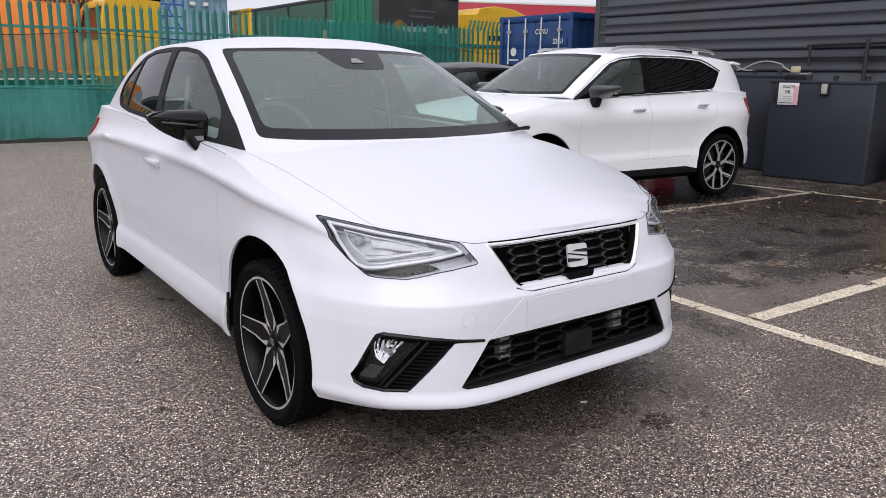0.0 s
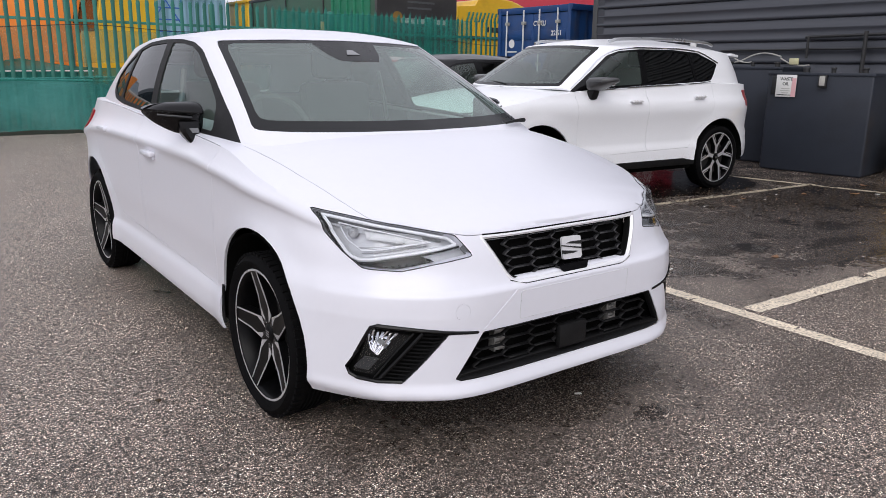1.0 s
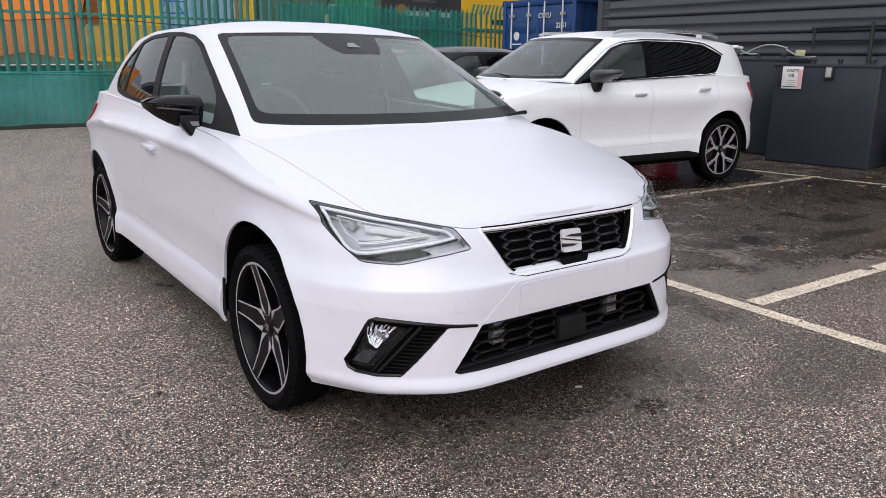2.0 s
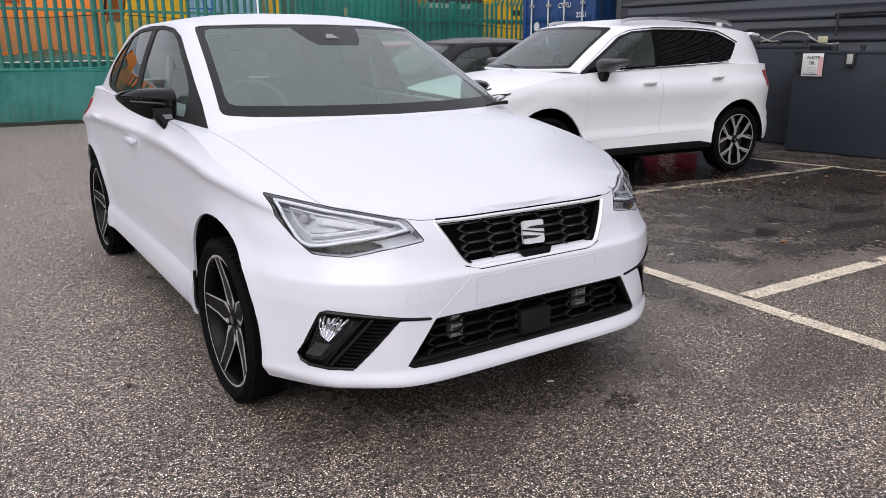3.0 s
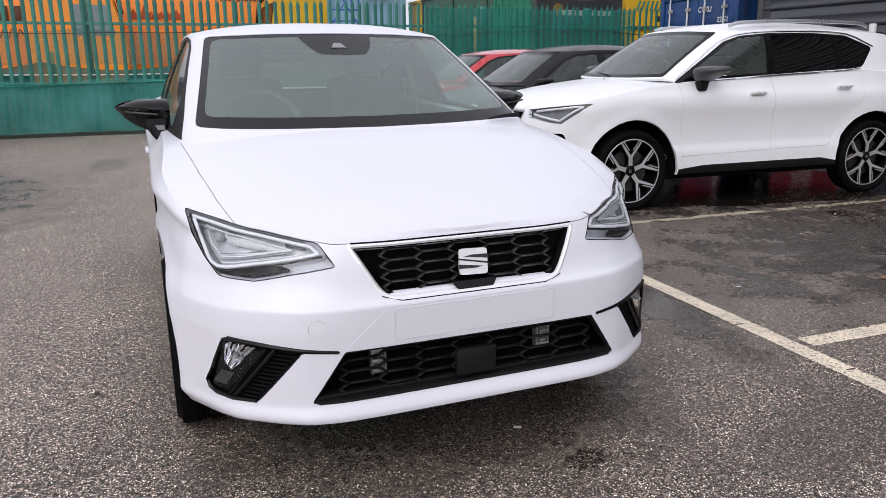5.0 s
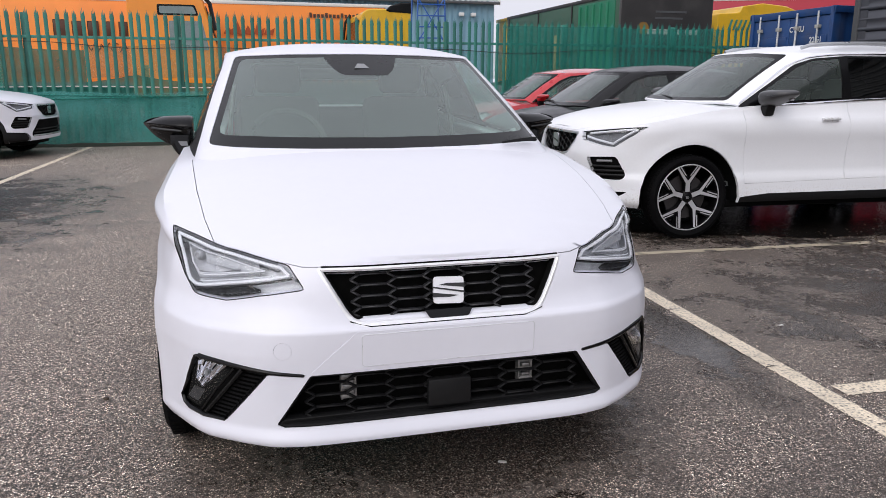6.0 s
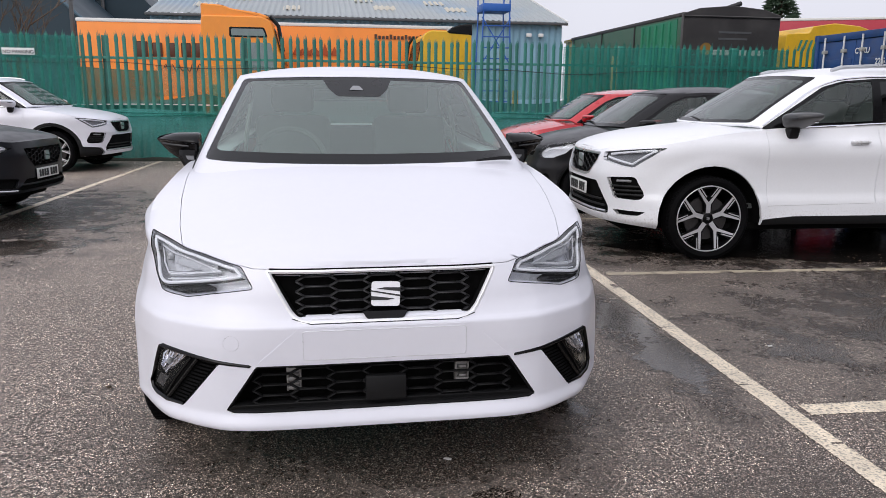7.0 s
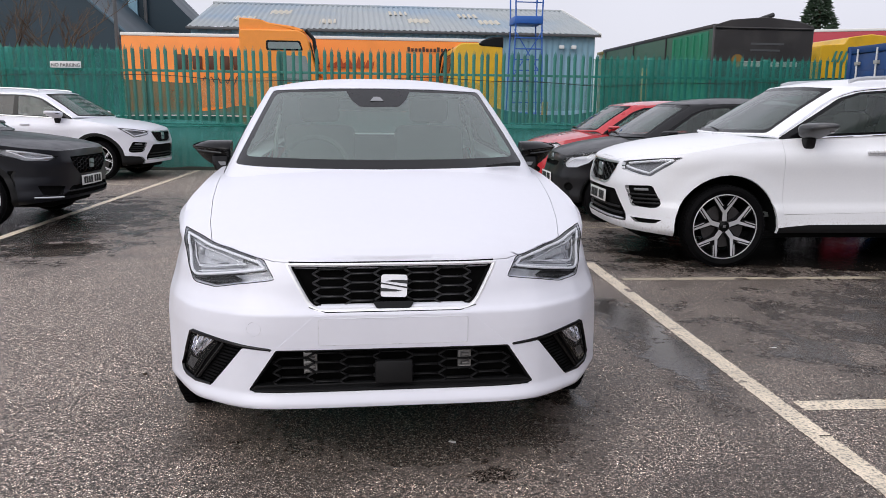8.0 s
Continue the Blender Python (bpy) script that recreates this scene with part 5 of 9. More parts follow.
def build_car(m, label, paint, spec, group="parked cars"):
    car = thing(spec["name"], m, label, "car", group)
    L, (f_axle, r_axle), zc, R, rim = spec["length"], spec["axles"], spec["wheel_z"], spec["arch"], spec["rim"]
    hw = spec["half"]
    arches = [(f_axle, zc, R, spec.get("flare", 0.015)), (r_axle, zc, R, spec.get("flare", 0.015))]
    body = car_shell(spec["waist"], spec["base_z"], spec["front_in"], spec["side_in"], spec["rear_in"], spec["top_z"], spec["bonnet_z"], spec["cap_to"], arches, ns=90, nv=30, nw=12)
    fy = front_of(body)
    if spec.get("cladding"):
        for cy in (f_axle, r_axle):
            for piece, s in both_sides(body, circle(cy, zc, R + 0.055, 32), (1, 2), facing_side):
                for ring in [piece]:
                    hole = cut(ring, circle(cy, zc, R, 32), (1, 2))
                    hole.free()
                part("arch_cladding", rim_walls(sunk(piece, -0.006), lambda v: -v.normal * 0.02), PLASTIC, car, "black plastic wheel arch trim")
    for cy in (f_axle, r_axle):
        for piece, s in both_sides(body, circle(cy, zc, R, 32), (1, 2), facing_side):
            piece.free()
    lamps = both_sides(body, rounded(spec["lamp"], 0.012, 2), (0, 2), lambda f: f.calc_center_median().y < 0.9 and f.normal.z < 0.93)
    openings = []
    for nm, poly, mt, lab in spec["front"]:
        if poly[0][0] * poly[len(poly) // 2][0] > 0:
            for piece, s in both_sides(body, poly, (0, 2), lambda f: f.normal.y < -0.05):
                openings.append((nm, piece, mt, lab))
        else:
            openings.append((nm, cut(body, poly, (0, 2), lambda f: f.normal.y < -0.05), mt, lab))
    tails = both_sides(body, spec["tail"], (1, 2), lambda f: abs(f.calc_center_median().x) > 0.4)
    doors = []
    for nm, poly in spec["doors"]:
        doors += [(nm, p, s) for p, s in both_sides(body, poly, (1, 2), lambda f: abs(f.normal.x) > 0.3)]
    hood = cut(body, spec["hood"] + mirrored(spec["hood"]), (0, 1), lambda f: f.normal.z > 0.5)
    if spec.get("sill"):
        for piece, s in both_sides(body, spec["sill"], (1, 2), lambda f: True):
            part("sill_trim", piece, PLASTIC, car, "black plastic sill")
    bmesh.ops.remove_doubles(body, verts=body.verts[:], dist=0.0008)
    bmesh.ops.dissolve_degenerate(body, edges=body.edges[:], dist=0.0003)
    body.normal_update()
    rim_walls(body, lambda v: Vector((-math.copysign(0.03, v.co.x) if abs(v.co.x) > 0.7 else 0, 0.03 if v.co.y < 0.4 else 0, -0.01 if v.co.z > 0.95 else 0)))
    part("body", body, paint, car)
    part("bonnet", panel(hood), paint, car)
    for nm, piece, s in doors:
        d = part(nm, panel(piece), paint, car)
        hy, hz = spec["handles"][0 if nm == "front_door" else 1]
        part("door_handle", door_pull(), paint, d, m=pose(s * (hw - 0.012), hy, hz, 0, 0, 0 if s > 0 else 180))
    for piece, s in tails:
        part("tail_lamp", rim_walls(piece, lambda v: Vector((0, -0.03, 0))), RED_LENS, car, "red tail lamp")
    for piece, s in lamps:
        back = sunk(copied(piece), 0.05)
        edge = rim_walls(sunk(copied(piece), 0.003), lambda v: v.normal * -0.045)
        edge_only(edge)
        lens = part("headlamp", piece, LENS_GLASS, car, spec["lamp_label"])
        lens.visible_shadow = False
        part("lamp_housing", back, spec.get("lamp_back", LAMP_DARK), lens)
        part("lamp_surround", edge, LAMP_DARK, lens)
        for keys in spec["guides"]:
            part("light_guide", guide(keys, s, fy, 0.02, 0.010), LAMP_WHITE, lens, "white light guide")
    for nm, piece, mt, lab in openings:
        floor = copied(piece)
        for v in floor.verts:
            v.co.y += 0.03
        wall = rim_walls(copied(piece), lambda v: Vector((0, 0.032, 0)))
        edge_only(wall)
        ob = part(nm, wall, PLASTIC, car, lab)
        part("backing", floor, mt, ob)
        piece.free()
    for nm, poly, kind, mt in spec["bars"]:
        if kind == "mesh":
            cz = sum(p[1] for p in poly) / len(poly)
            bars = hexagon_grid(1.4, 0.4, 0.085, 0.05, 0.010, 0.012, lambda x, z: inside(poly, x, z + cz))
            for v in bars.verts:
                v.co.z += cz
                v.co.y += fy(v.co.x, v.co.z) + 0.012
            part(nm, bars, mt, car)
        elif kind == "frame":
            frame_ring(car, nm, poly, shrunk(poly, 0.022), 0.004, mt, "", fy)
        else:
            a, b = poly
            for s in ((-1, 1) if a[0] * b[0] > 0 else (1,)):
                part(nm, tube([Vector((s * (a[0] + (b[0] - a[0]) * t / 8), fy(a[0] + (b[0] - a[0]) * t / 8, a[1] + (b[1] - a[1]) * t / 8) + kind, a[1] + (b[1] - a[1]) * t / 8)) for t in range(9)], 0.011, 6), mt, car)
    if spec["plate"]:
        px, pz, tilt = spec["plate"]
        py = min(fy(-0.25 + px, pz), fy(0.25 + px, pz), fy(px, pz)) - 0.012
        plate = part("number_plate", cuboid(-0.26, 0.26, 0, 0.008, -0.056, 0.056, 0.003), PLATE_WHITE, car, "white number plate with dark bars", m=pose(px, py, pz, tilt))
        plate_bars(plate, (0, -0.0005, 0), 0.52, 0.112)
    bx, bz, bs = spec["badge"]
    bdg = part("badge", prism(rounded([(-bs, -bs), (bs, -bs), (bs, bs), (-bs, bs)], bs * 0.4), 0.012, lambda a, b, k: (a, k, b)), SATIN, car, "silver badge", m=Matrix.Translation((bx, fy(bx, bz) - 0.004, bz)))
    part("badge_cut", prism([(-bs, bs * 0.05), (bs, -bs * 0.35), (bs, -bs * 0.1), (-bs, bs * 0.3)], 0.004, lambda a, b, k: (a, -0.002 + k, b)), BADGE, bdg)
    for s in (-1, 1):
        for cy in (f_axle, r_axle):
            arch_liner(car, s, cy, zc, R - 0.004, hw - 0.035, hw - 0.40)
            wheel(car, (s * (hw - 0.125), cy, zc), s, zc + 0.001, rim, 0.215, spec["style"], ALLOY, "black and silver alloy wheel")
    under = cuboid(-hw + 0.42, hw - 0.42, 0.25, L - 0.15, 0.20, 0.55, 0.03)
    join(under, cuboid(-hw + 0.12, hw - 0.12, 0.45 + R, r_axle - R + 0.1, 0.24, 0.30, 0.02))
    part("underbody", under, LINER, car)
    # cabin
    house = car_house(spec["house_base"], spec["house_top"], spec["roof_z"], ns=72, nv=14, nw=10)
    screen = cut(house, rounded(spec["screen"], 0.02, 2), (0, 2), lambda f: f.normal.y < -0.1)
    clear = cut(screen, rounded(shrunk(spec["screen"], 0.03), 0.03, 2), (0, 2))
    for piece, s in both_sides(house, rounded(spec["win"], 0.03, 2), (1, 2), facing_side):
        for nm, poly, mt in spec["panes"]:
            g = cut(piece, rounded(poly, 0.015, 2), (1, 2))
            o = part(nm, sunk(g, 0.006), mt, car)
            o.visible_shadow = False
        part("window_trim", rim_walls(sunk(piece, 0.002), lambda v: v.normal * -0.012), GLOSS_BLACK, car)
    rear = cut(house, rounded(spec["rear_screen"], 0.03, 2), (0, 2), lambda f: f.normal.y > 0.1)
    o = part("rear_window", sunk(rear, 0.004), DARK_GLASS, car)
    for z0 in spec.get("chrome_lines") or ():
        for s in (-1, 1):
            tree_pts = [(y, smooth_curve(z0)(y)) for y in np.linspace(z0[0][0], z0[-1][0], 24)]
            tr = BVHTree.FromBMesh(house)
            pts = []
            for y, z in tree_pts:
                h = tr.ray_cast(Vector((s * 2, y, z)), Vector((-s, 0, 0)))
                if h[0]:
                    pts.append(h[0] + Vector((s * 0.004, 0, 0)))
            part("chrome_strip", tube(pts, 0.008, 6), CHROME, car, "chrome window line")
    rim_walls(house, lambda v: -v.normal * 0.02)
    part("roof", house, spec.get("roof_paint", paint), car)
    part("windscreen_border", sunk(screen, 0.003), FRIT, car)
    o = part("windscreen", sunk(clear, 0.003), CLEAR_SCREEN, car)
    o.visible_shadow = False
    (d0, d1, dz) = spec["dash"]
    part("dashboard", cuboid(-hw + 0.2, hw - 0.2, d0, d1, dz - 0.2, dz, 0.05), CABIN, car)
    steering_wheel(car, (spec["driver"] * 0.37, d1 + 0.16, dz + 0.02))
    for xx in (-0.37, 0.37):
        seat(car, (xx, d1 + 0.5, dz - 0.40))
    part("rear_bench", cuboid(-hw + 0.26, hw - 0.26, r_axle - 0.45, r_axle - 0.25, 0.6, dz + 0.12, 0.06), CABIN, car)
    part("cabin_floor", cuboid(-hw + 0.15, hw - 0.15, d0 + 0.1, r_axle, 0.42, 0.46), CABIN, car)
    a, b = spec["wiper"]
    wiper(car, a, b, 0.014)
    mx, my, mz = spec["mirror"]
    for s in (-1, 1):
        mirror(car, s, (s * mx, my, mz), spec.get("mirror_size", (0.22, 0.10, 0.15)), spec.get("mirror_paint", GLOSS_BLACK), spec["mirror_label"])
    if spec.get("spoiler"):
        y0, y1, z = spec["spoiler"]
        lip = prism([(-0.58, y0), (0.58, y0), (0.56, y1), (-0.56, y1)], -0.030, lambda a, b, k: (a, b, z + k - 0.015 * (b - y0) / (y1 - y0)), 0.006)
        part("roof_spoiler", lip, paint, car, "white roof spoiler over the rear window")
    if spec.get("rails"):
        for s in (-1, 1):
            ks = spec["rails"]
            part("roof_rail", tube([Vector((s * (0.60 - 0.03 * abs(t - 0.5)), ks[0] + (ks[1] - ks[0]) * t, ks[2] + 0.045 * math.sin(math.pi * t) ** 0.35)) for t in [k / 20 for k in range(21)]], 0.017, 8), SATIN, car, "silver roof rail")
    return car


SUV = dict(
    name="suv_car", length=4.38, axles=(0.87, 3.508), wheel_z=0.350, arch=0.440, rim=0.280, half=0.92, style="fork",
    waist=[(0, 0), (0.28, 0.008), (0.46, 0.035), (0.60, 0.09), (0.72, 0.18), (0.82, 0.31), (0.885, 0.47), (0.915, 0.65), (0.92, 0.9), (0.91, 1.3), (0.905, 2.2), (0.91, 3.1), (0.92, 3.5), (0.90, 3.80), (0.83, 4.07), (0.67, 4.26), (0.4, 4.345), (0, 4.36)],
    base_z=[(0, 0.30), (0.2, 0.285), (0.5, 0.26), (1.0, 0.30), (3.2, 0.30), (3.9, 0.33), (4.38, 0.36)],
    front_in=[(0.26, 0.05), (0.36, 0.01), (0.42, 0.02), (0.55, 0.01), (0.68, 0.0), (0.78, 0.02), (0.88, 0.055), (0.93, 0.10), (1.0, 0.16)],
    side_in=[(0.26, 0.05), (0.32, 0.0), (0.40, 0.004), (0.46, 0.006), (0.50, 0.010), (0.56, 0.030), (0.64, 0.030), (0.76, 0.020), (0.90, 0.0), (0.96, 0.008), (1.04, 0.05), (1.12, 0.075), (1.2, 0.09)],
    rear_in=[(0.3, 0.06), (0.42, 0.0), (0.60, 0.0), (0.68, 0.04), (0.82, 0.055), (1.0, 0.08), (1.2, 0.11)],
    top_z=[(0.08, 0.90), (0.16, 0.915), (0.3, 0.935), (0.6, 0.985), (1.0, 1.05), (1.4, 1.085), (2.2, 1.125), (3.3, 1.16), (3.9, 1.16), (4.38, 1.14)],
    bonnet_z=[(0.08, 0.905), (0.16, 0.955), (0.3, 1.0), (0.6, 1.055), (0.9, 1.09), (1.2, 1.12), (1.5, 1.14), (4.3, 1.2)],
    cap_to=[(0, 1.0), (1.22, 1.0), (1.24, 0.2), (3.85, 0.2), (3.9, 1.0), (4.38, 1.0)],
    lamp=[(-0.465, 0.876), (-0.62, 0.896), (-0.876, 0.934), (-0.836, 0.862), (-0.755, 0.762), (-0.68, 0.772), (-0.49, 0.812)],
    lamp_label="slim headlamp with an angular white light guide", lamp_back=LAMP_GREY,
    guides=[[(0.52, 0.838), (0.66, 0.808), (0.735, 0.790), (0.785, 0.845), (0.838, 0.908)], [(0.54, 0.862), (0.68, 0.884), (0.83, 0.910)]],
    front=[("grille", rounded([(-0.42, 0.872), (0.42, 0.872), (0.40, 0.79), (0.31, 0.68), (0.2, 0.655), (-0.2, 0.655), (-0.31, 0.68), (-0.40, 0.79)], 0.02, 2), LINER, "black honeycomb grille"),
           ("lower_intake", rounded([(-0.44, 0.63), (0.44, 0.63), (0.58, 0.43), (0.60, 0.36), (-0.60, 0.36), (-0.58, 0.43)], 0.02, 2), LINER, "black lower intake"),
           ("fog_lamp_recess", rounded([(-0.572, 0.672), (-0.770, 0.688), (-0.812, 0.52), (-0.795, 0.495), (-0.635, 0.502)], 0.02, 2), LINER, "black fog lamp recess with slats"),
           ("corner_slot", rounded([(-0.63, 0.405), (-0.83, 0.40), (-0.80, 0.365), (-0.68, 0.365)], 0.01, 2), LINER, "black slot in the lower bumper")],
    bars=[("grille_mesh", rounded([(-0.40, 0.862), (0.40, 0.862), (0.38, 0.79), (0.295, 0.69), (0.19, 0.665), (-0.19, 0.665), (-0.295, 0.69), (-0.38, 0.79)], 0.02, 2), "mesh", GLOSS_BLACK),
          ("grille_frame", rounded([(-0.42, 0.872), (0.42, 0.872), (0.40, 0.79), (0.31, 0.68), (0.2, 0.655), (-0.2, 0.655), (-0.31, 0.68), (-0.40, 0.79)], 0.02, 2), "frame", SATIN),
          ("intake_bar", ((-0.50, 0.47), (0.50, 0.47)), 0.012, PLASTIC), ("intake_bar", ((-0.54, 0.42), (0.54, 0.42)), 0.012, PLASTIC), ("intake_bar", ((-0.56, 0.375), (0.56, 0.375)), 0.008, SATIN),
          ("fog_slat", ((0.615, 0.60), (0.785, 0.605)), 0.012, PLASTIC), ("fog_slat", ((0.625, 0.565), (0.795, 0.57)), 0.012, PLASTIC), ("fog_slat", ((0.635, 0.53), (0.80, 0.535)), 0.012, PLASTIC), ("fog_strip", ((0.65, 0.645), (0.74, 0.650)), 0.014, LAMP_GREY)],
    plate=(0.0, 0.545, 0), badge=(0.0, 0.775, 0.06),
    tail=[(3.93, 1.09), (3.98, 0.92), (4.12, 0.90), (4.40, 0.92), (4.40, 1.09)],
    doors=[("front_door", [(1.315, 1.15), (1.36, 0.455), (2.322, 0.475), (2.312, 1.15)]), ("rear_door", [(2.317, 1.18), (2.327, 0.475), (2.98, 0.485), (3.10, 0.66), (3.30, 0.80), (3.36, 1.0), (3.36, 1.18)])],
    handles=((2.12, 0.99), (3.10, 1.03)),
    hood=[(0, 0.05), (0.30, 0.05), (0.47, 0.11), (0.60, 0.22), (0.72, 0.36), (0.755, 0.6), (0.775, 0.9), (0.78, 1.20), (0, 1.20)],
    sill=[(1.28, 0.20), (1.32, 0.345), (1.6, 0.37), (2.9, 0.375), (3.09, 0.34), (3.10, 0.20)],
    house_base=[(0, 1.07, 1.115), (0.38, 1.10, 1.118), (0.64, 1.18, 1.12), (0.76, 1.26, 1.115), (0.825, 1.36, 1.085), (0.835, 1.8, 1.105), (0.83, 2.5, 1.135), (0.82, 3.2, 1.165), (0.775, 3.75, 1.16), (0.64, 4.10, 1.14), (0.38, 4.24, 1.13), (0, 4.27, 1.13)],
    house_top=[(0, 1.77, 1.548), (0.32, 1.79, 1.546), (0.52, 1.84, 1.538), (0.61, 1.92, 1.528), (0.655, 2.06, 1.528), (0.675, 2.35, 1.538), (0.675, 2.8, 1.54), (0.660, 3.25, 1.532), (0.640, 3.66, 1.512), (0.575, 3.92, 1.492), (0.36, 4.03, 1.485), (0, 4.06, 1.485)],
    roof_z=[(1.77, 1.548), (1.9, 1.575), (2.2, 1.61), (2.6, 1.63), (3.0, 1.625), (3.5, 1.592), (4.06, 1.52)],
    screen=[(-0.712, 1.135), (-0.4, 1.127), (0, 1.124), (0.4, 1.127), (0.712, 1.135), (0.592, 1.520), (0.3, 1.538), (0, 1.541), (-0.3, 1.538), (-0.592, 1.520)],
    win=[(1.285, 1.083), (1.51, 1.222), (1.865, 1.434), (2.05, 1.485), (2.35, 1.508), (2.85, 1.510), (3.25, 1.490), (3.56, 1.378), (3.39, 1.200), (3.28, 1.184), (2.3, 1.142), (1.7, 1.112)],
    panes=[("front_side_window", [(1.49, 1.122), (1.55, 1.22), (1.90, 1.422), (2.05, 1.470), (2.30, 1.488), (2.27, 1.158), (1.7, 1.135)], SIDE_GLASS), ("rear_side_window", [(2.37, 1.490), (2.85, 1.490), (3.07, 1.472), (3.10, 1.195), (2.36, 1.162)], DARK_GLASS), ("quarter_window", [(3.115, 1.474), (3.25, 1.468), (3.53, 1.374), (3.375, 1.216), (3.14, 1.199)], DARK_GLASS)],
    rear_screen=[(-0.56, 1.17), (0.56, 1.17), (0.5, 1.42), (-0.5, 1.42)],
    chrome_lines=([(1.34, 1.079), (1.7, 1.104), (2.3, 1.134), (3.26, 1.174), (3.36, 1.185)], [(1.315, 1.112), (1.51, 1.238), (1.865, 1.448), (2.05, 1.500), (2.35, 1.522), (2.85, 1.524), (3.25, 1.503), (3.57, 1.386)]),
    dash=(1.15, 1.75, 1.09), driver=-1, wiper=((-0.60, 1.25, 1.135), (0.05, 1.12, 1.13)),
    mirror=(0.985, 1.56, 1.17), mirror_paint=surface("grey_mirror_cap", (0.05, 0.05, 0.053), 0.35, vary=0.08, coat=0.3), mirror_label="grey and black door mirror", mirror_size=(0.25, 0.18, 0.18), spoiler=(3.99, 4.15, 1.500),
    rails=(2.0, 3.62, 1.575))

SUV_PLAIN = dict(SUV)
SUV_PLAIN.update(cladding=True, plate=None, front=SUV["front"][:-1] + [("lower_valance", rounded([(-0.62, 0.345), (-0.66, 0.42), (-0.91, 0.45), (-0.91, 0.27), (-0.62, 0.27)], 0.01, 2), PLASTIC, "black plastic lower valance")], mirror_paint=WHITE, mirror_label="white door mirror")

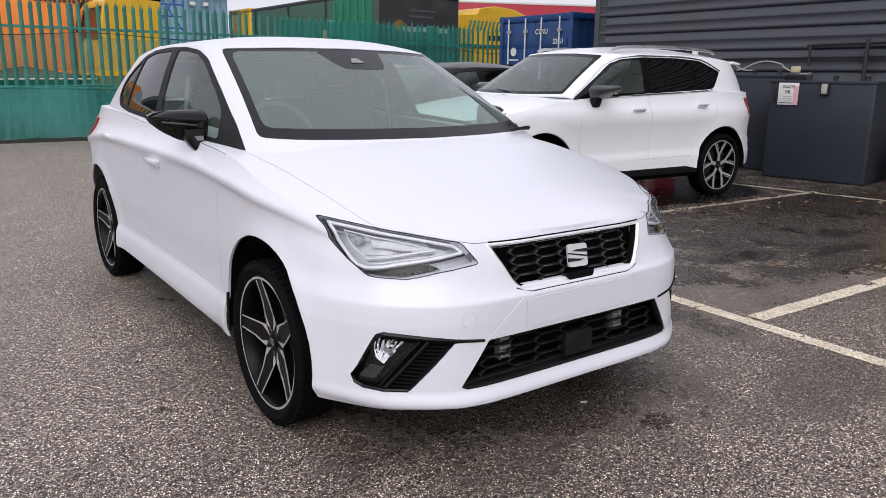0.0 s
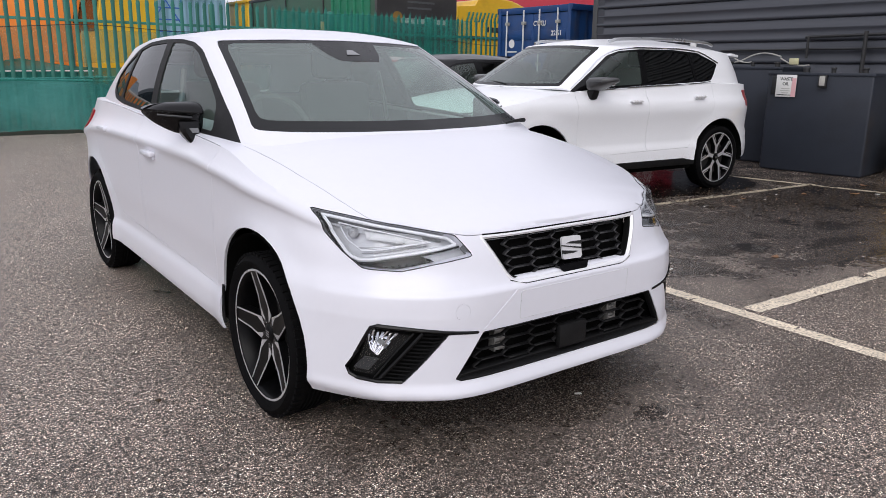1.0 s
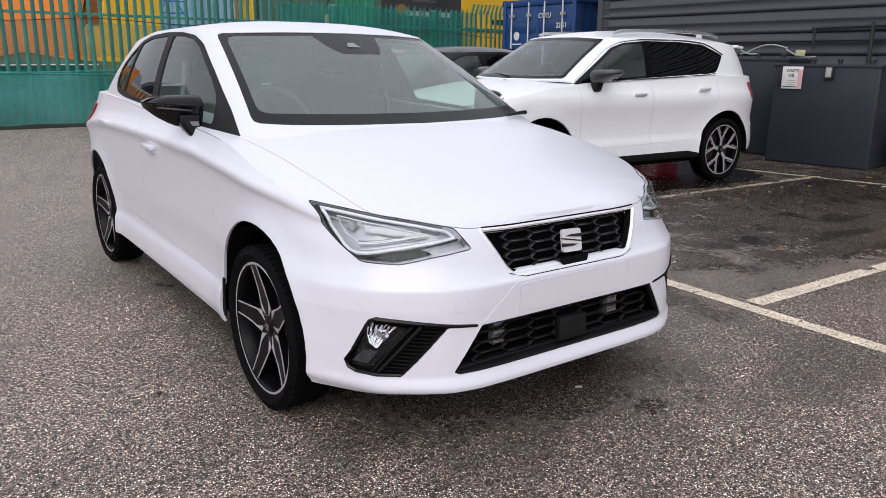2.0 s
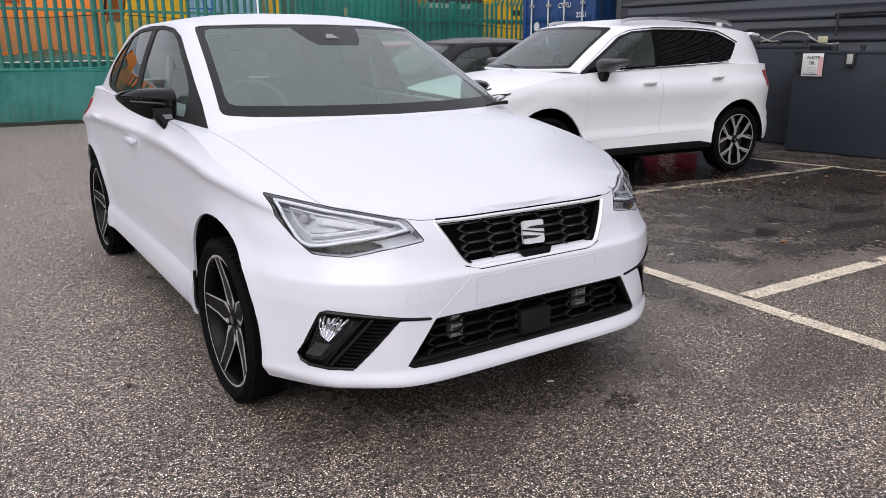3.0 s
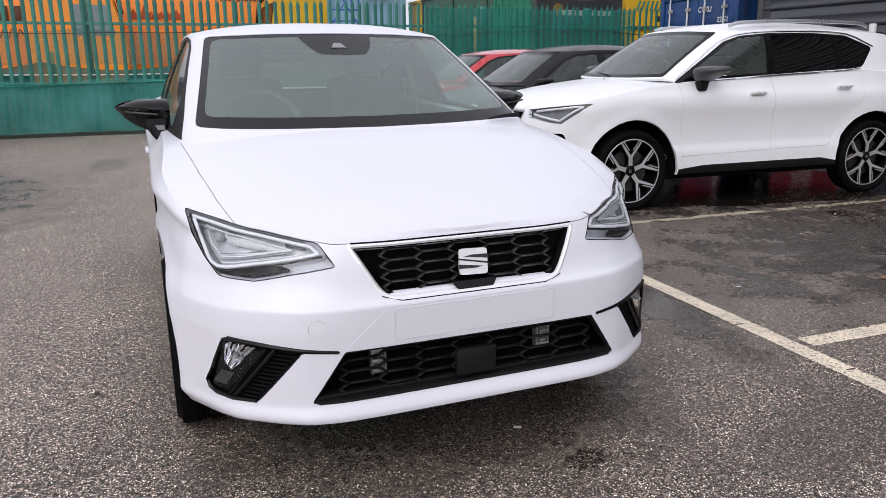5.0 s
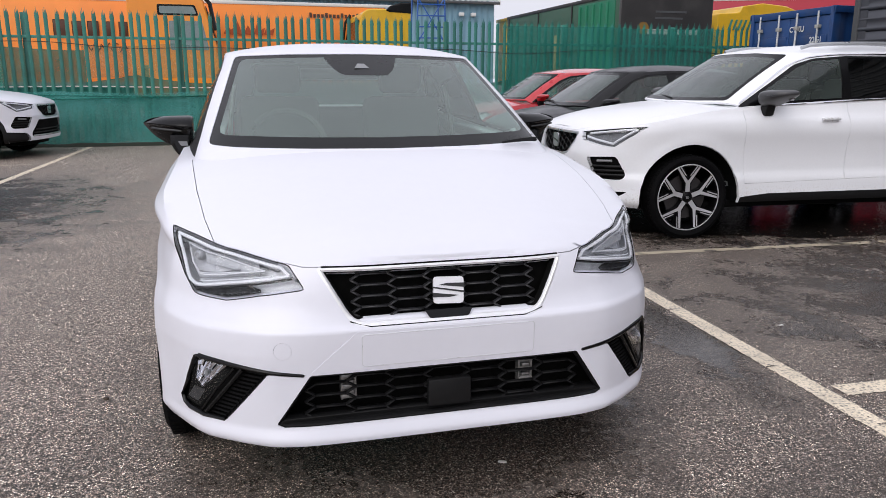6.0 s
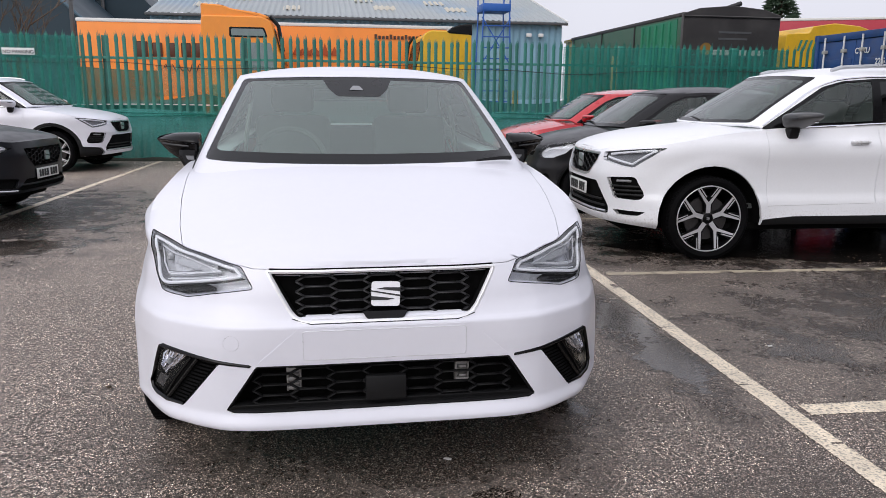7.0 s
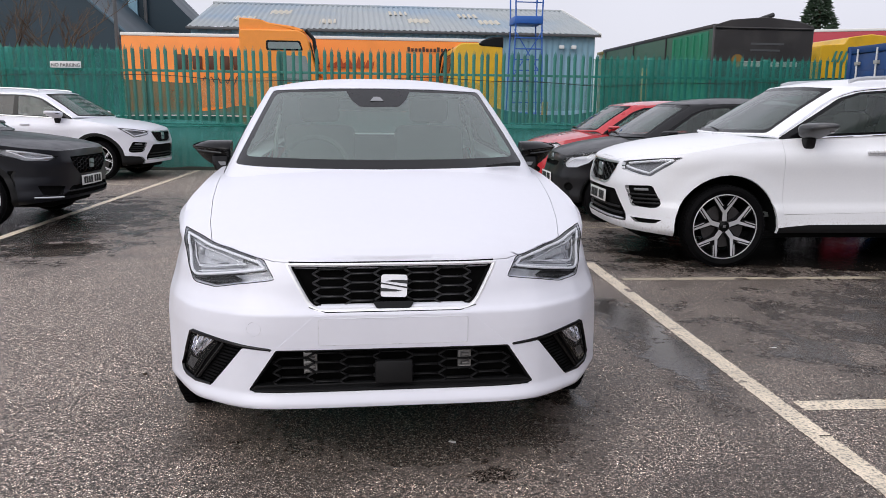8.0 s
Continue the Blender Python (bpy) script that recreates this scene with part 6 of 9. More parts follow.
CROSSOVER = dict(SUV)
CROSSOVER.update(
    name="crossover_car", spoiler=None, mirror_size=(0.22, 0.10, 0.15), length=4.45, axles=(0.87, 3.55), arch=0.395, wheel_z=0.342, cladding=True, rails=None, chrome_lines=None, half=0.92,
    top_z=[(0.08, 0.83), (0.16, 0.845), (0.3, 0.865), (0.6, 0.91), (1.0, 0.965), (1.4, 0.99), (2.2, 1.03), (3.3, 1.07), (3.9, 1.08), (4.45, 1.05)],
    bonnet_z=[(0.08, 0.835), (0.16, 0.88), (0.3, 0.92), (0.6, 0.965), (0.9, 1.0), (1.2, 1.03), (1.5, 1.05), (4.4, 1.1)],
    lamp=[(-0.575, 0.768), (-0.72, 0.81), (-0.905, 0.862), (-0.893, 0.80), (-0.82, 0.738), (-0.66, 0.728)],
    lamp_label="slim bright headlamp with a white light guide",
    guides=[[(0.62, 0.765), (0.74, 0.752), (0.80, 0.765), (0.875, 0.84)], [(0.63, 0.776), (0.76, 0.810), (0.875, 0.846)]], lamp_back=LAMP_WHITE,
    front=[("grille", rounded([(-0.44, 0.76), (0.44, 0.76), (0.40, 0.66), (0.28, 0.56), (-0.28, 0.56), (-0.40, 0.66)], 0.02, 2), LINER, "black mesh grille"),
           ("lower_intake", rounded([(-0.42, 0.44), (0.42, 0.44), (0.58, 0.33), (-0.58, 0.33)], 0.015, 2), LINER, "black lower intake"),
           ("side_scoop", rounded([(-0.52, 0.445), (-0.77, 0.47), (-0.74, 0.36), (-0.58, 0.35)], 0.015, 2), LINER, "black side scoop"),
           ("air_slot", rounded([(-0.845, 0.63), (-0.87, 0.63), (-0.885, 0.47), (-0.875, 0.45)], 0.006, 2), LINER, "narrow black air slot")],
    bars=[("grille_mesh", rounded([(-0.43, 0.752), (0.43, 0.752), (0.385, 0.66), (0.27, 0.57), (-0.27, 0.57), (-0.385, 0.66)], 0.02, 2), "mesh", GLOSS_BLACK),
          ("intake_bar", ((-0.50, 0.38), (0.50, 0.38)), 0.012, PLASTIC), ("splitter", ((0.56, 0.325), (0.80, 0.34)), -0.004, SATIN), ("chin_blade", ((-0.66, 0.292), (0.66, 0.292)), -0.010, GLOSS_BLACK)],
    plate=(0.0, 0.480, 0), badge=(0.0, 0.665, 0.05),
    tail=[(4.0, 1.0), (4.0, 0.86), (4.2, 0.85), (4.5, 0.86), (4.5, 1.0)],
    doors=[("front_door", [(1.30, 1.0), (1.345, 0.8), (1.355, 0.44), (2.315, 0.45), (2.325, 0.8), (2.30, 1.06), (1.30, 1.06)])], handles=((2.12, 0.90), (3.10, 0.93)),
    sill=None,
    house_base=[(0, 1.07, 1.02), (0.38, 1.10, 1.022), (0.64, 1.18, 1.025), (0.76, 1.26, 1.02), (0.825, 1.36, 0.99), (0.835, 1.8, 1.01), (0.83, 2.5, 1.04), (0.82, 3.2, 1.07), (0.775, 3.75, 1.07), (0.64, 4.15, 1.06), (0.38, 4.30, 1.05), (0, 4.33, 1.05)],
    house_top=[(0, 1.85, 1.42), (0.32, 1.87, 1.418), (0.50, 1.92, 1.412), (0.59, 2.0, 1.405), (0.635, 2.14, 1.405), (0.655, 2.4, 1.415), (0.655, 2.8, 1.415), (0.64, 3.25, 1.395), (0.61, 3.6, 1.36), (0.54, 3.85, 1.33), (0.34, 4.0, 1.32), (0, 4.03, 1.32)],
    roof_z=[(1.85, 1.42), (2.0, 1.45), (2.3, 1.485), (2.6, 1.5), (3.0, 1.49), (3.5, 1.44), (4.03, 1.34)],
    screen=[(-0.735, 1.04), (-0.4, 1.03), (0, 1.028), (0.4, 1.03), (0.735, 1.04), (0.59, 1.395), (0.3, 1.41), (0, 1.413), (-0.3, 1.41), (-0.59, 1.395)],
    win=[(1.33, 0.99), (1.55, 1.11), (1.95, 1.31), (2.15, 1.365), (2.4, 1.388), (2.85, 1.388), (3.2, 1.352), (3.5, 1.24), (3.4, 1.10), (3.26, 1.088), (2.3, 1.045), (1.7, 1.02)],
    panes=[("front_side_window", [(1.55, 1.03), (1.60, 1.11), (1.97, 1.30), (2.15, 1.347), (2.33, 1.366), (2.27, 1.062), (1.7, 1.04)], SIDE_GLASS), ("rear_side_window", [(2.40, 1.369), (2.85, 1.369), (3.07, 1.350), (3.10, 1.10), (2.36, 1.066)], DARK_GLASS)],
    rear_screen=[(-0.56, 1.09), (0.56, 1.09), (0.5, 1.28), (-0.5, 1.28)],
    dash=(1.15, 1.75, 1.0), wiper=((-0.60, 1.25, 1.04), (0.05, 1.12, 1.035)), mirror=(0.985, 1.56, 1.08), mirror_paint=CHARCOAL, mirror_label="charcoal door mirror")

SMALL = dict(SUV)
SMALL.update(
    name="small_hatchback_car", spoiler=None, mirror_size=(0.22, 0.10, 0.15), length=3.55, axles=(0.58, 3.0), wheel_z=0.285, arch=0.335, rim=0.19, half=0.82, rails=None, chrome_lines=None, sill=None, flare=0.01,
    waist=[(0, 0), (0.28, 0.012), (0.46, 0.05), (0.60, 0.12), (0.70, 0.22), (0.77, 0.36), (0.805, 0.55), (0.815, 0.8), (0.815, 1.3), (0.815, 2.2), (0.815, 2.8), (0.80, 3.1), (0.75, 3.35), (0.62, 3.49), (0.36, 3.54), (0, 3.55)],
    base_z=[(0, 0.24), (0.4, 0.21), (1.0, 0.20), (2.8, 0.20), (3.55, 0.3)],
    front_in=[(0.2, 0.05), (0.3, 0.0), (0.5, 0.0), (0.6, 0.03), (0.72, 0.06), (0.8, 0.10), (0.9, 0.16)],
    side_in=[(0.2, 0.05), (0.26, 0.01), (0.4, 0.03), (0.6, 0.02), (0.76, 0.0), (0.86, 0.04), (0.95, 0.065), (1.05, 0.09)],
    rear_in=[(0.25, 0.05), (0.45, 0.0), (0.8, 0.03), (1.1, 0.08)],
    top_z=[(0.06, 0.775), (0.2, 0.80), (0.4, 0.835), (0.7, 0.89), (1.0, 0.935), (1.6, 0.96), (3.0, 1.02), (3.55, 1.02)],
    bonnet_z=[(0.06, 0.78), (0.2, 0.85), (0.4, 0.91), (0.7, 0.965), (0.95, 1.0), (1.2, 1.02), (3.5, 1.06)],
    cap_to=[(0, 1.0), (0.98, 1.0), (1.0, 0.2), (3.1, 0.2), (3.15, 1.0), (3.55, 1.0)],
    lamp=[(-0.43, 0.70), (-0.50, 0.765), (-0.62, 0.815), (-0.74, 0.835), (-0.785, 0.79), (-0.745, 0.70), (-0.66, 0.645), (-0.52, 0.635), (-0.45, 0.655)],
    lamp_label="rounded bright halogen headlamp", guides=[[(0.53, 0.70), (0.62, 0.745), (0.72, 0.755)]], lamp_back=LAMP_WHITE,
    front=[("grille", rounded([(-0.34, 0.70), (0.34, 0.70), (0.30, 0.64), (-0.30, 0.64)], 0.02, 2), LINER, "narrow black grille"), ("lower_intake", rounded([(-0.40, 0.42), (0.40, 0.42), (0.46, 0.30), (-0.46, 0.30)], 0.02, 2), LINER, "black lower intake"), ("fog_lamp_recess", circle(-0.60, 0.41, 0.05, 16), LINER, "round fog lamp recess")],
    bars=[("intake_bar", ((-0.40, 0.36), (0.40, 0.36)), 0.012, PLASTIC)],
    plate=(0.0, 0.50, 0), badge=(0.0, 0.735, 0.045),
    tail=[(3.25, 1.0), (3.25, 0.75), (3.6, 0.75), (3.6, 1.0)],
    doors=[("front_door", [(1.02, 0.95), (1.06, 0.8), (1.06, 0.32), (2.1, 0.32), (2.15, 0.6), (2.15, 1.0), (1.02, 1.0)])], handles=((1.98, 0.85), (2.9, 0.88)),
    hood=[(0, 0.05), (0.30, 0.06), (0.45, 0.12), (0.57, 0.25), (0.64, 0.45), (0.665, 0.7), (0.67, 0.96), (0, 0.96)],
    house_base=[(0, 0.86, 0.995), (0.34, 0.89, 1.0), (0.57, 0.96, 1.005), (0.68, 1.03, 1.0), (0.745, 1.12, 0.955), (0.755, 1.5, 0.97), (0.755, 2.1, 0.99), (0.745, 2.7, 1.01), (0.70, 3.1, 1.02), (0.6, 3.35, 1.01), (0.36, 3.44, 1.0), (0, 3.46, 1.0)],
    house_top=[(0, 1.50, 1.405), (0.28, 1.52, 1.404), (0.46, 1.57, 1.40), (0.54, 1.65, 1.39), (0.585, 1.8, 1.392), (0.605, 2.05, 1.405), (0.605, 2.4, 1.405), (0.59, 2.7, 1.395), (0.57, 2.95, 1.38), (0.5, 3.12, 1.37), (0.3, 3.2, 1.365), (0, 3.22, 1.365)],
    roof_z=[(1.50, 1.405), (1.65, 1.435), (1.9, 1.465), (2.3, 1.48), (2.7, 1.465), (3.22, 1.39)],
    screen=[(-0.66, 1.012), (-0.35, 1.008), (0, 1.006), (0.35, 1.008), (0.66, 1.012), (0.535, 1.382), (0.28, 1.394), (0, 1.397), (-0.28, 1.394), (-0.535, 1.382)],
    win=[(1.10, 0.958), (1.30, 1.10), (1.60, 1.29), (1.78, 1.355), (2.05, 1.378), (2.5, 1.375), (2.85, 1.345), (2.95, 1.2), (2.85, 1.04), (2.2, 1.005), (1.5, 0.98)],
    panes=[("front_side_window", [(1.32, 1.0), (1.36, 1.10), (1.63, 1.28), (1.79, 1.338), (2.05, 1.36), (2.10, 1.02), (1.5, 0.998)], SIDE_GLASS), ("rear_side_window", [(2.16, 1.36), (2.5, 1.357), (2.8, 1.33), (2.9, 1.2), (2.82, 1.055), (2.2, 1.025)], DARK_GLASS)],
    rear_screen=[(-0.52, 1.04), (0.52, 1.04), (0.46, 1.33), (-0.46, 1.33)],
    dash=(0.95, 1.45, 0.97), wiper=((-0.55, 0.99, 1.02), (0.10, 0.89, 1.015)), mirror=(0.87, 1.25, 1.04), mirror_paint=BLACK_PAINT, mirror_label="black door mirror")
SMALL_RED = dict(SMALL)
SMALL_RED.update(mirror_paint=RED_PAINT, mirror_label="red door mirror")

suv = build_car(pose(2.16, 4.269, 0, 0, 0, -93.4), "white family SUV with roof rails and road-dirty sills", WHITE_DIRTY, SUV)
suv_far = build_car(pose(-3.73, 12.15, 0, 0, 0, 82), "white SUV with black wheel arches beside a green fence", WHITE, SUV_PLAIN)
crossover = build_car(pose(-3.19, 6.55, 0, 0, 0, 85), "charcoal crossover with slim bright headlamps, parked over a line", CHARCOAL, CROSSOVER)
small_black = build_car(pose(2.30, 6.72, 0, 0, 0, -92.5), "black three-door city car with rounded headlamps", BLACK_PAINT, SMALL)
small_red = build_car(pose(2.55, 9.35, 0, 0, 0, -92), "red city car parked behind a black one", RED_PAINT, SMALL_RED)

# ---- ground ----
def asphalt():
    m = bpy.data.materials.new("wet_asphalt")
    m.use_nodes = True
    n, l = m.node_tree.nodes, m.node_tree.links
    p = n["Principled BSDF"]
    c = n.new("ShaderNodeTexCoord")

    def noise_of(scale, detail=4):
        t = n.new("ShaderNodeTexNoise")
        t.inputs["Scale"].default_value, t.inputs["Detail"].default_value = scale, detail
        l.new(c.outputs["Object"], t.inputs["Vector"])
        return t.outputs["Fac"]

    def span(value, a, b, lo, hi):
        r = n.new("ShaderNodeMapRange")
        for k, v in zip(("From Min", "From Max", "To Min", "To Max"), (a, b, lo, hi)):
            r.inputs[k].default_value = v
        l.new(value, r.inputs["Value"])
        return r.outputs[0]

    def blend(fac, a, b, mode="MIX"):
        x = n.new("ShaderNodeMix")
        x.data_type, x.blend_type = "RGBA", mode
        for s, v in ((0, fac), (6, a), (7, b)):
            if isinstance(v, (tuple, float)):
                x.inputs[s].default_value = v
            else:
                l.new(v, x.inputs[s])
        return x.outputs[2]

    def math_of(op, a, b):
        k = n.new("ShaderNodeMath")
        k.operation = op
        for i, v in enumerate((a, b)):
            if isinstance(v, float):
                k.inputs[i].default_value = v
            else:
                l.new(v, k.inputs[i])
        return k.outputs[0]

    stones = n.new("ShaderNodeTexVoronoi")
    stones.inputs["Scale"].default_value = 185
    l.new(c.outputs["Object"], stones.inputs["Vector"])
    stone_pick = n.new("ShaderNodeSeparateColor")
    l.new(stones.outputs["Color"], stone_pick.inputs[0])
    fine = n.new("ShaderNodeTexVoronoi")
    fine.inputs["Scale"].default_value = 330
    l.new(c.outputs["Object"], fine.inputs["Vector"])
    fine_pick = n.new("ShaderNodeSeparateColor")
    l.new(fine.outputs["Color"], fine_pick.inputs[0])
    # a binder, grey stones in it, and a few pale ones
    grey = blend(span(stone_pick.outputs[0], 0.10, 1.0, 0.0, 1.0), (0.030, 0.0235, 0.0195, 1), (0.430, 0.335, 0.278, 1))
    pale = blend(span(stone_pick.outputs[1], 0.87, 0.89, 0.0, 1.0), grey, (0.86, 0.76, 0.65, 1))
    grit = blend(span(fine_pick.outputs[2], 0.90, 0.93, 0.0, 0.7), pale, (0.38, 0.36, 0.33, 1))
    mult = n.new("ShaderNodeMix")
    mult.data_type, mult.blend_type = "RGBA", "MULTIPLY"
    mult.inputs[0].default_value = 1.0
    l.new(grit, mult.inputs[6])
    # dark binder shows between the stones, and tyres and spills have left faint stains
    l.new(math_of("MULTIPLY", span(stones.outputs["Distance"], 0.22, 0.62, 1.24, 0.16), math_of("MULTIPLY", span(noise_of(1.6, 9), 0.3, 0.7, 0.88, 1.12), span(noise_of(58.0, 4), 0.32, 0.68, 0.36, 1.64))), mult.inputs[7])
    # water film: a mottled damp film, ragged soaked stretches, and shade painted under cars
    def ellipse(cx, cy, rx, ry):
        """How far a place lies from the middle of an ellipse, in its radii."""
        far, size = n.new("ShaderNodeVectorMath"), n.new("ShaderNodeVectorMath")
        far.operation, size.operation = "MULTIPLY_ADD", "LENGTH"
        l.new(c.outputs["Object"], far.inputs[0])
        far.inputs[1].default_value, far.inputs[2].default_value = (1 / rx, 1 / ry, 0), (-cx / rx, -cy / ry, 0)
        l.new(far.outputs[0], size.inputs[0])
        return size.outputs["Value"]

    sep = n.new("ShaderNodeSeparateXYZ")
    l.new(c.outputs["Object"], sep.inputs[0])
    east = span(sep.outputs[0], -1.2, 6.0, -0.20, 0.24)
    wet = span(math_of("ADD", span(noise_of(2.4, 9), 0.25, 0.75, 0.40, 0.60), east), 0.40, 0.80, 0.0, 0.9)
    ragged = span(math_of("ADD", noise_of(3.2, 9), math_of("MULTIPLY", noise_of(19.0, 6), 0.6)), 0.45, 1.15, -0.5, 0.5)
    # ellipses under the hatchback, its bumper and the SUV also paint contact shade
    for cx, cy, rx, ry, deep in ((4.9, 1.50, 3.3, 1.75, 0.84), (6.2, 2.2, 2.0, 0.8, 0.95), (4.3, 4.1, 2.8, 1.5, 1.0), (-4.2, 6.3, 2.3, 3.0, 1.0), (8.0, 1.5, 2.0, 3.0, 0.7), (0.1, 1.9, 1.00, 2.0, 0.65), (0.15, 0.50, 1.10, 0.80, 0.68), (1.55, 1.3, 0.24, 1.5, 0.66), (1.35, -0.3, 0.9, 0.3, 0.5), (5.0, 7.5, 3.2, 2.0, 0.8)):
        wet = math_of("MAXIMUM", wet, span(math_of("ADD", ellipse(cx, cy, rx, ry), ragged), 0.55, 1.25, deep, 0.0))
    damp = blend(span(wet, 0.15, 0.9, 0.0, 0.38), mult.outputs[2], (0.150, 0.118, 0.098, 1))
    # shallow pools lie in the soaked stretches, and a few stand alone
    pool = math_of("MULTIPLY", span(noise_of(2.6, 9), 0.57, 0.64, 0.0, 1.0), span(wet, 0.45, 0.8, 0.0, 1.0))
    torn = span(math_of("ADD", noise_of(5.0, 8), math_of("MULTIPLY", noise_of(26.0, 4), 0.4)), 0.45, 0.95, -0.55, 0.55)
    for cx, cy, rx, ry, deep in ((1.60, 1.88, 0.25, 0.62, 1.0), (1.57, 1.10, 0.20, 0.50, 1.0), (2.38, 1.18, 0.26, 0.34, 0.8), (0.33, -0.09, 0.13, 0.085, 0.9), (-1.4, 8.9, 0.30, 0.9, 0.5), (3.25, 1.74, 0.34, 0.16, 0.7), (3.15, 1.30, 0.42, 0.13, 0.7), (4.65, 1.32, 0.30, 0.16, 0.8), (4.0, 1.0, 0.5, 0.12, 0.6), (-2.9, 4.6, 0.7, 0.5, 0.9)):
        size = ellipse(cx, cy, rx, ry)
        pool = math_of("MAXIMUM", pool, span(math_of("ADD", size, torn), 0.62, 0.92, deep, 0.0))
    wet_and_shade = n.new("ShaderNodeMix")
    wet_and_shade.data_type, wet_and_shade.blend_type = "RGBA", "MULTIPLY"
    wet_and_shade.inputs[0].default_value = 1.0
    l.new(damp, wet_and_shade.inputs[6])
    l.new(math_of("MULTIPLY", span(wet, 0.0, 1.0, 1.98, 0.19), span(pool, 0.0, 1.0, 1.0, 0.42)), wet_and_shade.inputs[7])
    l.new(wet_and_shade.outputs[2], p.inputs["Base Color"])
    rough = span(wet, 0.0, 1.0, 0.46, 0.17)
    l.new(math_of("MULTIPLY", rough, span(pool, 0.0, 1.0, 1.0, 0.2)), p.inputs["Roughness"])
    p.inputs["Specular IOR Level"].default_value = 0.5
    b = n.new("ShaderNodeBump")
    b.inputs["Distance"].default_value = 0.006
    l.new(math_of("MULTIPLY", span(wet, 0, 1, 0.85, 0.55), span(pool, 0.0, 1.0, 1.0, 0.08)), b.inputs["Strength"])
    h = n.new("ShaderNodeMath")
    h.operation = "ADD"
    l.new(stones.outputs["Distance"], h.inputs[0])
    l.new(noise_of(160, 2), h.inputs[1])
    l.new(h.outputs[0], b.inputs["Height"])
    l.new(b.outputs[0], p.inputs["Normal"])
    return m


def site_ground():
    bm = bmesh.new()
    xs = [-220, -60, -20, -12, -8, -4, -2, 0, 2, 4, 6, 8, 12, 20, 60, 220]
    ys = [-220, -60, -20, -8, -4, -2, 0, 2, 4, 6, 8, 10, 14, 20, 60, 220]
    vs = [[bm.verts.new((x, y, 0.0)) for y in ys] for x in xs]
    for i in range(len(xs) - 1):
        for j in range(len(ys) - 1):
            bm.faces.new((vs[i][j], vs[i + 1][j], vs[i + 1][j + 1], vs[i][j + 1]))
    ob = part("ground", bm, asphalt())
    tagged(ob, "wet speckled grey asphalt with puddles, stains and shade painted under cars", "ground", kind="structure")


LINE_PAINT = surface("worn_line_paint", (0.84, 0.73, 0.57), 0.5, vary=0.28, scale=7, fine=160, bump=1.0, bump_scale=170, dirt=(0.10, 0.085, 0.07), dirt_amount=0.95, dirt_scale=75)
SCUFFED_PAINT = surface("scuffed_line_paint", (0.50, 0.43, 0.32), 0.5, vary=0.35, scale=5, fine=60, bump=0.6, bump_scale=140, dirt=(0.022, 0.019, 0.016), dirt_amount=1.0, dirt_scale=5)


def marking(a, b, width, seed, paint=LINE_PAINT):
    """A painted bay line with frayed edges and short bare gaps, 2 mm proud."""
    rnd = random.Random(seed)
    a, b = Vector(a), Vector(b)
    d = b - a
    n = max(4, int(d.length / 0.014))
    side = Vector((-d.y, d.x)).normalized() * width / 2
    bm = bmesh.new()
    rows = []
    for i in range(n + 1):
        p = a + d * i / n
        wide = 0.98 + 0.05 * noise.noise((i * 0.05, seed, 0))
        j0, j1 = wide + rnd.uniform(-0.07, 0.05), wide + rnd.uniform(-0.07, 0.05)
        q, r = p + side * j0, p - side * j1
        rows.append((bm.verts.new((q.x, q.y, 0.003)), bm.verts.new((p.x, p.y, 0.004)), bm.verts.new((r.x, r.y, 0.003))))
    for i in range(n):
        for k in range(2):
            if noise.noise((i * 0.06, seed * 3.1, k)) < 0.46 and rnd.random() > 0.006:
                bm.faces.new((rows[i][k], rows[i][k + 1], rows[i + 1][k + 1], rows[i + 1][k]))
    bmesh.ops.recalc_face_normals(bm, faces=bm.faces)
    for f in bm.faces:
        if f.normal.z < 0:
            f.normal_flip()
    ob = part("bay_line", bm, paint)
    tagged(ob, "worn cream painted parking bay line", "road marking", "bay lines", "structure")


site_ground()
marking((1.665, -2.2), (1.88, 3.6), 0.105, 1)
marking((1.85, 0.40), (7.2, 0.22), 0.11, 2)
marking((1.95, 2.95), (6.9, 2.70), 0.085, 3, SCUFFED_PAINT)
marking((2.0, 5.56), (6.9, 5.32), 0.085, 4, SCUFFED_PAINT)
marking((2.1, 8.15), (6.9, 7.9), 0.085, 5)
marking((6.62, 3.75), (7.25, 0.2), 0.10, 6, SCUFFED_PAINT)
marking((-3.72, 4.2), (-3.42, 13.6), 0.10, 7)
marking((-3.72, 10.55), (-8.2, 10.75), 0.09, 8)
marking((-3.80, 8.05), (-8.2, 8.2), 0.09, 9)

# ---- fence ----
GREEN_STEEL = surface("green_coated_steel", (0.038, 0.200, 0.160), 0.42, vary=0.12, scale=3, random=0.22, dirt=(0.03, 0.05, 0.04), dirt_amount=0.4, dirt_scale=2.5)


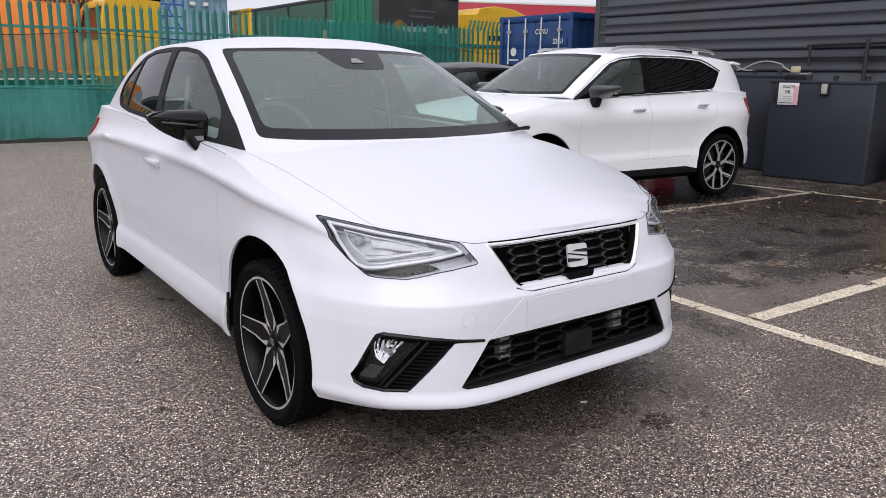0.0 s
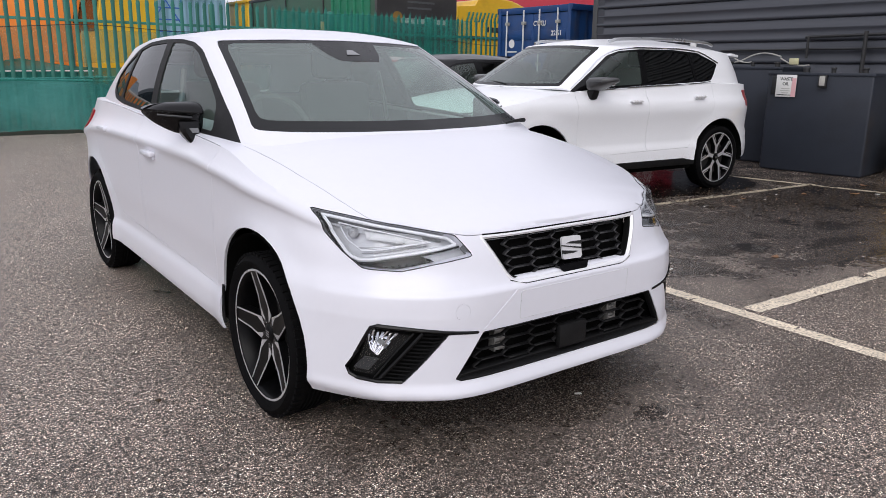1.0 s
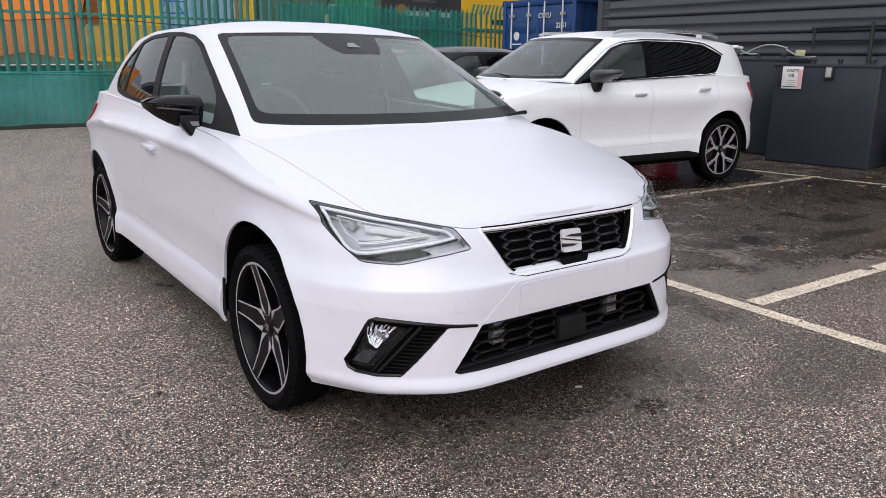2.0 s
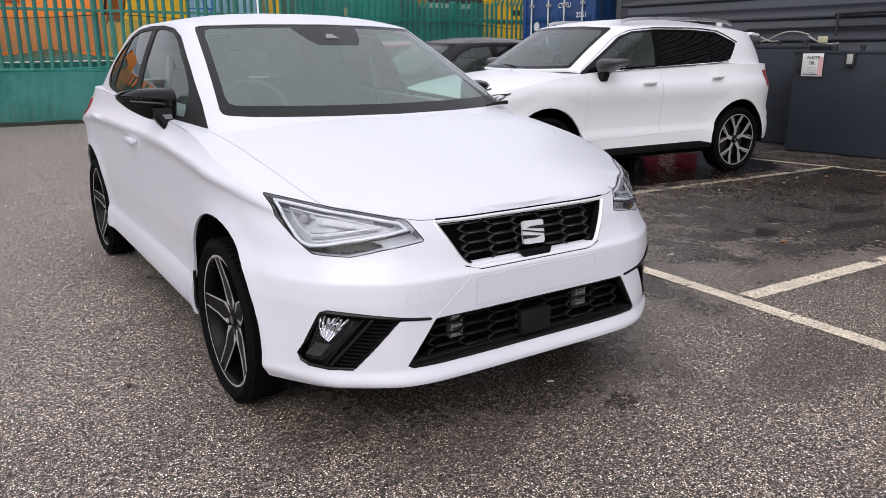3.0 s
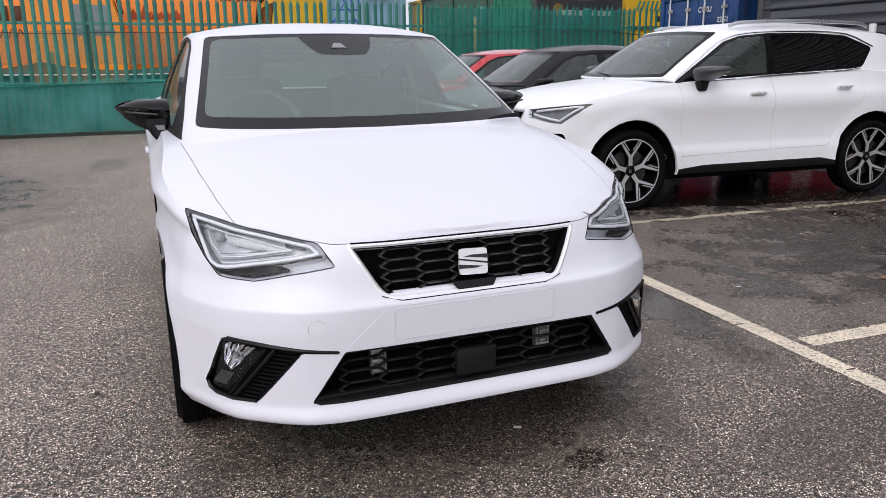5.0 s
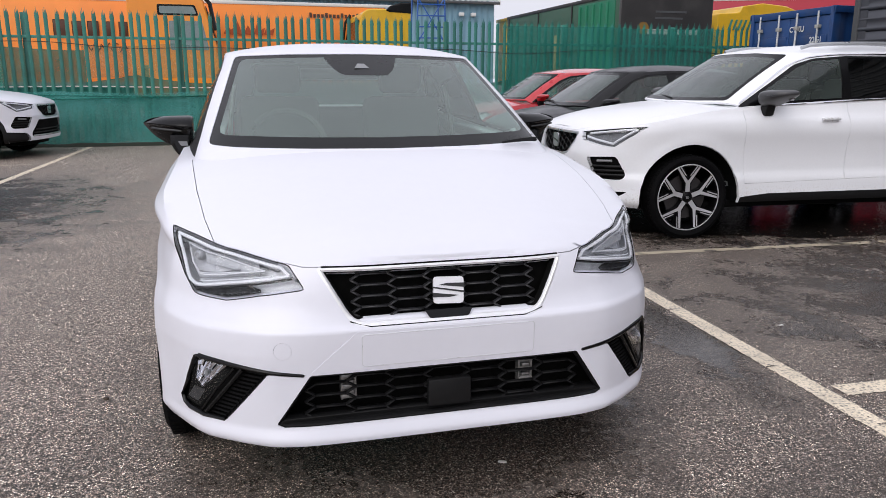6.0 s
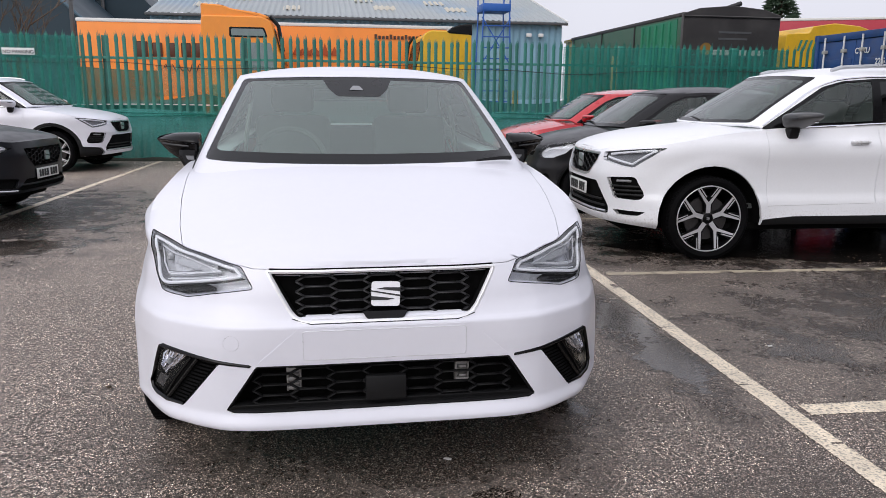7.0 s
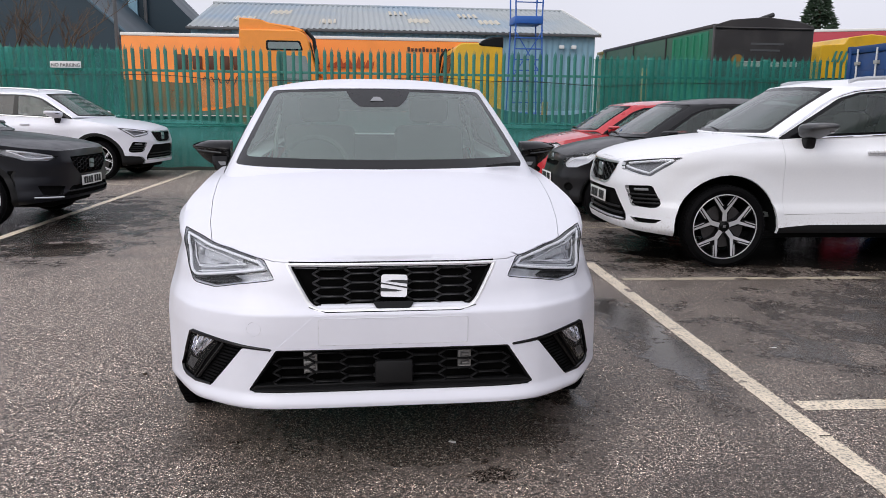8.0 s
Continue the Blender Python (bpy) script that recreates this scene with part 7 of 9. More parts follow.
def netting(name, low, high, cover):
    """Woven shade net: open between its threads."""
    m = bpy.data.materials.new(name)
    m.use_nodes = True
    n, l = m.node_tree.nodes, m.node_tree.links
    p, out = n["Principled BSDF"], n["Material Output"]
    c = n.new("ShaderNodeTexCoord")
    blot = n.new("ShaderNodeTexNoise")
    blot.inputs["Scale"].default_value, blot.inputs["Detail"].default_value = 1.2, 6
    l.new(c.outputs["Object"], blot.inputs["Vector"])
    weave = n.new("ShaderNodeTexNoise")
    weave.inputs["Scale"].default_value = 160
    l.new(c.outputs["Object"], weave.inputs["Vector"])
    ramp = n.new("ShaderNodeValToRGB")
    ramp.color_ramp.elements[0].position, ramp.color_ramp.elements[0].color = 0.3, (*low, 1)
    ramp.color_ramp.elements[1].position, ramp.color_ramp.elements[1].color = 0.7, (*high, 1)
    l.new(blot.outputs["Fac"], ramp.inputs[0])
    l.new(ramp.outputs[0], p.inputs["Base Color"])
    p.inputs["Roughness"].default_value = 0.7
    see, lit, body, mix = n.new("ShaderNodeBsdfTransparent"), n.new("ShaderNodeBsdfTranslucent"), n.new("ShaderNodeMixShader"), n.new("ShaderNodeMixShader")
    l.new(ramp.outputs[0], lit.inputs["Color"])
    body.inputs[0].default_value = 0.45
    l.new(p.outputs[0], body.inputs[1])
    l.new(lit.outputs[0], body.inputs[2])
    open_part = n.new("ShaderNodeMapRange")
    open_part.inputs["From Min"].default_value, open_part.inputs["From Max"].default_value = 0.40, 0.62
    open_part.inputs["To Min"].default_value, open_part.inputs["To Max"].default_value = cover
    l.new(weave.outputs["Fac"], open_part.inputs["Value"])
    l.new(open_part.outputs[0], mix.inputs[0])
    l.new(see.outputs[0], mix.inputs[1])
    l.new(body.outputs[0], mix.inputs[2])
    l.new(mix.outputs[0], out.inputs["Surface"])
    return m


NET = netting("green_shade_net", (0.08, 0.42, 0.38), (0.22, 0.70, 0.67), (0.34, 0.66))
DENSE_NET = netting("dense_green_net", (0.014, 0.17, 0.135), (0.035, 0.27, 0.22), (0.70, 0.95))
TALL_NET = netting("dark_green_shade_net", (0.018, 0.26, 0.205), (0.045, 0.39, 0.32), (0.36, 0.66))
THIN_NET = netting("thin_faded_net", (0.06, 0.36, 0.29), (0.12, 0.46, 0.38), (0.22, 0.48))


def net_sheet(name, parent, x0, x1, z0, z1, y, seed, sag=0.03, label="", material=NET):
    """A hanging sheet with creases and an uneven hem."""
    bm = bmesh.new()
    nx, nz = int((x1 - x0) / 0.06), max(4, int((z1 - z0) / 0.07))
    rows = []
    for i in range(nx + 1):
        x = x0 + (x1 - x0) * i / nx
        col = []
        for k in range(nz + 1):
            v = k / nz
            top = z1 - sag * abs(math.sin(x * 1.15 + seed)) + 0.012 * noise.noise((x * 2, seed, 0))
            low = z0 + 0.03 * noise.noise((x * 0.9, seed, 3)) + 0.015 * noise.noise((x * 4, seed, 1))
            wave = 0.030 * noise.noise((x * 1.7, v * 2.2, seed)) + 0.020 * noise.noise((x * 0.6 + v * 1.5, v * 10, seed + 5)) + 0.016 * noise.noise((x * 6.0 + v * 3.0, v * 1.6, seed + 8))
            col.append(bm.verts.new((x, y + wave, low + (top - low) * v)))
        rows.append(col)
    for a, b in zip(rows, rows[1:]):
        for k in range(nz):
            bm.faces.new((a[k], b[k], b[k + 1], a[k + 1]))
    return part(name, bm, material, parent, label)


def palisade():
    fence = thing("palisade_fence", Matrix(), "green steel palisade fence hung with green shade netting", "fence")
    y = 14.0
    x0, x1, pitch = -13.0, 13.2, 0.163
    pale = bmesh.new()
    # a W-shaped pale with a three-pointed head
    prof = [(-0.036, 0.010), (-0.022, -0.008), (-0.010, -0.002), (0.0, -0.012), (0.010, -0.002), (0.022, -0.008), (0.036, 0.010)]
    tops = [2.42, 2.55, 2.48, 2.60, 2.48, 2.55, 2.42]
    lo = [pale.verts.new((a, b, 0.05)) for a, b in prof]
    mid = [pale.verts.new((a, b, 2.38)) for a, b in prof]
    hi = [pale.verts.new((a * 1.15, b, t)) for (a, b), t in zip(prof, tops)]
    for r0, r1 in ((lo, mid), (mid, hi)):
        for i in range(6):
            pale.faces.new((r0[i], r0[i + 1], r1[i + 1], r1[i]))
    me = mesh_of("pale", pale, GREEN_STEEL)
    rnd = random.Random(4)
    k = 0
    x = x0
    while x < x1:
        o = new("pale", me)
        o.parent = fence
        o.matrix_local = pose(x + rnd.uniform(-0.006, 0.006), y, rnd.uniform(-0.012, 0.012), rnd.uniform(-0.4, 0.4), rnd.uniform(-0.5, 0.5), 0)
        x += pitch
        k += 1
    for z in (0.45, 2.06):
        part("rail", cuboid(x0, x1, y + 0.014, y + 0.06, z - 0.025, z + 0.025, 0.004), GREEN_STEEL, fence)
    post = mesh_of("post", cuboid(-0.05, 0.05, 0.06, 0.16, 0.0, 2.5, 0.006), GREEN_STEEL)
    x = x0 + 0.3
    while x < x1:
        o = new("post", post)
        o.parent = fence
        o.matrix_local = pose(x, y, 0)
        x += 2.75
    net_sheet("tall_net", fence, x0, -4.88, 0.04, 2.50, y - 0.055, 1.3, label="tall green net panel", material=TALL_NET)
    net_sheet("tall_net", fence, 5.15, 10.6, 0.04, 2.47, y - 0.055, 4.1, label="tall green net panel", material=TALL_NET)
    net_sheet("low_net", fence, x0, 13.0, 0.03, 1.06, y - 0.085, 7.7, 0.05, "low green net strip")
    net_sheet("inner_net", fence, -5.0, -3.45, 0.05, 1.88, y + 0.08, 2.6, 0.06, "dark green net behind the pales", DENSE_NET)
    net_sheet("inner_net", fence, -3.5, 5.3, 0.05, 1.36, y + 0.08, 9.2, 0.16, "dark green net behind the pales", DENSE_NET)
    net_sheet("veil_net", fence, -3.5, 5.3, 1.30, 1.98, y + 0.11, 5.2, 0.08, "thin faded green net behind the pales", THIN_NET)
    # added pale strip paints the bright background dashes between the pales
    gap_line = prism([(xx, 1.128 + 0.012 * math.sin(xx * 1.3) + up) for xx, up in [(-5.2 + 0.2 * k, 0.011) for k in range(34)] + [(1.4 - 0.2 * k, -0.011) for k in range(34)]], 0.003, lambda a, b, k: (a, y + 0.026 + k, b))
    part("net_tape", gap_line, PLATE_WHITE, fence, "pale strip added for the bright gaps behind the pales")
    for k, wave in enumerate((0.0, 1.7)):
        cable = [(xx, y - 0.090 - 0.01 * k, 0.98 - 0.05 * k + 0.035 * math.sin(xx * 0.7 + wave)) for xx in np.linspace(x0, x1, 90)]
        part("net_hem", tube(cable, 0.012, 5), TALL_NET, fence)
    cable = [(xx, y - 0.075, 1.92 + 0.05 * math.sin(xx * 0.9) - 0.02 * math.cos(xx * 2.3)) for xx in np.linspace(x0, x1, 90)]
    part("net_cord", tube(cable, 0.007, 5), INK, fence)
    sign = part("no_parking_sign", cuboid(-0.30, 0.30, -0.004, 0.004, -0.065, 0.065, 0.003), PLATE_WHITE, fence, "white sign reading no parking", m=pose(-6.02, y - 0.095, 2.15))
    text_on(sign, "NO PARKING", 0.094, INK, pose(-0.285, -0.006, -0.042, 90, 0, 0), 0.0)
    return fence


def text_on(parent, words, size, material, m, thick=0.001, name="lettering", stretch=1.0):
    """Letters in the built-in font, as a mesh under its sign."""
    curve = bpy.data.curves.new(name, "FONT")
    curve.body, curve.size, curve.extrude, curve.offset = words, size, thick, size * 0.022
    tmp = new(name, curve)
    dg = bpy.context.evaluated_depsgraph_get()
    me = bpy.data.meshes.new_from_object(tmp.evaluated_get(dg))
    bpy.data.objects.remove(tmp)
    bpy.data.curves.remove(curve)
    me.materials.clear()
    me.materials.append(material)
    ob = new(name, me)
    ob.parent = parent
    ob.matrix_local = m @ Matrix.Diagonal((stretch, 1, 1, 1))
    return ob


def verge():
    """A low dark bank along the fence's foot."""
    bm = bmesh.new()
    rows = []
    for i in range(160):
        x = -13.5 + 27 * i / 159
        w = 0.32 + 0.08 * noise.noise((x * 1.3, 2, 0))
        h = 0.05 + 0.03 * noise.noise((x * 2.1, 5, 0))
        rows.append([bm.verts.new((x, 13.95 + d * w, 0.001 + h * (1 - d * d))) for d in (-1, -0.6, -0.2, 0.2, 0.6, 1)])
    for a, b in zip(rows, rows[1:]):
        for k in range(5):
            bm.faces.new((a[k], b[k], b[k + 1], a[k + 1]))
    ob = part("verge", bm, surface("dark_olive_bank", (0.018, 0.019, 0.011), 0.85, vary=0.5, scale=9, fine=80, bump=0.8, bump_scale=60))
    tagged(ob, "dark uneven bank along the fence foot", "verge", kind="structure")


verge()

fence = palisade()
TIMBER = surface("straw_coloured_timber", (0.42, 0.36, 0.16), 0.7, vary=0.15, scale=3)
for x, y, top in ((-2.42, 14.6, 1.56), (6.62, 14.6, 2.30), (1.45, 14.7, 1.9), (4.25, 14.6, 1.5)):
    stake = tagged(part("timber_post", cuboid(-0.06, 0.06, -0.05, 0.05, 0, top, 0.01), TIMBER, None), "straw-coloured timber post behind the netting", "post", "timber posts")
    stake.matrix_world = pose(x, y, 0, 0, 0, 8)

# ---- the dark clad building and the oil tanks ----
CLAD = surface("anthracite_cladding", (0.056, 0.060, 0.073), 0.42, vary=0.10, scale=1.2, dirt=(0.055, 0.055, 0.058), dirt_amount=0.35, dirt_scale=0.8)
CLAD_TRIM = surface("grey_corner_flashing", (0.085, 0.088, 0.092), 0.45, vary=0.08)
TANK = surface("dark_grey_tank_steel", (0.026, 0.031, 0.043), 0.42, spec=0.4, vary=0.18, scale=2.5, dirt=(0.012, 0.012, 0.013), dirt_amount=0.6, dirt_scale=1.4, bump=0.1, bump_scale=60)
PIPE = surface("dull_black_pipe", (0.02, 0.02, 0.021), 0.5, vary=0.2)
CABLE = surface("pale_grey_cable", (0.42, 0.41, 0.38), 0.6, vary=0.15)
YELLOW = surface("yellow_paint", (0.72, 0.42, 0.012), 0.4, vary=0.08, coat=0.4, dirt=(0.25, 0.16, 0.03), dirt_amount=0.3)
ORANGE = surface("orange_trailer_sheet", (0.95, 0.29, 0.045), 0.5, vary=0.06, scale=0.7, dirt=(0.45, 0.14, 0.03), dirt_amount=0.25, dirt_scale=0.9)
ORANGE_CAB = surface("orange_cab_paint", (0.88, 0.29, 0.02), 0.35, vary=0.05, coat=0.6)
BROWN_INK = surface("brown_lettering", (0.09, 0.035, 0.02), 0.5, vary=0.1)
CHASSIS = surface("truck_chassis_black", (0.018, 0.018, 0.019), 0.7, vary=0.2)
BLUE_BOX = surface("container_blue_paint", (0.010, 0.055, 0.19), 0.45, vary=0.10, scale=1.5, dirt=(0.06, 0.05, 0.05), dirt_amount=0.35, dirt_scale=2.2)
BLUE_STEEL = surface("bright_blue_steel", (0.02, 0.11, 0.42), 0.45, vary=0.1)
WHITE_INK = surface("white_lettering", (0.76, 0.76, 0.76), 0.5, vary=0.05)
PINK = surface("faded_pink_print", (0.72, 0.42, 0.44), 0.6, vary=0.08)
RED_SHEET = surface("red_trailer_sheet", (0.42, 0.012, 0.035), 0.45, vary=0.08, scale=0.8)
GREEN_SHEET = surface("dark_green_curtain", (0.035, 0.10, 0.06), 0.5, vary=0.2, scale=1.0)
GREEN_BRIGHT = surface("patched_green_curtain", (0.02, 0.20, 0.11), 0.5, vary=0.15)
DARK_SHEET = surface("weathered_black_panel", (0.035, 0.032, 0.032), 0.5, vary=0.2, scale=0.9, dirt=(0.08, 0.075, 0.07), dirt_amount=0.4)
SHED_BLUE = surface("pale_blue_sheeting", (0.20, 0.36, 0.46), 0.5, vary=0.08, scale=0.5)
SHED_ROOF = surface("weathered_roof_sheeting", (0.33, 0.36, 0.37), 0.6, vary=0.14, scale=0.35, dirt=(0.16, 0.28, 0.42), dirt_amount=0.5, dirt_scale=0.22)
ROOFLIGHT = surface("yellowed_rooflight", (0.50, 0.46, 0.36), 0.4, vary=0.1)
NAVY = surface("navy_cladding", (0.010, 0.031, 0.047), 0.5, vary=0.12, scale=0.4)
SLATE = surface("slate_blue_cladding", (0.075, 0.13, 0.17), 0.5, vary=0.10, scale=0.4)
BARK = surface("bare_twig_bark", (0.10, 0.075, 0.055), 0.9, vary=0.25)
NEEDLE = surface("dark_conifer_needles", (0.022, 0.045, 0.022), 0.8, vary=0.35, random=0.2)
LEAF = surface("wet_dead_leaf", (0.055, 0.034, 0.018), 0.35, vary=0.4, fine=25)
WATER = surface("standing_water", (0.014, 0.012, 0.011), 0.13, vary=0.3, rough_vary=0.6, bump=0.5, bump_scale=34, spec=0.4)
RED_PLASTIC = surface("red_plastic", (0.24, 0.006, 0.020), 0.45, vary=0.3, scale=5, fine=40)


def clad_wall(name, m, length, height, pitch, material, label):
    """A wall of horizontal boards with a rolled lower edge; x runs along it, -y is its face."""
    ob = tagged(part(name, cuboid(0, length, 0.03, 0.25, 0, height), CLAD, None), label, "wall", kind="structure")
    ob.matrix_world = m
    prof = [(0.03, 0.0), (0.0, 0.008), (-0.014, 0.030), (-0.012, 0.055), (0.004, 0.075), (0.004, pitch * 0.52), (-0.006, pitch * 0.56), (-0.006, pitch * 0.62), (0.004, pitch * 0.66), (0.004, pitch - 0.012), (0.03, pitch - 0.004)]
    bm = bmesh.new()
    a = [bm.verts.new((0, y, z)) for y, z in prof]
    b = [bm.verts.new((length, y, z)) for y, z in prof]
    for i in range(len(prof) - 1):
        bm.faces.new((a[i], b[i], b[i + 1], a[i + 1]))
    me = mesh_of("cladding_board", bm, material, sharp=30)
    z = 0.12
    while z + pitch < height:
        o = new("cladding_board", me)
        o.parent = ob
        o.matrix_local = pose(0, 0, z)
        z += pitch
    return ob


WALL_X, CORNER_Y = 9.2, 8.46
clad_wall("wall_west", pose(WALL_X, CORNER_Y, 0, 0, 0, -90), 24, 6.0, 0.325, CLAD, "dark grey horizontally clad workshop wall")
clad_wall("wall_north", pose(WALL_X + 14, CORNER_Y + 0.001, 0, 0, 0, 180), 14, 6.0, 0.325, CLAD, "dark grey clad end wall")
tagged(part("corner_trim", cuboid(WALL_X - 0.022, WALL_X + 0.10, CORNER_Y - 0.09, CORNER_Y + 0.022, 0, 6.0, 0.006), CLAD_TRIM), "grey metal corner flashing", "trim", kind="structure")
tagged(part("roof", cuboid(WALL_X - 0.2, WALL_X + 14, CORNER_Y - 24, CORNER_Y + 0.2, 6.0, 6.25, 0.02), CLAD), "dark flat roof edge", "roof", kind="structure")


def oil_tank(m, w, d, h, label):
    """oil_tank > shell, caps, vent."""
    t = thing("oil_tank", m, label, "tank", "oil tanks")
    shell = cuboid(-w / 2, w / 2, 0, d, 0.0, h, 0.03, 3)
    for v in shell.verts:
        bow = 0.012 * math.sin(math.pi * (v.co.x / w + 0.5)) * math.sin(math.pi * v.co.z / h)
        v.co.y += -bow if v.co.y < d / 2 else bow
    part("shell", shell, TANK, t)
    part("top_lip", cuboid(-w / 2 - 0.012, w / 2 + 0.012, -0.012, d + 0.012, h - 0.03, h + 0.012, 0.008), TANK, t)
    for xx, yy, r in ((-w * 0.2, 0.25, 0.05), (w * 0.05, 0.3, 0.035), (w * 0.36, 0.22, 0.045)):
        part("filler_cap", lathe([(0.001, 0.07), (r, 0.068), (r * 1.05, 0.05), (r * 0.8, 0.045), (r * 0.8, 0.0)], 16, "Z"), PIPE, t, m=Matrix.Translation((xx, yy, h + 0.01)))
    return t


tank = oil_tank(pose(7.83, 3.27, 0, 0, 0, -82), 1.30, 1.0, 1.285, "dark grey steel waste oil tank with a sign")
oil_tank(pose(8.28, 4.72, 0, 0, 0, -84), 1.30, 0.8, 1.36, "dark grey steel oil tank against the wall")
sign = tagged(part("waste_oil_sign", cuboid(-0.155, 0.155, -0.004, 0, -0.17, 0.17, 0.001), PLATE_WHITE, None), "white and pink sign reading waste oil", "sign")
sign.matrix_world = pose(7.83, 3.27, 0, 0, 0, -82) @ pose(-0.40, -0.018, 1.12) @ Matrix.Diagonal((0.84, 1, 0.84, 1))
part("pink_edge", cuboid(0.085, 0.153, -0.006, -0.004, -0.168, 0.12), PINK, sign)
text_on(sign, "WASTE", 0.066, INK, pose(-0.10, -0.0055, 0.085, 90), 0.0005, stretch=0.92)
text_on(sign, "OIL", 0.066, INK, pose(-0.055, -0.0055, 0.008, 90), 0.0005, stretch=0.92)
for k, (xa, xb) in enumerate(((-0.07, 0.06), (-0.08, 0.07), (-0.06, 0.05), (-0.13, 0.12))):
    part("text_bar", cuboid(xa, xb, -0.0055, -0.004, -0.05 - 0.032 * k, -0.038 - 0.032 * k), CABLE if k < 3 else INK, sign)
label_card = tagged(part("hazard_label", cuboid(-0.03, 0.03, -0.003, 0, -0.12, 0.12, 0.001), INK, None), "black hazard label on the tank", "label")
label_card.matrix_world = pose(7.83, 3.27, 0, 0, 0, -82) @ pose(-0.56, -0.016, 1.13)
gauge = thing("gauge_box", pose(7.83, 3.27, 0, 0, 0, -82) @ pose(0.06, -0.012, 1.19), "small black gauge box with a pale face", "gauge")
part("case", cuboid(-0.05, 0.05, -0.05, 0, -0.08, 0.08, 0.006), PIPE, gauge)
part("face", cuboid(-0.035, 0.035, -0.056, -0.05, -0.055, 0.065, 0.003), CABLE, gauge)

# pipes, cables and boxes on the wall
rig = thing("tank_pipework", pose(0, 0, 0), "black pipes over the tanks on the wall", "pipe")
part("pipe", tube([(9.1, 4.2, 1.80), (9.1, 0.5, 1.86)], 0.022, 8), PIPE, rig)
part("pipe", tube([(9.1, 3.35, 1.28), (9.1, 3.35, 1.86)], 0.03, 8), PIPE, rig)
part("pipe", tube([(9.08, 4.15, 1.50), (9.08, 4.15, 1.80)], 0.02, 8), PIPE, rig)
part("pipe", tube([(9.12, 5.6, 1.62), (9.12, -3, 1.66)], 0.016, 8), PIPE, rig)
wires = thing("wall_cables", pose(0, 0, 0), "loose pale cables hanging above the tanks", "cable")
for k, (ya, yb, za, zb, sag) in enumerate(((5.95, 5.1, 1.60, 1.46, 0.10), (5.1, 4.45, 1.46, 1.52, -0.08), (4.45, 4.0, 1.50, 1.40, 0.05), (5.2, 4.9, 1.50, 1.44, 0.03))):
    part("cable", tube([(8.95 - 0.02 * k, ya + (yb - ya) * t, za + (zb - za) * t - sag * math.sin(math.pi * t)) for t in [i / 14 for i in range(15)]], 0.011, 6), CABLE, wires)
jb = tagged(part("junction_box", cuboid(-0.03, 0.0, -0.07, 0.07, -0.045, 0.045, 0.008), surface("cream_plastic", (0.55, 0.52, 0.32), 0.5), None), "cream plastic junction box", "junction box")
jb.matrix_world = pose(8.9, 4.22, 1.45)
# plain white cylinder on a bracket, not a lamp
sens = thing("wall_light", pose(9.0, 6.05, 1.62), "small white cylinder on a wall bracket", "wall lamp")
part("body", lathe([(0.001, 0.14), (0.045, 0.135), (0.05, 0.12), (0.05, -0.11), (0.03, -0.13), (0.001, -0.13)], 16, "Z"), WHITE_INK, sens)
part("bracket", cuboid(0.03, 0.20, -0.015, 0.015, -0.02, 0.02), PIPE, sens)
grit = thing("grit_bin", pose(8.35, 2.05, 0, 0, 0, -82), "yellow plastic grit bin beside the tank", "bin")
bin_body = cuboid(-0.35, 0.35, 0, 0.6, 0.0, 0.55, 0.04, 3)
for v in bin_body.verts:
    v.co.x *= 0.88 + 0.12 * v.co.z / 0.55
part("tub", bin_body, YELLOW, grit)
part("lid", cuboid(-0.38, 0.38, -0.03, 0.63, 0.55, 0.66, 0.04, 3), YELLOW, grit)
cart = thing("red_trolley", pose(6.85, 5.75, 0, 0, 0, -3), "low red plastic trolley with white print on wet ground", "trolley")
part("tray", cuboid(-1.30, -0.66, -0.05, 0.35, 0.20, 0.50, 0.03), RED_PLASTIC, cart)
part("tray", cuboid(0.16, 1.35, -0.05, 0.35, 0.20, 0.60, 0.03), RED_PLASTIC, cart)
# black box added to fill the dark gap between the red trays
part("motor_box", cuboid(-0.68, 0.18, -0.02, 0.34, 0.16, 0.58, 0.05), LINER, cart, "black box added for the dark gap between the red trays")
part("side_rail", cuboid(0.20, 1.30, -0.075, -0.05, 0.40, 0.425, 0.008), LINER, cart, "black rail along the red tray")
for x0, z0, z1 in ((-0.80, 0.23, 0.29), (-0.78, 0.31, 0.36), (0.53, 0.27, 0.33), (0.66, 0.28, 0.34), (0.78, 0.29, 0.35), (0.58, 0.50, 0.56), (0.70, 0.50, 0.55)):
    part("print_bar", cuboid(x0 - 0.045, x0 + 0.045, -0.054, -0.05, z0, z1), WHITE_INK, cart)
for xx in (-1.0, 0.75):
    part("castor", lathe([(0.001, -0.03), (0.085, -0.03), (0.09, -0.02), (0.09, 0.02), (0.085, 0.03), (0.001, 0.03)], 20, "Z"), RUBBER, cart, m=pose(xx, 0.12, 0.09, 90))
    part("castor_post", cuboid(xx - 0.02, xx + 0.02, 0.10, 0.14, 0.09, 0.21), PIPE, cart)

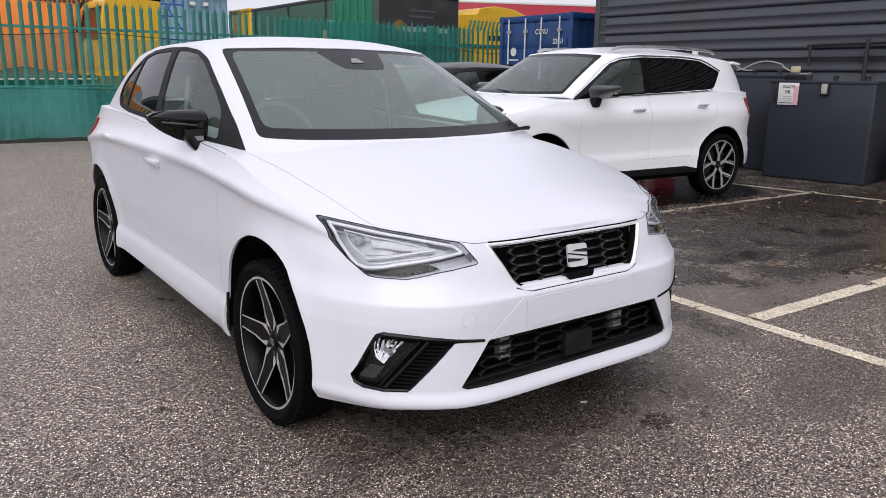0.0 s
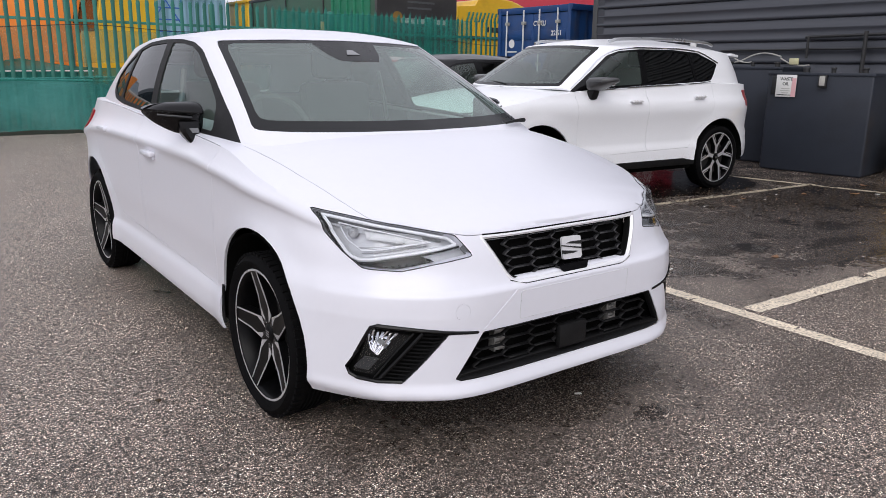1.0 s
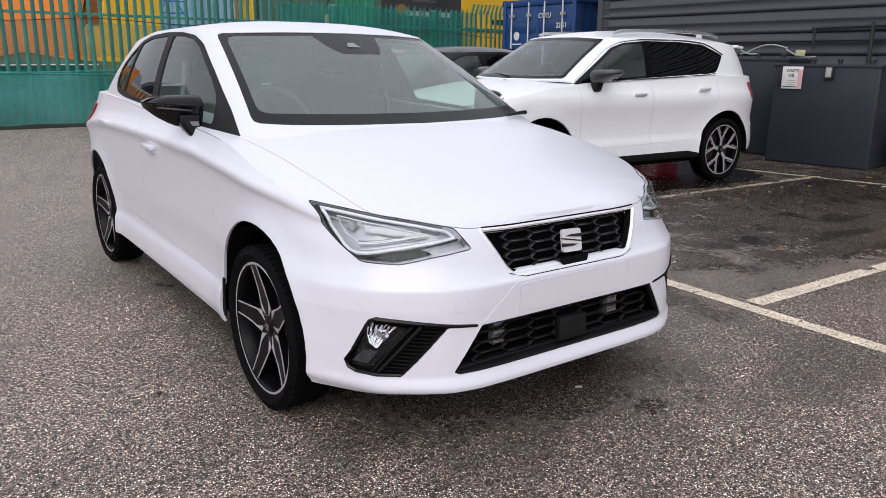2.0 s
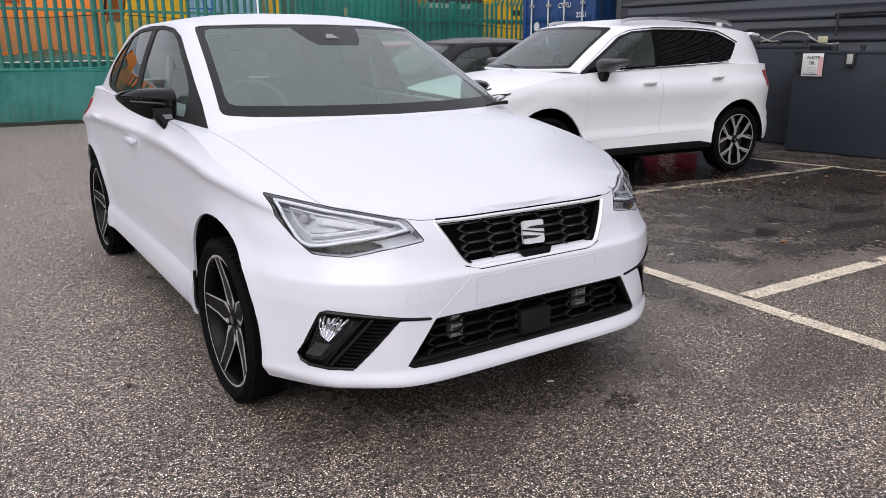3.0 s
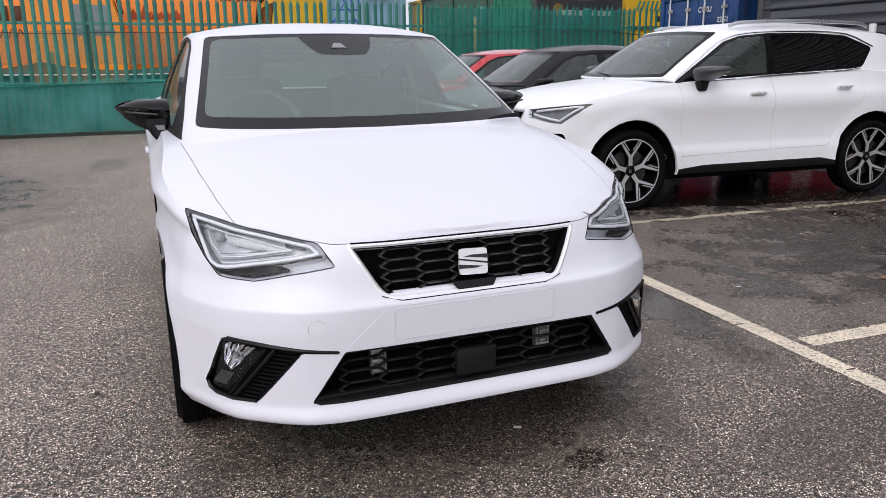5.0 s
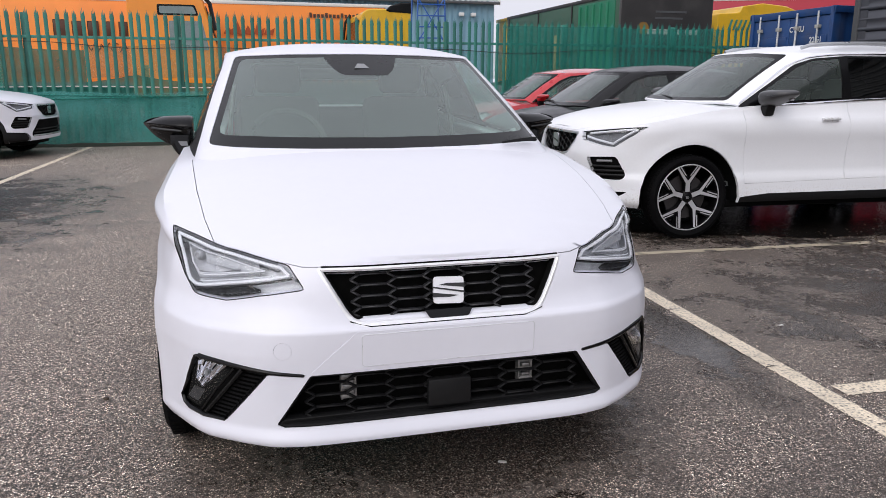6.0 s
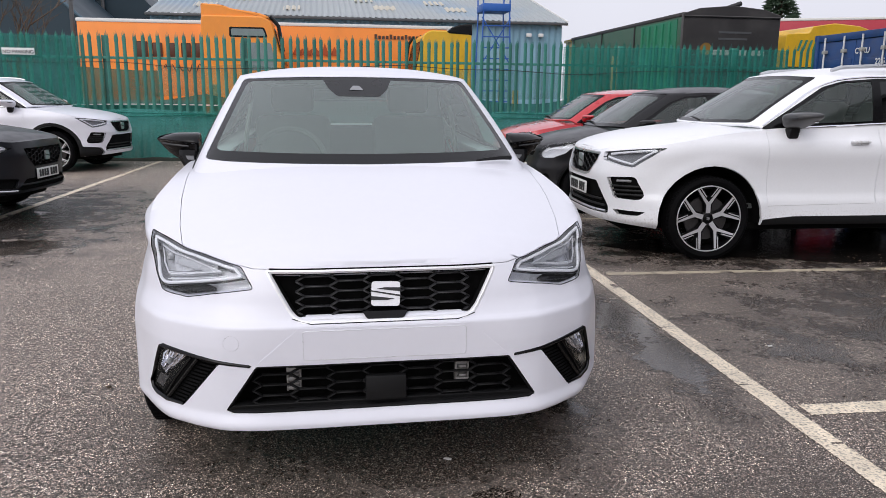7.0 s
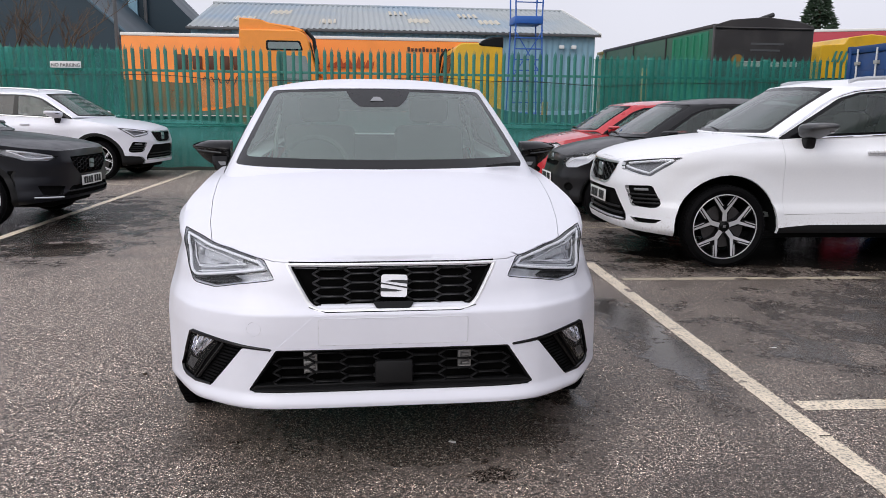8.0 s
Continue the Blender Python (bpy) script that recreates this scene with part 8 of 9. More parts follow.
# stacks of old tyres behind the small cars
old = lathe([(0.19, -0.08), (0.22, -0.095), (0.28, -0.09), (0.305, -0.06), (0.31, 0.0), (0.305, 0.06), (0.28, 0.09), (0.22, 0.095), (0.19, 0.08), (0.20, 0.0), (0.19, -0.08)], 36, "Z")
old_me = mesh_of("old_tyre", old, RUBBER)
rnd = random.Random(12)
for sx, sy, count in ((7.6, 10.2, 8), (8.25, 10.05, 8), (7.85, 10.85, 7)):
    for k in range(count):
        o = tagged(new("old_tyre", old_me), "worn black tyre lying in a stack", "tyre", "stacked tyres")
        o.matrix_world = pose(sx + rnd.uniform(-0.03, 0.03), sy + rnd.uniform(-0.03, 0.03), 0.096 + 0.191 * k)

# ---- blue container ----
def container():
    x0, x1, y0, y1, h = 10.2, 16.2, 10.05, 12.45, 2.66
    c = thing("shipping_container", Matrix(), "blue steel shipping container with white locking bars", "container")
    part("floor_frame", cuboid(x0 + 0.1, x1, y0, y1, 0.0, 0.16, 0.01), BLUE_BOX, c)
    part("roof_panel", cuboid(x0 + 0.02, x1, y0, y1, h - 0.03, h, 0.006), BLUE_BOX, c)
    # corrugated long sides
    for yy, sgn in ((y0, 1), (y1, -1)):
        bm = bmesh.new()
        pts = []
        x = x0 + 0.16
        while x < x1 - 0.1:
            pts += [(x, 0.0), (x + 0.07, 0.0), (x + 0.14, 0.036), (x + 0.21, 0.036)]
            x += 0.278
        lo = [bm.verts.new((a, yy + sgn * (0.02 + b), 0.16)) for a, b in pts]
        hi = [bm.verts.new((a, yy + sgn * (0.02 + b), h - 0.10)) for a, b in pts]
        for i in range(len(pts) - 1):
            bm.faces.new((lo[i], lo[i + 1], hi[i + 1], hi[i]))
        part("side_panel", bm, BLUE_BOX, c, sharp=20)
        part("top_rail", cuboid(x0, x1, yy - 0.03, yy + 0.03, h - 0.12, h + 0.004, 0.006), BLUE_BOX, c)
    for yy in (y0 + 0.05, y1 - 0.05):
        part("corner_post", cuboid(x0, x0 + 0.16, yy - 0.05, yy + 0.05, 0.0, h + 0.01, 0.008), BLUE_BOX, c)
    part("header", cuboid(x0 + 0.004, x0 + 0.12, y0 + 0.1, y1 - 0.1, h - 0.14, h, 0.008), BLUE_BOX, c)
    mid = (y0 + y1) / 2
    for a, b in ((y0 + 0.105, mid - 0.006), (mid + 0.006, y1 - 0.105)):
        door = part("door", cuboid(x0 + 0.03, x0 + 0.08, a, b, 0.14, h - 0.15, 0.01), BLUE_BOX, c)
        for z in (0.55, 1.05, 1.55, 2.05):
            part("door_rib", cuboid(x0 + 0.018, x0 + 0.032, a + 0.05, b - 0.05, z - 0.11, z + 0.11, 0.012), BLUE_BOX, door)
        for t in (0.25, 0.78):
            yy = a + (b - a) * t
            part("locking_bar", tube([(x0 - 0.02, yy, 0.10), (x0 - 0.02, yy, h - 0.06)], 0.018, 8), WHITE_INK, door)
            for z in (0.4, 1.4, h - 0.35):
                part("bar_keeper", cuboid(x0 - 0.045, x0 + 0.03, yy - 0.05, yy + 0.05, z - 0.035, z + 0.035, 0.006), CABLE, door)
    m = pose(x0 + 0.010, 0, 0, 90, 0, -90)
    def put(words, size, y, z):
        text_on(c, words, size, WHITE_INK, pose(x0 + 0.012, y, z, 90, 0, -90), 0.001)
    put("CTXU", 0.15, mid - 0.02, 2.24)
    put("22G1", 0.15, mid - 0.60, 2.02)
    part("round_mark", lathe([(0.001, 0), (0.07, 0.0), (0.07, 0.004), (0.10, 0.004), (0.10, 0.0)], 24), WHITE_INK, c, m=pose(x0 + 0.010, y1 - 0.50, 1.86))
    part("mark_bar", cuboid(x0 + 0.008, x0 + 0.014, y1 - 0.68, y1 - 0.32, 1.66, 1.69), WHITE_INK, c)
    return c


container()


# ---- lorries and trailers beyond the fence ----
def trailer(m, length, width, z0, z1, side_mat, label, roof=CABLE, posts=()):
    """trailer > box, rails, chassis, wheels; x runs along it, -y is the near side."""
    t = thing("box_trailer", m, label, "trailer", "trailers")
    part("box", cuboid(0, length, 0, width, z0, z1 - 0.06, 0.02), side_mat, t)
    part("roof_rail", cuboid(-0.02, length + 0.02, -0.02, width + 0.02, z1 - 0.10, z1, 0.02), roof, t)
    part("floor_rail", cuboid(-0.01, length + 0.01, -0.015, width + 0.015, z0 - 0.08, z0 + 0.06, 0.01), CABLE, t)
    part("chassis", cuboid(0.5, length - 0.3, 0.5, width - 0.5, z0 - 0.38, z0 - 0.08, 0.02), CHASSIS, t)
    for k in range(3):
        for yy in (0.14, width - 0.14):
            part("trailer_wheel", lathe([(0.001, 0.12), (0.22, 0.10), (0.26, 0.14), (0.42, 0.14), (0.46, 0.10), (0.46, -0.10), (0.42, -0.14), (0.001, -0.14)], 28, "Z"), RUBBER, t, m=pose(length * 0.72 + 1.15 * (k - 1) * 0.9, yy, 0.46, 90))
    for yy in (0.02,):
        for z in (z0 - 0.55, z0 - 0.30):
            part("side_guard", cuboid(length * 0.22, length * 0.60, yy, yy + 0.03, z - 0.05, z + 0.05), CABLE, t)
    for xx in np.arange(0.8, length, 1.3):
        part("marker", cuboid(xx, xx + 0.3, -0.022, -0.014, z0 - 0.03, z0 + 0.02), PLATE_WHITE, t)
    for xx, w in posts:
        part("curtain_post", cuboid(xx, xx + w, -0.03, 0.0, z0, z1 - 0.08, 0.006), CHASSIS, t)
    return t


orange = trailer(pose(-6.95, 21.0, 0), 11.0, 2.5, 1.12, 3.47, ORANGE, "orange box trailer with brown lettering behind the fence", PLATE_WHITE)
x = 1.55
for w, h in ((0.42, 0.46), (0.34, 0.40), (0.36, 0.40), (0.34, 0.40), (0.30, 0.40)):
    part("letter_block", cuboid(x, x + w * 0.80, -0.028, -0.02, 2.62 - h / 2, 2.62 + h / 2, 0.02), BROWN_INK, orange)
    x += w + 0.05
for k in range(5):
    part("script_stroke", tube([(2.3 + 0.22 * k + 0.2 * t, -0.03, 2.10 + 0.10 * math.sin(6 * t + k) + 0.05 * t) for t in [i / 8 for i in range(9)]], 0.014, 5), BROWN_INK, orange)
for k in range(5):
    part("leaf_mark", prism([(6.0 + 0.28 * k, 2.55), (6.12 + 0.28 * k, 2.80 + 0.1 * (k % 2)), (6.2 + 0.28 * k, 2.66), (6.32 + 0.28 * k, 2.74), (6.26 + 0.28 * k, 2.52)], 0.008, lambda a, b, c: (a, -0.03 + c, b)), surface("dark_orange_print", (0.42, 0.07, 0.012), 0.5) if k == 0 else bpy.data.materials["dark_orange_print"], orange)
for k in range(14):
    part("web_bar", cuboid(8.45 + 0.115 * k, 8.45 + 0.115 * k + 0.08, -0.026, -0.02, 3.05, 3.05 + (0.10 if k % 4 else 0.14)), BROWN_INK, orange)


# opaque glass colour, lightened to paint in the reflected sky
CAB_SKY_GLASS = surface("sky_grey_cab_glass", (0.20, 0.25, 0.25), 0.15, vary=0.15)


def cab(m, paint, label, deflector):
    """lorry_cab > body, window, windscreen, deflector, wheels; it faces +x, -y is the near side."""
    c = thing("lorry_cab", m, label, "lorry", "lorries")
    body = prism(rounded([(0, 0.75), (2.05, 0.75), (2.12, 1.3), (2.05, 2.0), (1.78, 3.0), (1.55, 3.12), (0, 3.12)], 0.1), 2.4, lambda a, b, k: (a, k, b), 0.03)
    part("body", body, paint, c)
    part("side_window", prism(rounded([(0.95, 1.85), (1.88, 1.85), (1.74, 2.5), (0.95, 2.5)], 0.06), 0.02, lambda a, b, k: (a, -0.008 + k, b)), CAB_SKY_GLASS, c)
    part("window_gasket", prism(rounded([(0.70, 2.62), (1.67, 2.62), (1.59, 2.86), (0.70, 2.86)], 0.05), 0.016, lambda a, b, k: (a, -0.008 + k, b)), FRIT, c)
    part("sleeper_window", prism(rounded([(0.75, 2.66), (1.62, 2.66), (1.55, 2.82), (0.75, 2.82)], 0.04), 0.02, lambda a, b, k: (a, -0.012 + k, b)), CAB_SKY_GLASS, c)
    part("windscreen", prism([(0.12, 2.05), (2.28, 2.05), (2.2, 2.85), (0.2, 2.85)], 0.02, lambda a, b, k: (2.06 - 0.27 * (b - 2.0) + k, a, b)), FRIT, c)
    part("step_panel", cuboid(0.3, 1.9, -0.01, 0.3, 0.35, 0.78, 0.05), CHASSIS, c)
    if deflector:
        part("roof_deflector", prism(rounded([(0.0, 3.05), (1.76, 3.05), (1.68, 3.14), (1.40, 3.22), (0.78, 3.29), (0.55, 3.37), (0.0, 3.40)], 0.05), 2.2, lambda a, b, k: (a, 0.1 + k, b), 0.03), paint, c)
    else:
        part("roof_deflector", prism(rounded([(-0.02, 3.00), (0.80, 3.03), (0.94, 3.08), (0.74, 3.21), (0.36, 3.29), (-0.02, 3.31)], 0.05), 2.43, lambda a, b, k: (a, -0.015 + k, b), 0.03), GLOSS_BLACK, c)
    part("stack", tube([(1.75, 0.1, 3.12), (1.95, 0.05, 2.9), (2.05, 0.0, 2.3)], 0.05, 8), GLOSS_BLACK, c)
    for yy in (0.2, 2.2):
        part("cab_wheel", lathe([(0.001, 0.12), (0.22, 0.10), (0.28, 0.14), (0.44, 0.14), (0.49, 0.10), (0.49, -0.10), (0.44, -0.14), (0.001, -0.14)], 28, "Z"), RUBBER, c, m=pose(1.1, yy, 0.49, 90))
    part("frame", cuboid(-1.6, 0.1, 0.7, 1.7, 0.6, 0.9, 0.03), CHASSIS, c)
    return c


cab(pose(-3.15, 18.2, 0.0) @ Matrix.Diagonal((1, 1, 1.075, 1)), ORANGE_CAB, "orange lorry cab parked beside its trailer", True)
cab(pose(3.98, 20.8, 0.0, 0, 0, 180) @ Matrix.Diagonal((0.75, 1, 1, 1)), YELLOW, "yellow lorry cab with a black roof deflector", False)

curtain = trailer(pose(8.95, 24.6, 0, 0, 0, -90), 8.6, 2.6, 1.0, 3.50, GREEN_SHEET, "dark curtain-sided trailer with a black end panel", DARK_SHEET, [(0.2, 0.12), (3.0, 0.06), (5.6, 0.06)])
part("bright_curtain", cuboid(6.1, 8.3, -0.02, 0.0, 1.1, 3.35), GREEN_BRIGHT, curtain)
for k in range(5):
    part("curtain_fold", tube([(6.2 + 0.42 * k, -0.02, 1.1), (6.25 + 0.42 * k, -0.03, 3.3)], 0.05, 6), GREEN_BRIGHT, curtain)
endp = prism([(-0.04, 0.9), (2.64, 0.9), (2.64, 3.46), (2.2, 3.60), (1.3, 3.68), (0.4, 3.60), (-0.04, 3.46)], 0.10, lambda a, b, k: (8.58 + k, a, b), 0.012)
part("end_panel", endp, DARK_SHEET, curtain, "weathered black end panel")
part("end_moulding", tube([(8.70, -0.02, 3.40), (8.70, 2.62, 3.40)], 0.025, 6), DARK_SHEET, curtain)
for k, (a, b, z, h) in enumerate(((0.95, 1.85, 3.02, 0.05), (0.95, 1.75, 2.86, 0.05), (0.75, 1.75, 2.52, 0.13), (1.85, 2.25, 2.52, 0.13))):
    part("print_bar", cuboid(8.682, 8.690, a, b, z - h / 2, z + h / 2), CABLE if k > 1 else CLAD_TRIM, curtain)
part("print_disc", lathe([(0.001, 0.0), (0.16, 0.0), (0.16, 0.006)], 20), surface("dull_gold_print", (0.25, 0.14, 0.03), 0.5), curtain, m=pose(8.682, 0.62, 2.60))
part("vent_pipe", tube([(8.5, 1.2, 3.62), (8.5, 1.6, 3.76)], 0.06, 8), PIPE, curtain)

yellow = thing("yellow_lorry", pose(12.9, 17.6, 0), "yellow lorry body with a flat top behind the container", "lorry", "lorries")
part("body", prism(rounded([(0, 0.9), (2.9, 0.9), (2.9, 3.26), (2.3, 3.44), (1.5, 3.50), (0.8, 3.40), (0.72, 3.22), (0, 3.18)], 0.06), 4.0, lambda a, b, k: (a, k, b), 0.02), YELLOW, yellow)
part("rear_frame", cuboid(0.1, 2.8, -0.06, 0.0, 2.2, 2.28), PIPE, yellow)
for k in range(12):
    part("hazard_stripe", prism([(0.35 + 0.16 * k, 2.72), (0.42 + 0.16 * k, 2.72), (0.52 + 0.16 * k, 3.02), (0.45 + 0.16 * k, 3.02)], 0.006, lambda a, b, c: (a, -0.012 + c, b)), GREEN_STEEL, yellow)
for k in range(5):
    part("print_bar", cuboid(1.15 + 0.2 * k, 1.30 + 0.2 * k, -0.01, 0.0, 2.42, 2.58), INK, yellow)
part("white_roundel", prism(circle(2.0, 2.9, 0.22, 20), 0.006, lambda a, b, c: (a, -0.018 + c, b)), WHITE_INK, yellow)
for yy in (0.6, 3.2):
    for xx in (0.25, 2.65):
        part("lorry_wheel", lathe([(0.001, 0.12), (0.28, 0.14), (0.44, 0.14), (0.48, 0.10), (0.48, -0.10), (0.44, -0.14), (0.001, -0.14)], 24), RUBBER, yellow, m=pose(xx, yy, 0.48))
part("chassis", cuboid(0.3, 2.6, 0.1, 3.9, 0.5, 0.95, 0.03), CHASSIS, yellow)
trailer(pose(16.4, 24.5, 0, 0, 0, -25), 13.0, 2.5, 1.1, 4.35, RED_SHEET, "dark red curtain-sided trailer far behind the fence", PLATE_WHITE)

skip = thing("yellow_skip", pose(12.3, 33.0, 0), "yellow steel tipper body with a dark slab painted as its open end", "tipper", "lorries")
part("body", cuboid(0, 1.9, 0, 2.4, 1.0, 4.20, 0.04), YELLOW, skip)
# black slab stands in for the shaded inside of an open end
part("open_end", cuboid(0.25, 1.75, -0.03, 0.0, 1.4, 3.92, 0.02), CHASSIS, skip)
part("top_rail", cuboid(-0.08, 1.98, -0.08, 2.45, 4.10, 4.24, 0.03), YELLOW, skip)
for xx in (0.3, 1.6):
    part("lorry_wheel", lathe([(0.001, 0.12), (0.28, 0.14), (0.48, 0.10), (0.48, -0.10), (0.001, -0.14)], 24), RUBBER, skip, m=pose(xx, 1.2, 0.48))
part("chassis", cuboid(0.3, 1.6, 0.1, 2.3, 0.4, 1.02, 0.03), CHASSIS, skip)

# blue steps and platform
steps = thing("access_platform", pose(5.95, 26.0, 0), "blue steel access platform with a ladder", "platform")
for xx, lean in ((0, -0.14), (1.0, 0.14)):
    for yy in (0, 1.0):
        part("post", tube([(xx + lean, yy, 0), (xx, yy, 4.5), (xx + lean * 0.3, yy, 6.0)], 0.03, 6), BLUE_STEEL, steps)
part("deck", cuboid(-0.04, 1.04, -0.05, 1.05, 4.52, 4.80, 0.02), BLUE_STEEL, steps)
for z in np.arange(0.4, 4.4, 0.40):
    out = 0.14 * (1 - z / 4.5)
    part("step", cuboid(-out, 1.0 + out, -0.04, 0.10, z - 0.02, z + 0.02, 0.004), BLUE_STEEL, steps)
for z in (5.3, 5.9):
    part("guard_rail", tube([(-0.02, 0, z), (1.02, 0, z)], 0.022, 6), BLUE_STEEL, steps)
part("brace", tube([(-0.05, 0, 4.3), (1.05, 0, 2.6)], 0.022, 6), BLUE_STEEL, steps)
part("brace", tube([(1.05, 0, 4.3), (-0.05, 0, 2.6)], 0.022, 6), BLUE_STEEL, steps)


# ---- sheds ----
def corrugated(x0, x1, pitch, depth, to3d):
    bm = bmesh.new()
    pts, x = [], x0
    while x < x1:
        pts += [(x, 0), (x + pitch * 0.35, 0), (x + pitch * 0.5, depth), (x + pitch * 0.85, depth)]
        x += pitch
    a = [bm.verts.new(to3d(p, d, 0)) for p, d in pts]
    b = [bm.verts.new(to3d(p, d, 1)) for p, d in pts]
    for i in range(len(pts) - 1):
        bm.faces.new((a[i], a[i + 1], b[i + 1], b[i]))
    return bm


shed = thing("warehouse", Matrix(), "pale blue warehouse with a weathered grey sheet roof", "building", "sheds")
part("wall", corrugated(-7.6, 11.6, 0.30, -0.05, lambda p, d, v: (p, 34.0 + d, 0 if v == 0 else 4.95)), SHED_BLUE, shed, sharp=20)
part("gable_wall", prism([(34.0, 0), (34.0, 4.95), (41.0, 6.9), (48.0, 4.95), (48.0, 0)], 0.12, lambda a, b, k: (11.5 + k, a, b)), SHED_BLUE, shed)
part("roof", corrugated(-7.75, 11.8, 0.28, 0.05, lambda p, d, v: (p, 33.75 + 7.25 * v, 4.93 + 1.97 * v + d)), SHED_ROOF, shed, sharp=20)
part("far_roof", corrugated(-7.75, 11.8, 0.56, 0.05, lambda p, d, v: (p, 48.2 - 7.2 * v, 4.93 + 1.97 * v + d)), SHED_ROOF, shed, sharp=20)
part("ridge", tube([(-7.75, 41.0, 6.93), (11.8, 41.0, 6.93)], 0.08, 8), SHED_ROOF, shed)
part("gutter", cuboid(-7.75, 11.8, 33.62, 33.78, 4.82, 4.94, 0.02), CLAD_TRIM, shed)
part("verge", prism([(33.7, 4.80), (33.7, 5.02), (41.0, 7.05), (41.0, 6.83)], 0.06, lambda a, b, k: (11.78 + k, a, b)), PLATE_WHITE, shed)
for k, (xx, v0, w) in enumerate(((-6.0, 0.25, 0.9), (-4.4, 0.55, 0.9), (-1.8, 0.2, 0.8), (1.6, 0.6, 0.9), (2.6, 0.3, 0.9), (5.3, 0.55, 0.9), (6.2, 0.3, 0.9), (9.1, 0.5, 0.8))):
    part("rooflight", corrugated(xx, xx + w, 0.28, 0.05, lambda p, d, v: (p, 33.75 + 7.25 * (v0 + 0.16 * v), 4.95 + 1.97 * (v0 + 0.16 * v) + d)), ROOFLIGHT, shed, sharp=20)
for xx in (9.9, 10.5):
    part("floodlight", cuboid(xx - 0.12, xx + 0.12, 33.7, 33.9, 4.25, 4.42, 0.03), PLATE_WHITE, shed)

navy = thing("navy_shed", Matrix(), "dark navy steel shed with a sloping roofline", "building", "sheds")
part("wall", prism([(-24, 0), (-24, 12), (-17.9, 12), (-9.29, 4.22), (-8.75, 3.73), (-8.75, 0)], 9.0, lambda a, b, k: (a, 30.0 + k, b)), NAVY, navy)
part("verge", tube([(-17.9, 29.98, 12.02), (-9.29, 29.98, 4.24), (-8.75, 29.98, 3.75)], 0.07, 6), SLATE, navy)
slate = thing("slate_shed", Matrix(), "slate blue ribbed steel shed", "building", "sheds")
part("wall", corrugated(-20, -11.6, 0.5, -0.05, lambda p, d, v: (p, 40.0 + d, 0 if v == 0 else 9.0)), SLATE, slate, sharp=20)
part("end_wall", prism([(-11.6, 0), (-11.6, 8.83), (-9.58, 6.76), (-8.75, 5.91), (-8.2, 5.35), (-8.2, 0)], 8.0, lambda a, b, k: (a, 40.0 + k, b)), NAVY, slate)
part("pilaster", cuboid(-11.9, -11.45, 39.8, 39.96, 0, 9.0, 0.02), SHED_BLUE, slate)
part("downpipe", tube([(-11.04, 39.8, 0), (-11.04, 39.8, 8.2)], 0.09, 8), CLAD_TRIM, slate)
pole = thing("lamp_post", pose(-7.35, 22.0, 0), "plain grey lamp post", "lamp post")
part("column", tube([(0, 0, 0), (0, 0, 4), (0, 0, 8)], lambda t: 0.075 - 0.03 * t, 10), CLAD_TRIM, pole)
part("lantern", cuboid(-0.2, 0.5, -0.1, 0.1, 8.0, 8.12, 0.03), CLAD_TRIM, pole)


def bare_shrub(place, height, seed):
    """bare_tree > trunk, twigs."""
    rnd = random.Random(seed)
    t = thing("bare_tree", pose(*place), "leafless brown tree with many thin twigs", "tree", "bare trees")
    trunk = tube([(0, 0, 0), (0.05, 0.02, height * 0.25), (0.0, 0.05, height * 0.5)], lambda u: 0.09 - 0.04 * u, 7)
    twigs = bmesh.new()

    def grow(p, d, length, r, depth):
        q = p + d * length * 0.5 + Vector((rnd.uniform(-1, 1), rnd.uniform(-1, 1), 0)) * length * 0.06
        e = p + d * length
        join(twigs, tube([p, q, e], lambda u: r * (1 - 0.5 * u), 4))
        if depth == 0:
            return
        for _ in range(3 if depth > 1 else 4):
            n = (d + Vector((rnd.uniform(-0.7, 0.7), rnd.uniform(-0.7, 0.7), rnd.uniform(-0.1, 0.5)))).normalized()
            grow(p + d * length * rnd.uniform(0.45, 1.0), n, length * rnd.uniform(0.5, 0.75), r * 0.55, depth - 1)
    for k in range(5):
        a = math.tau * k / 5 + rnd.uniform(-0.4, 0.4)
        grow(Vector((0, 0, height * rnd.uniform(0.2, 0.5))), Vector((math.cos(a) * 0.5, math.sin(a) * 0.5, 1)).normalized(), height * 0.32, 0.04, 3)
    part("trunk", trunk, BARK, t)
    tagged(part("branching", twigs, BARK, t), kind="stuff")


bare_shrub((-10.2, 20.5, 0), 5.0, 3)
bare_shrub((-8.8, 21.5, 0), 4.6, 8)
bare_shrub((-11.6, 19.5, 0), 5.2, 11)


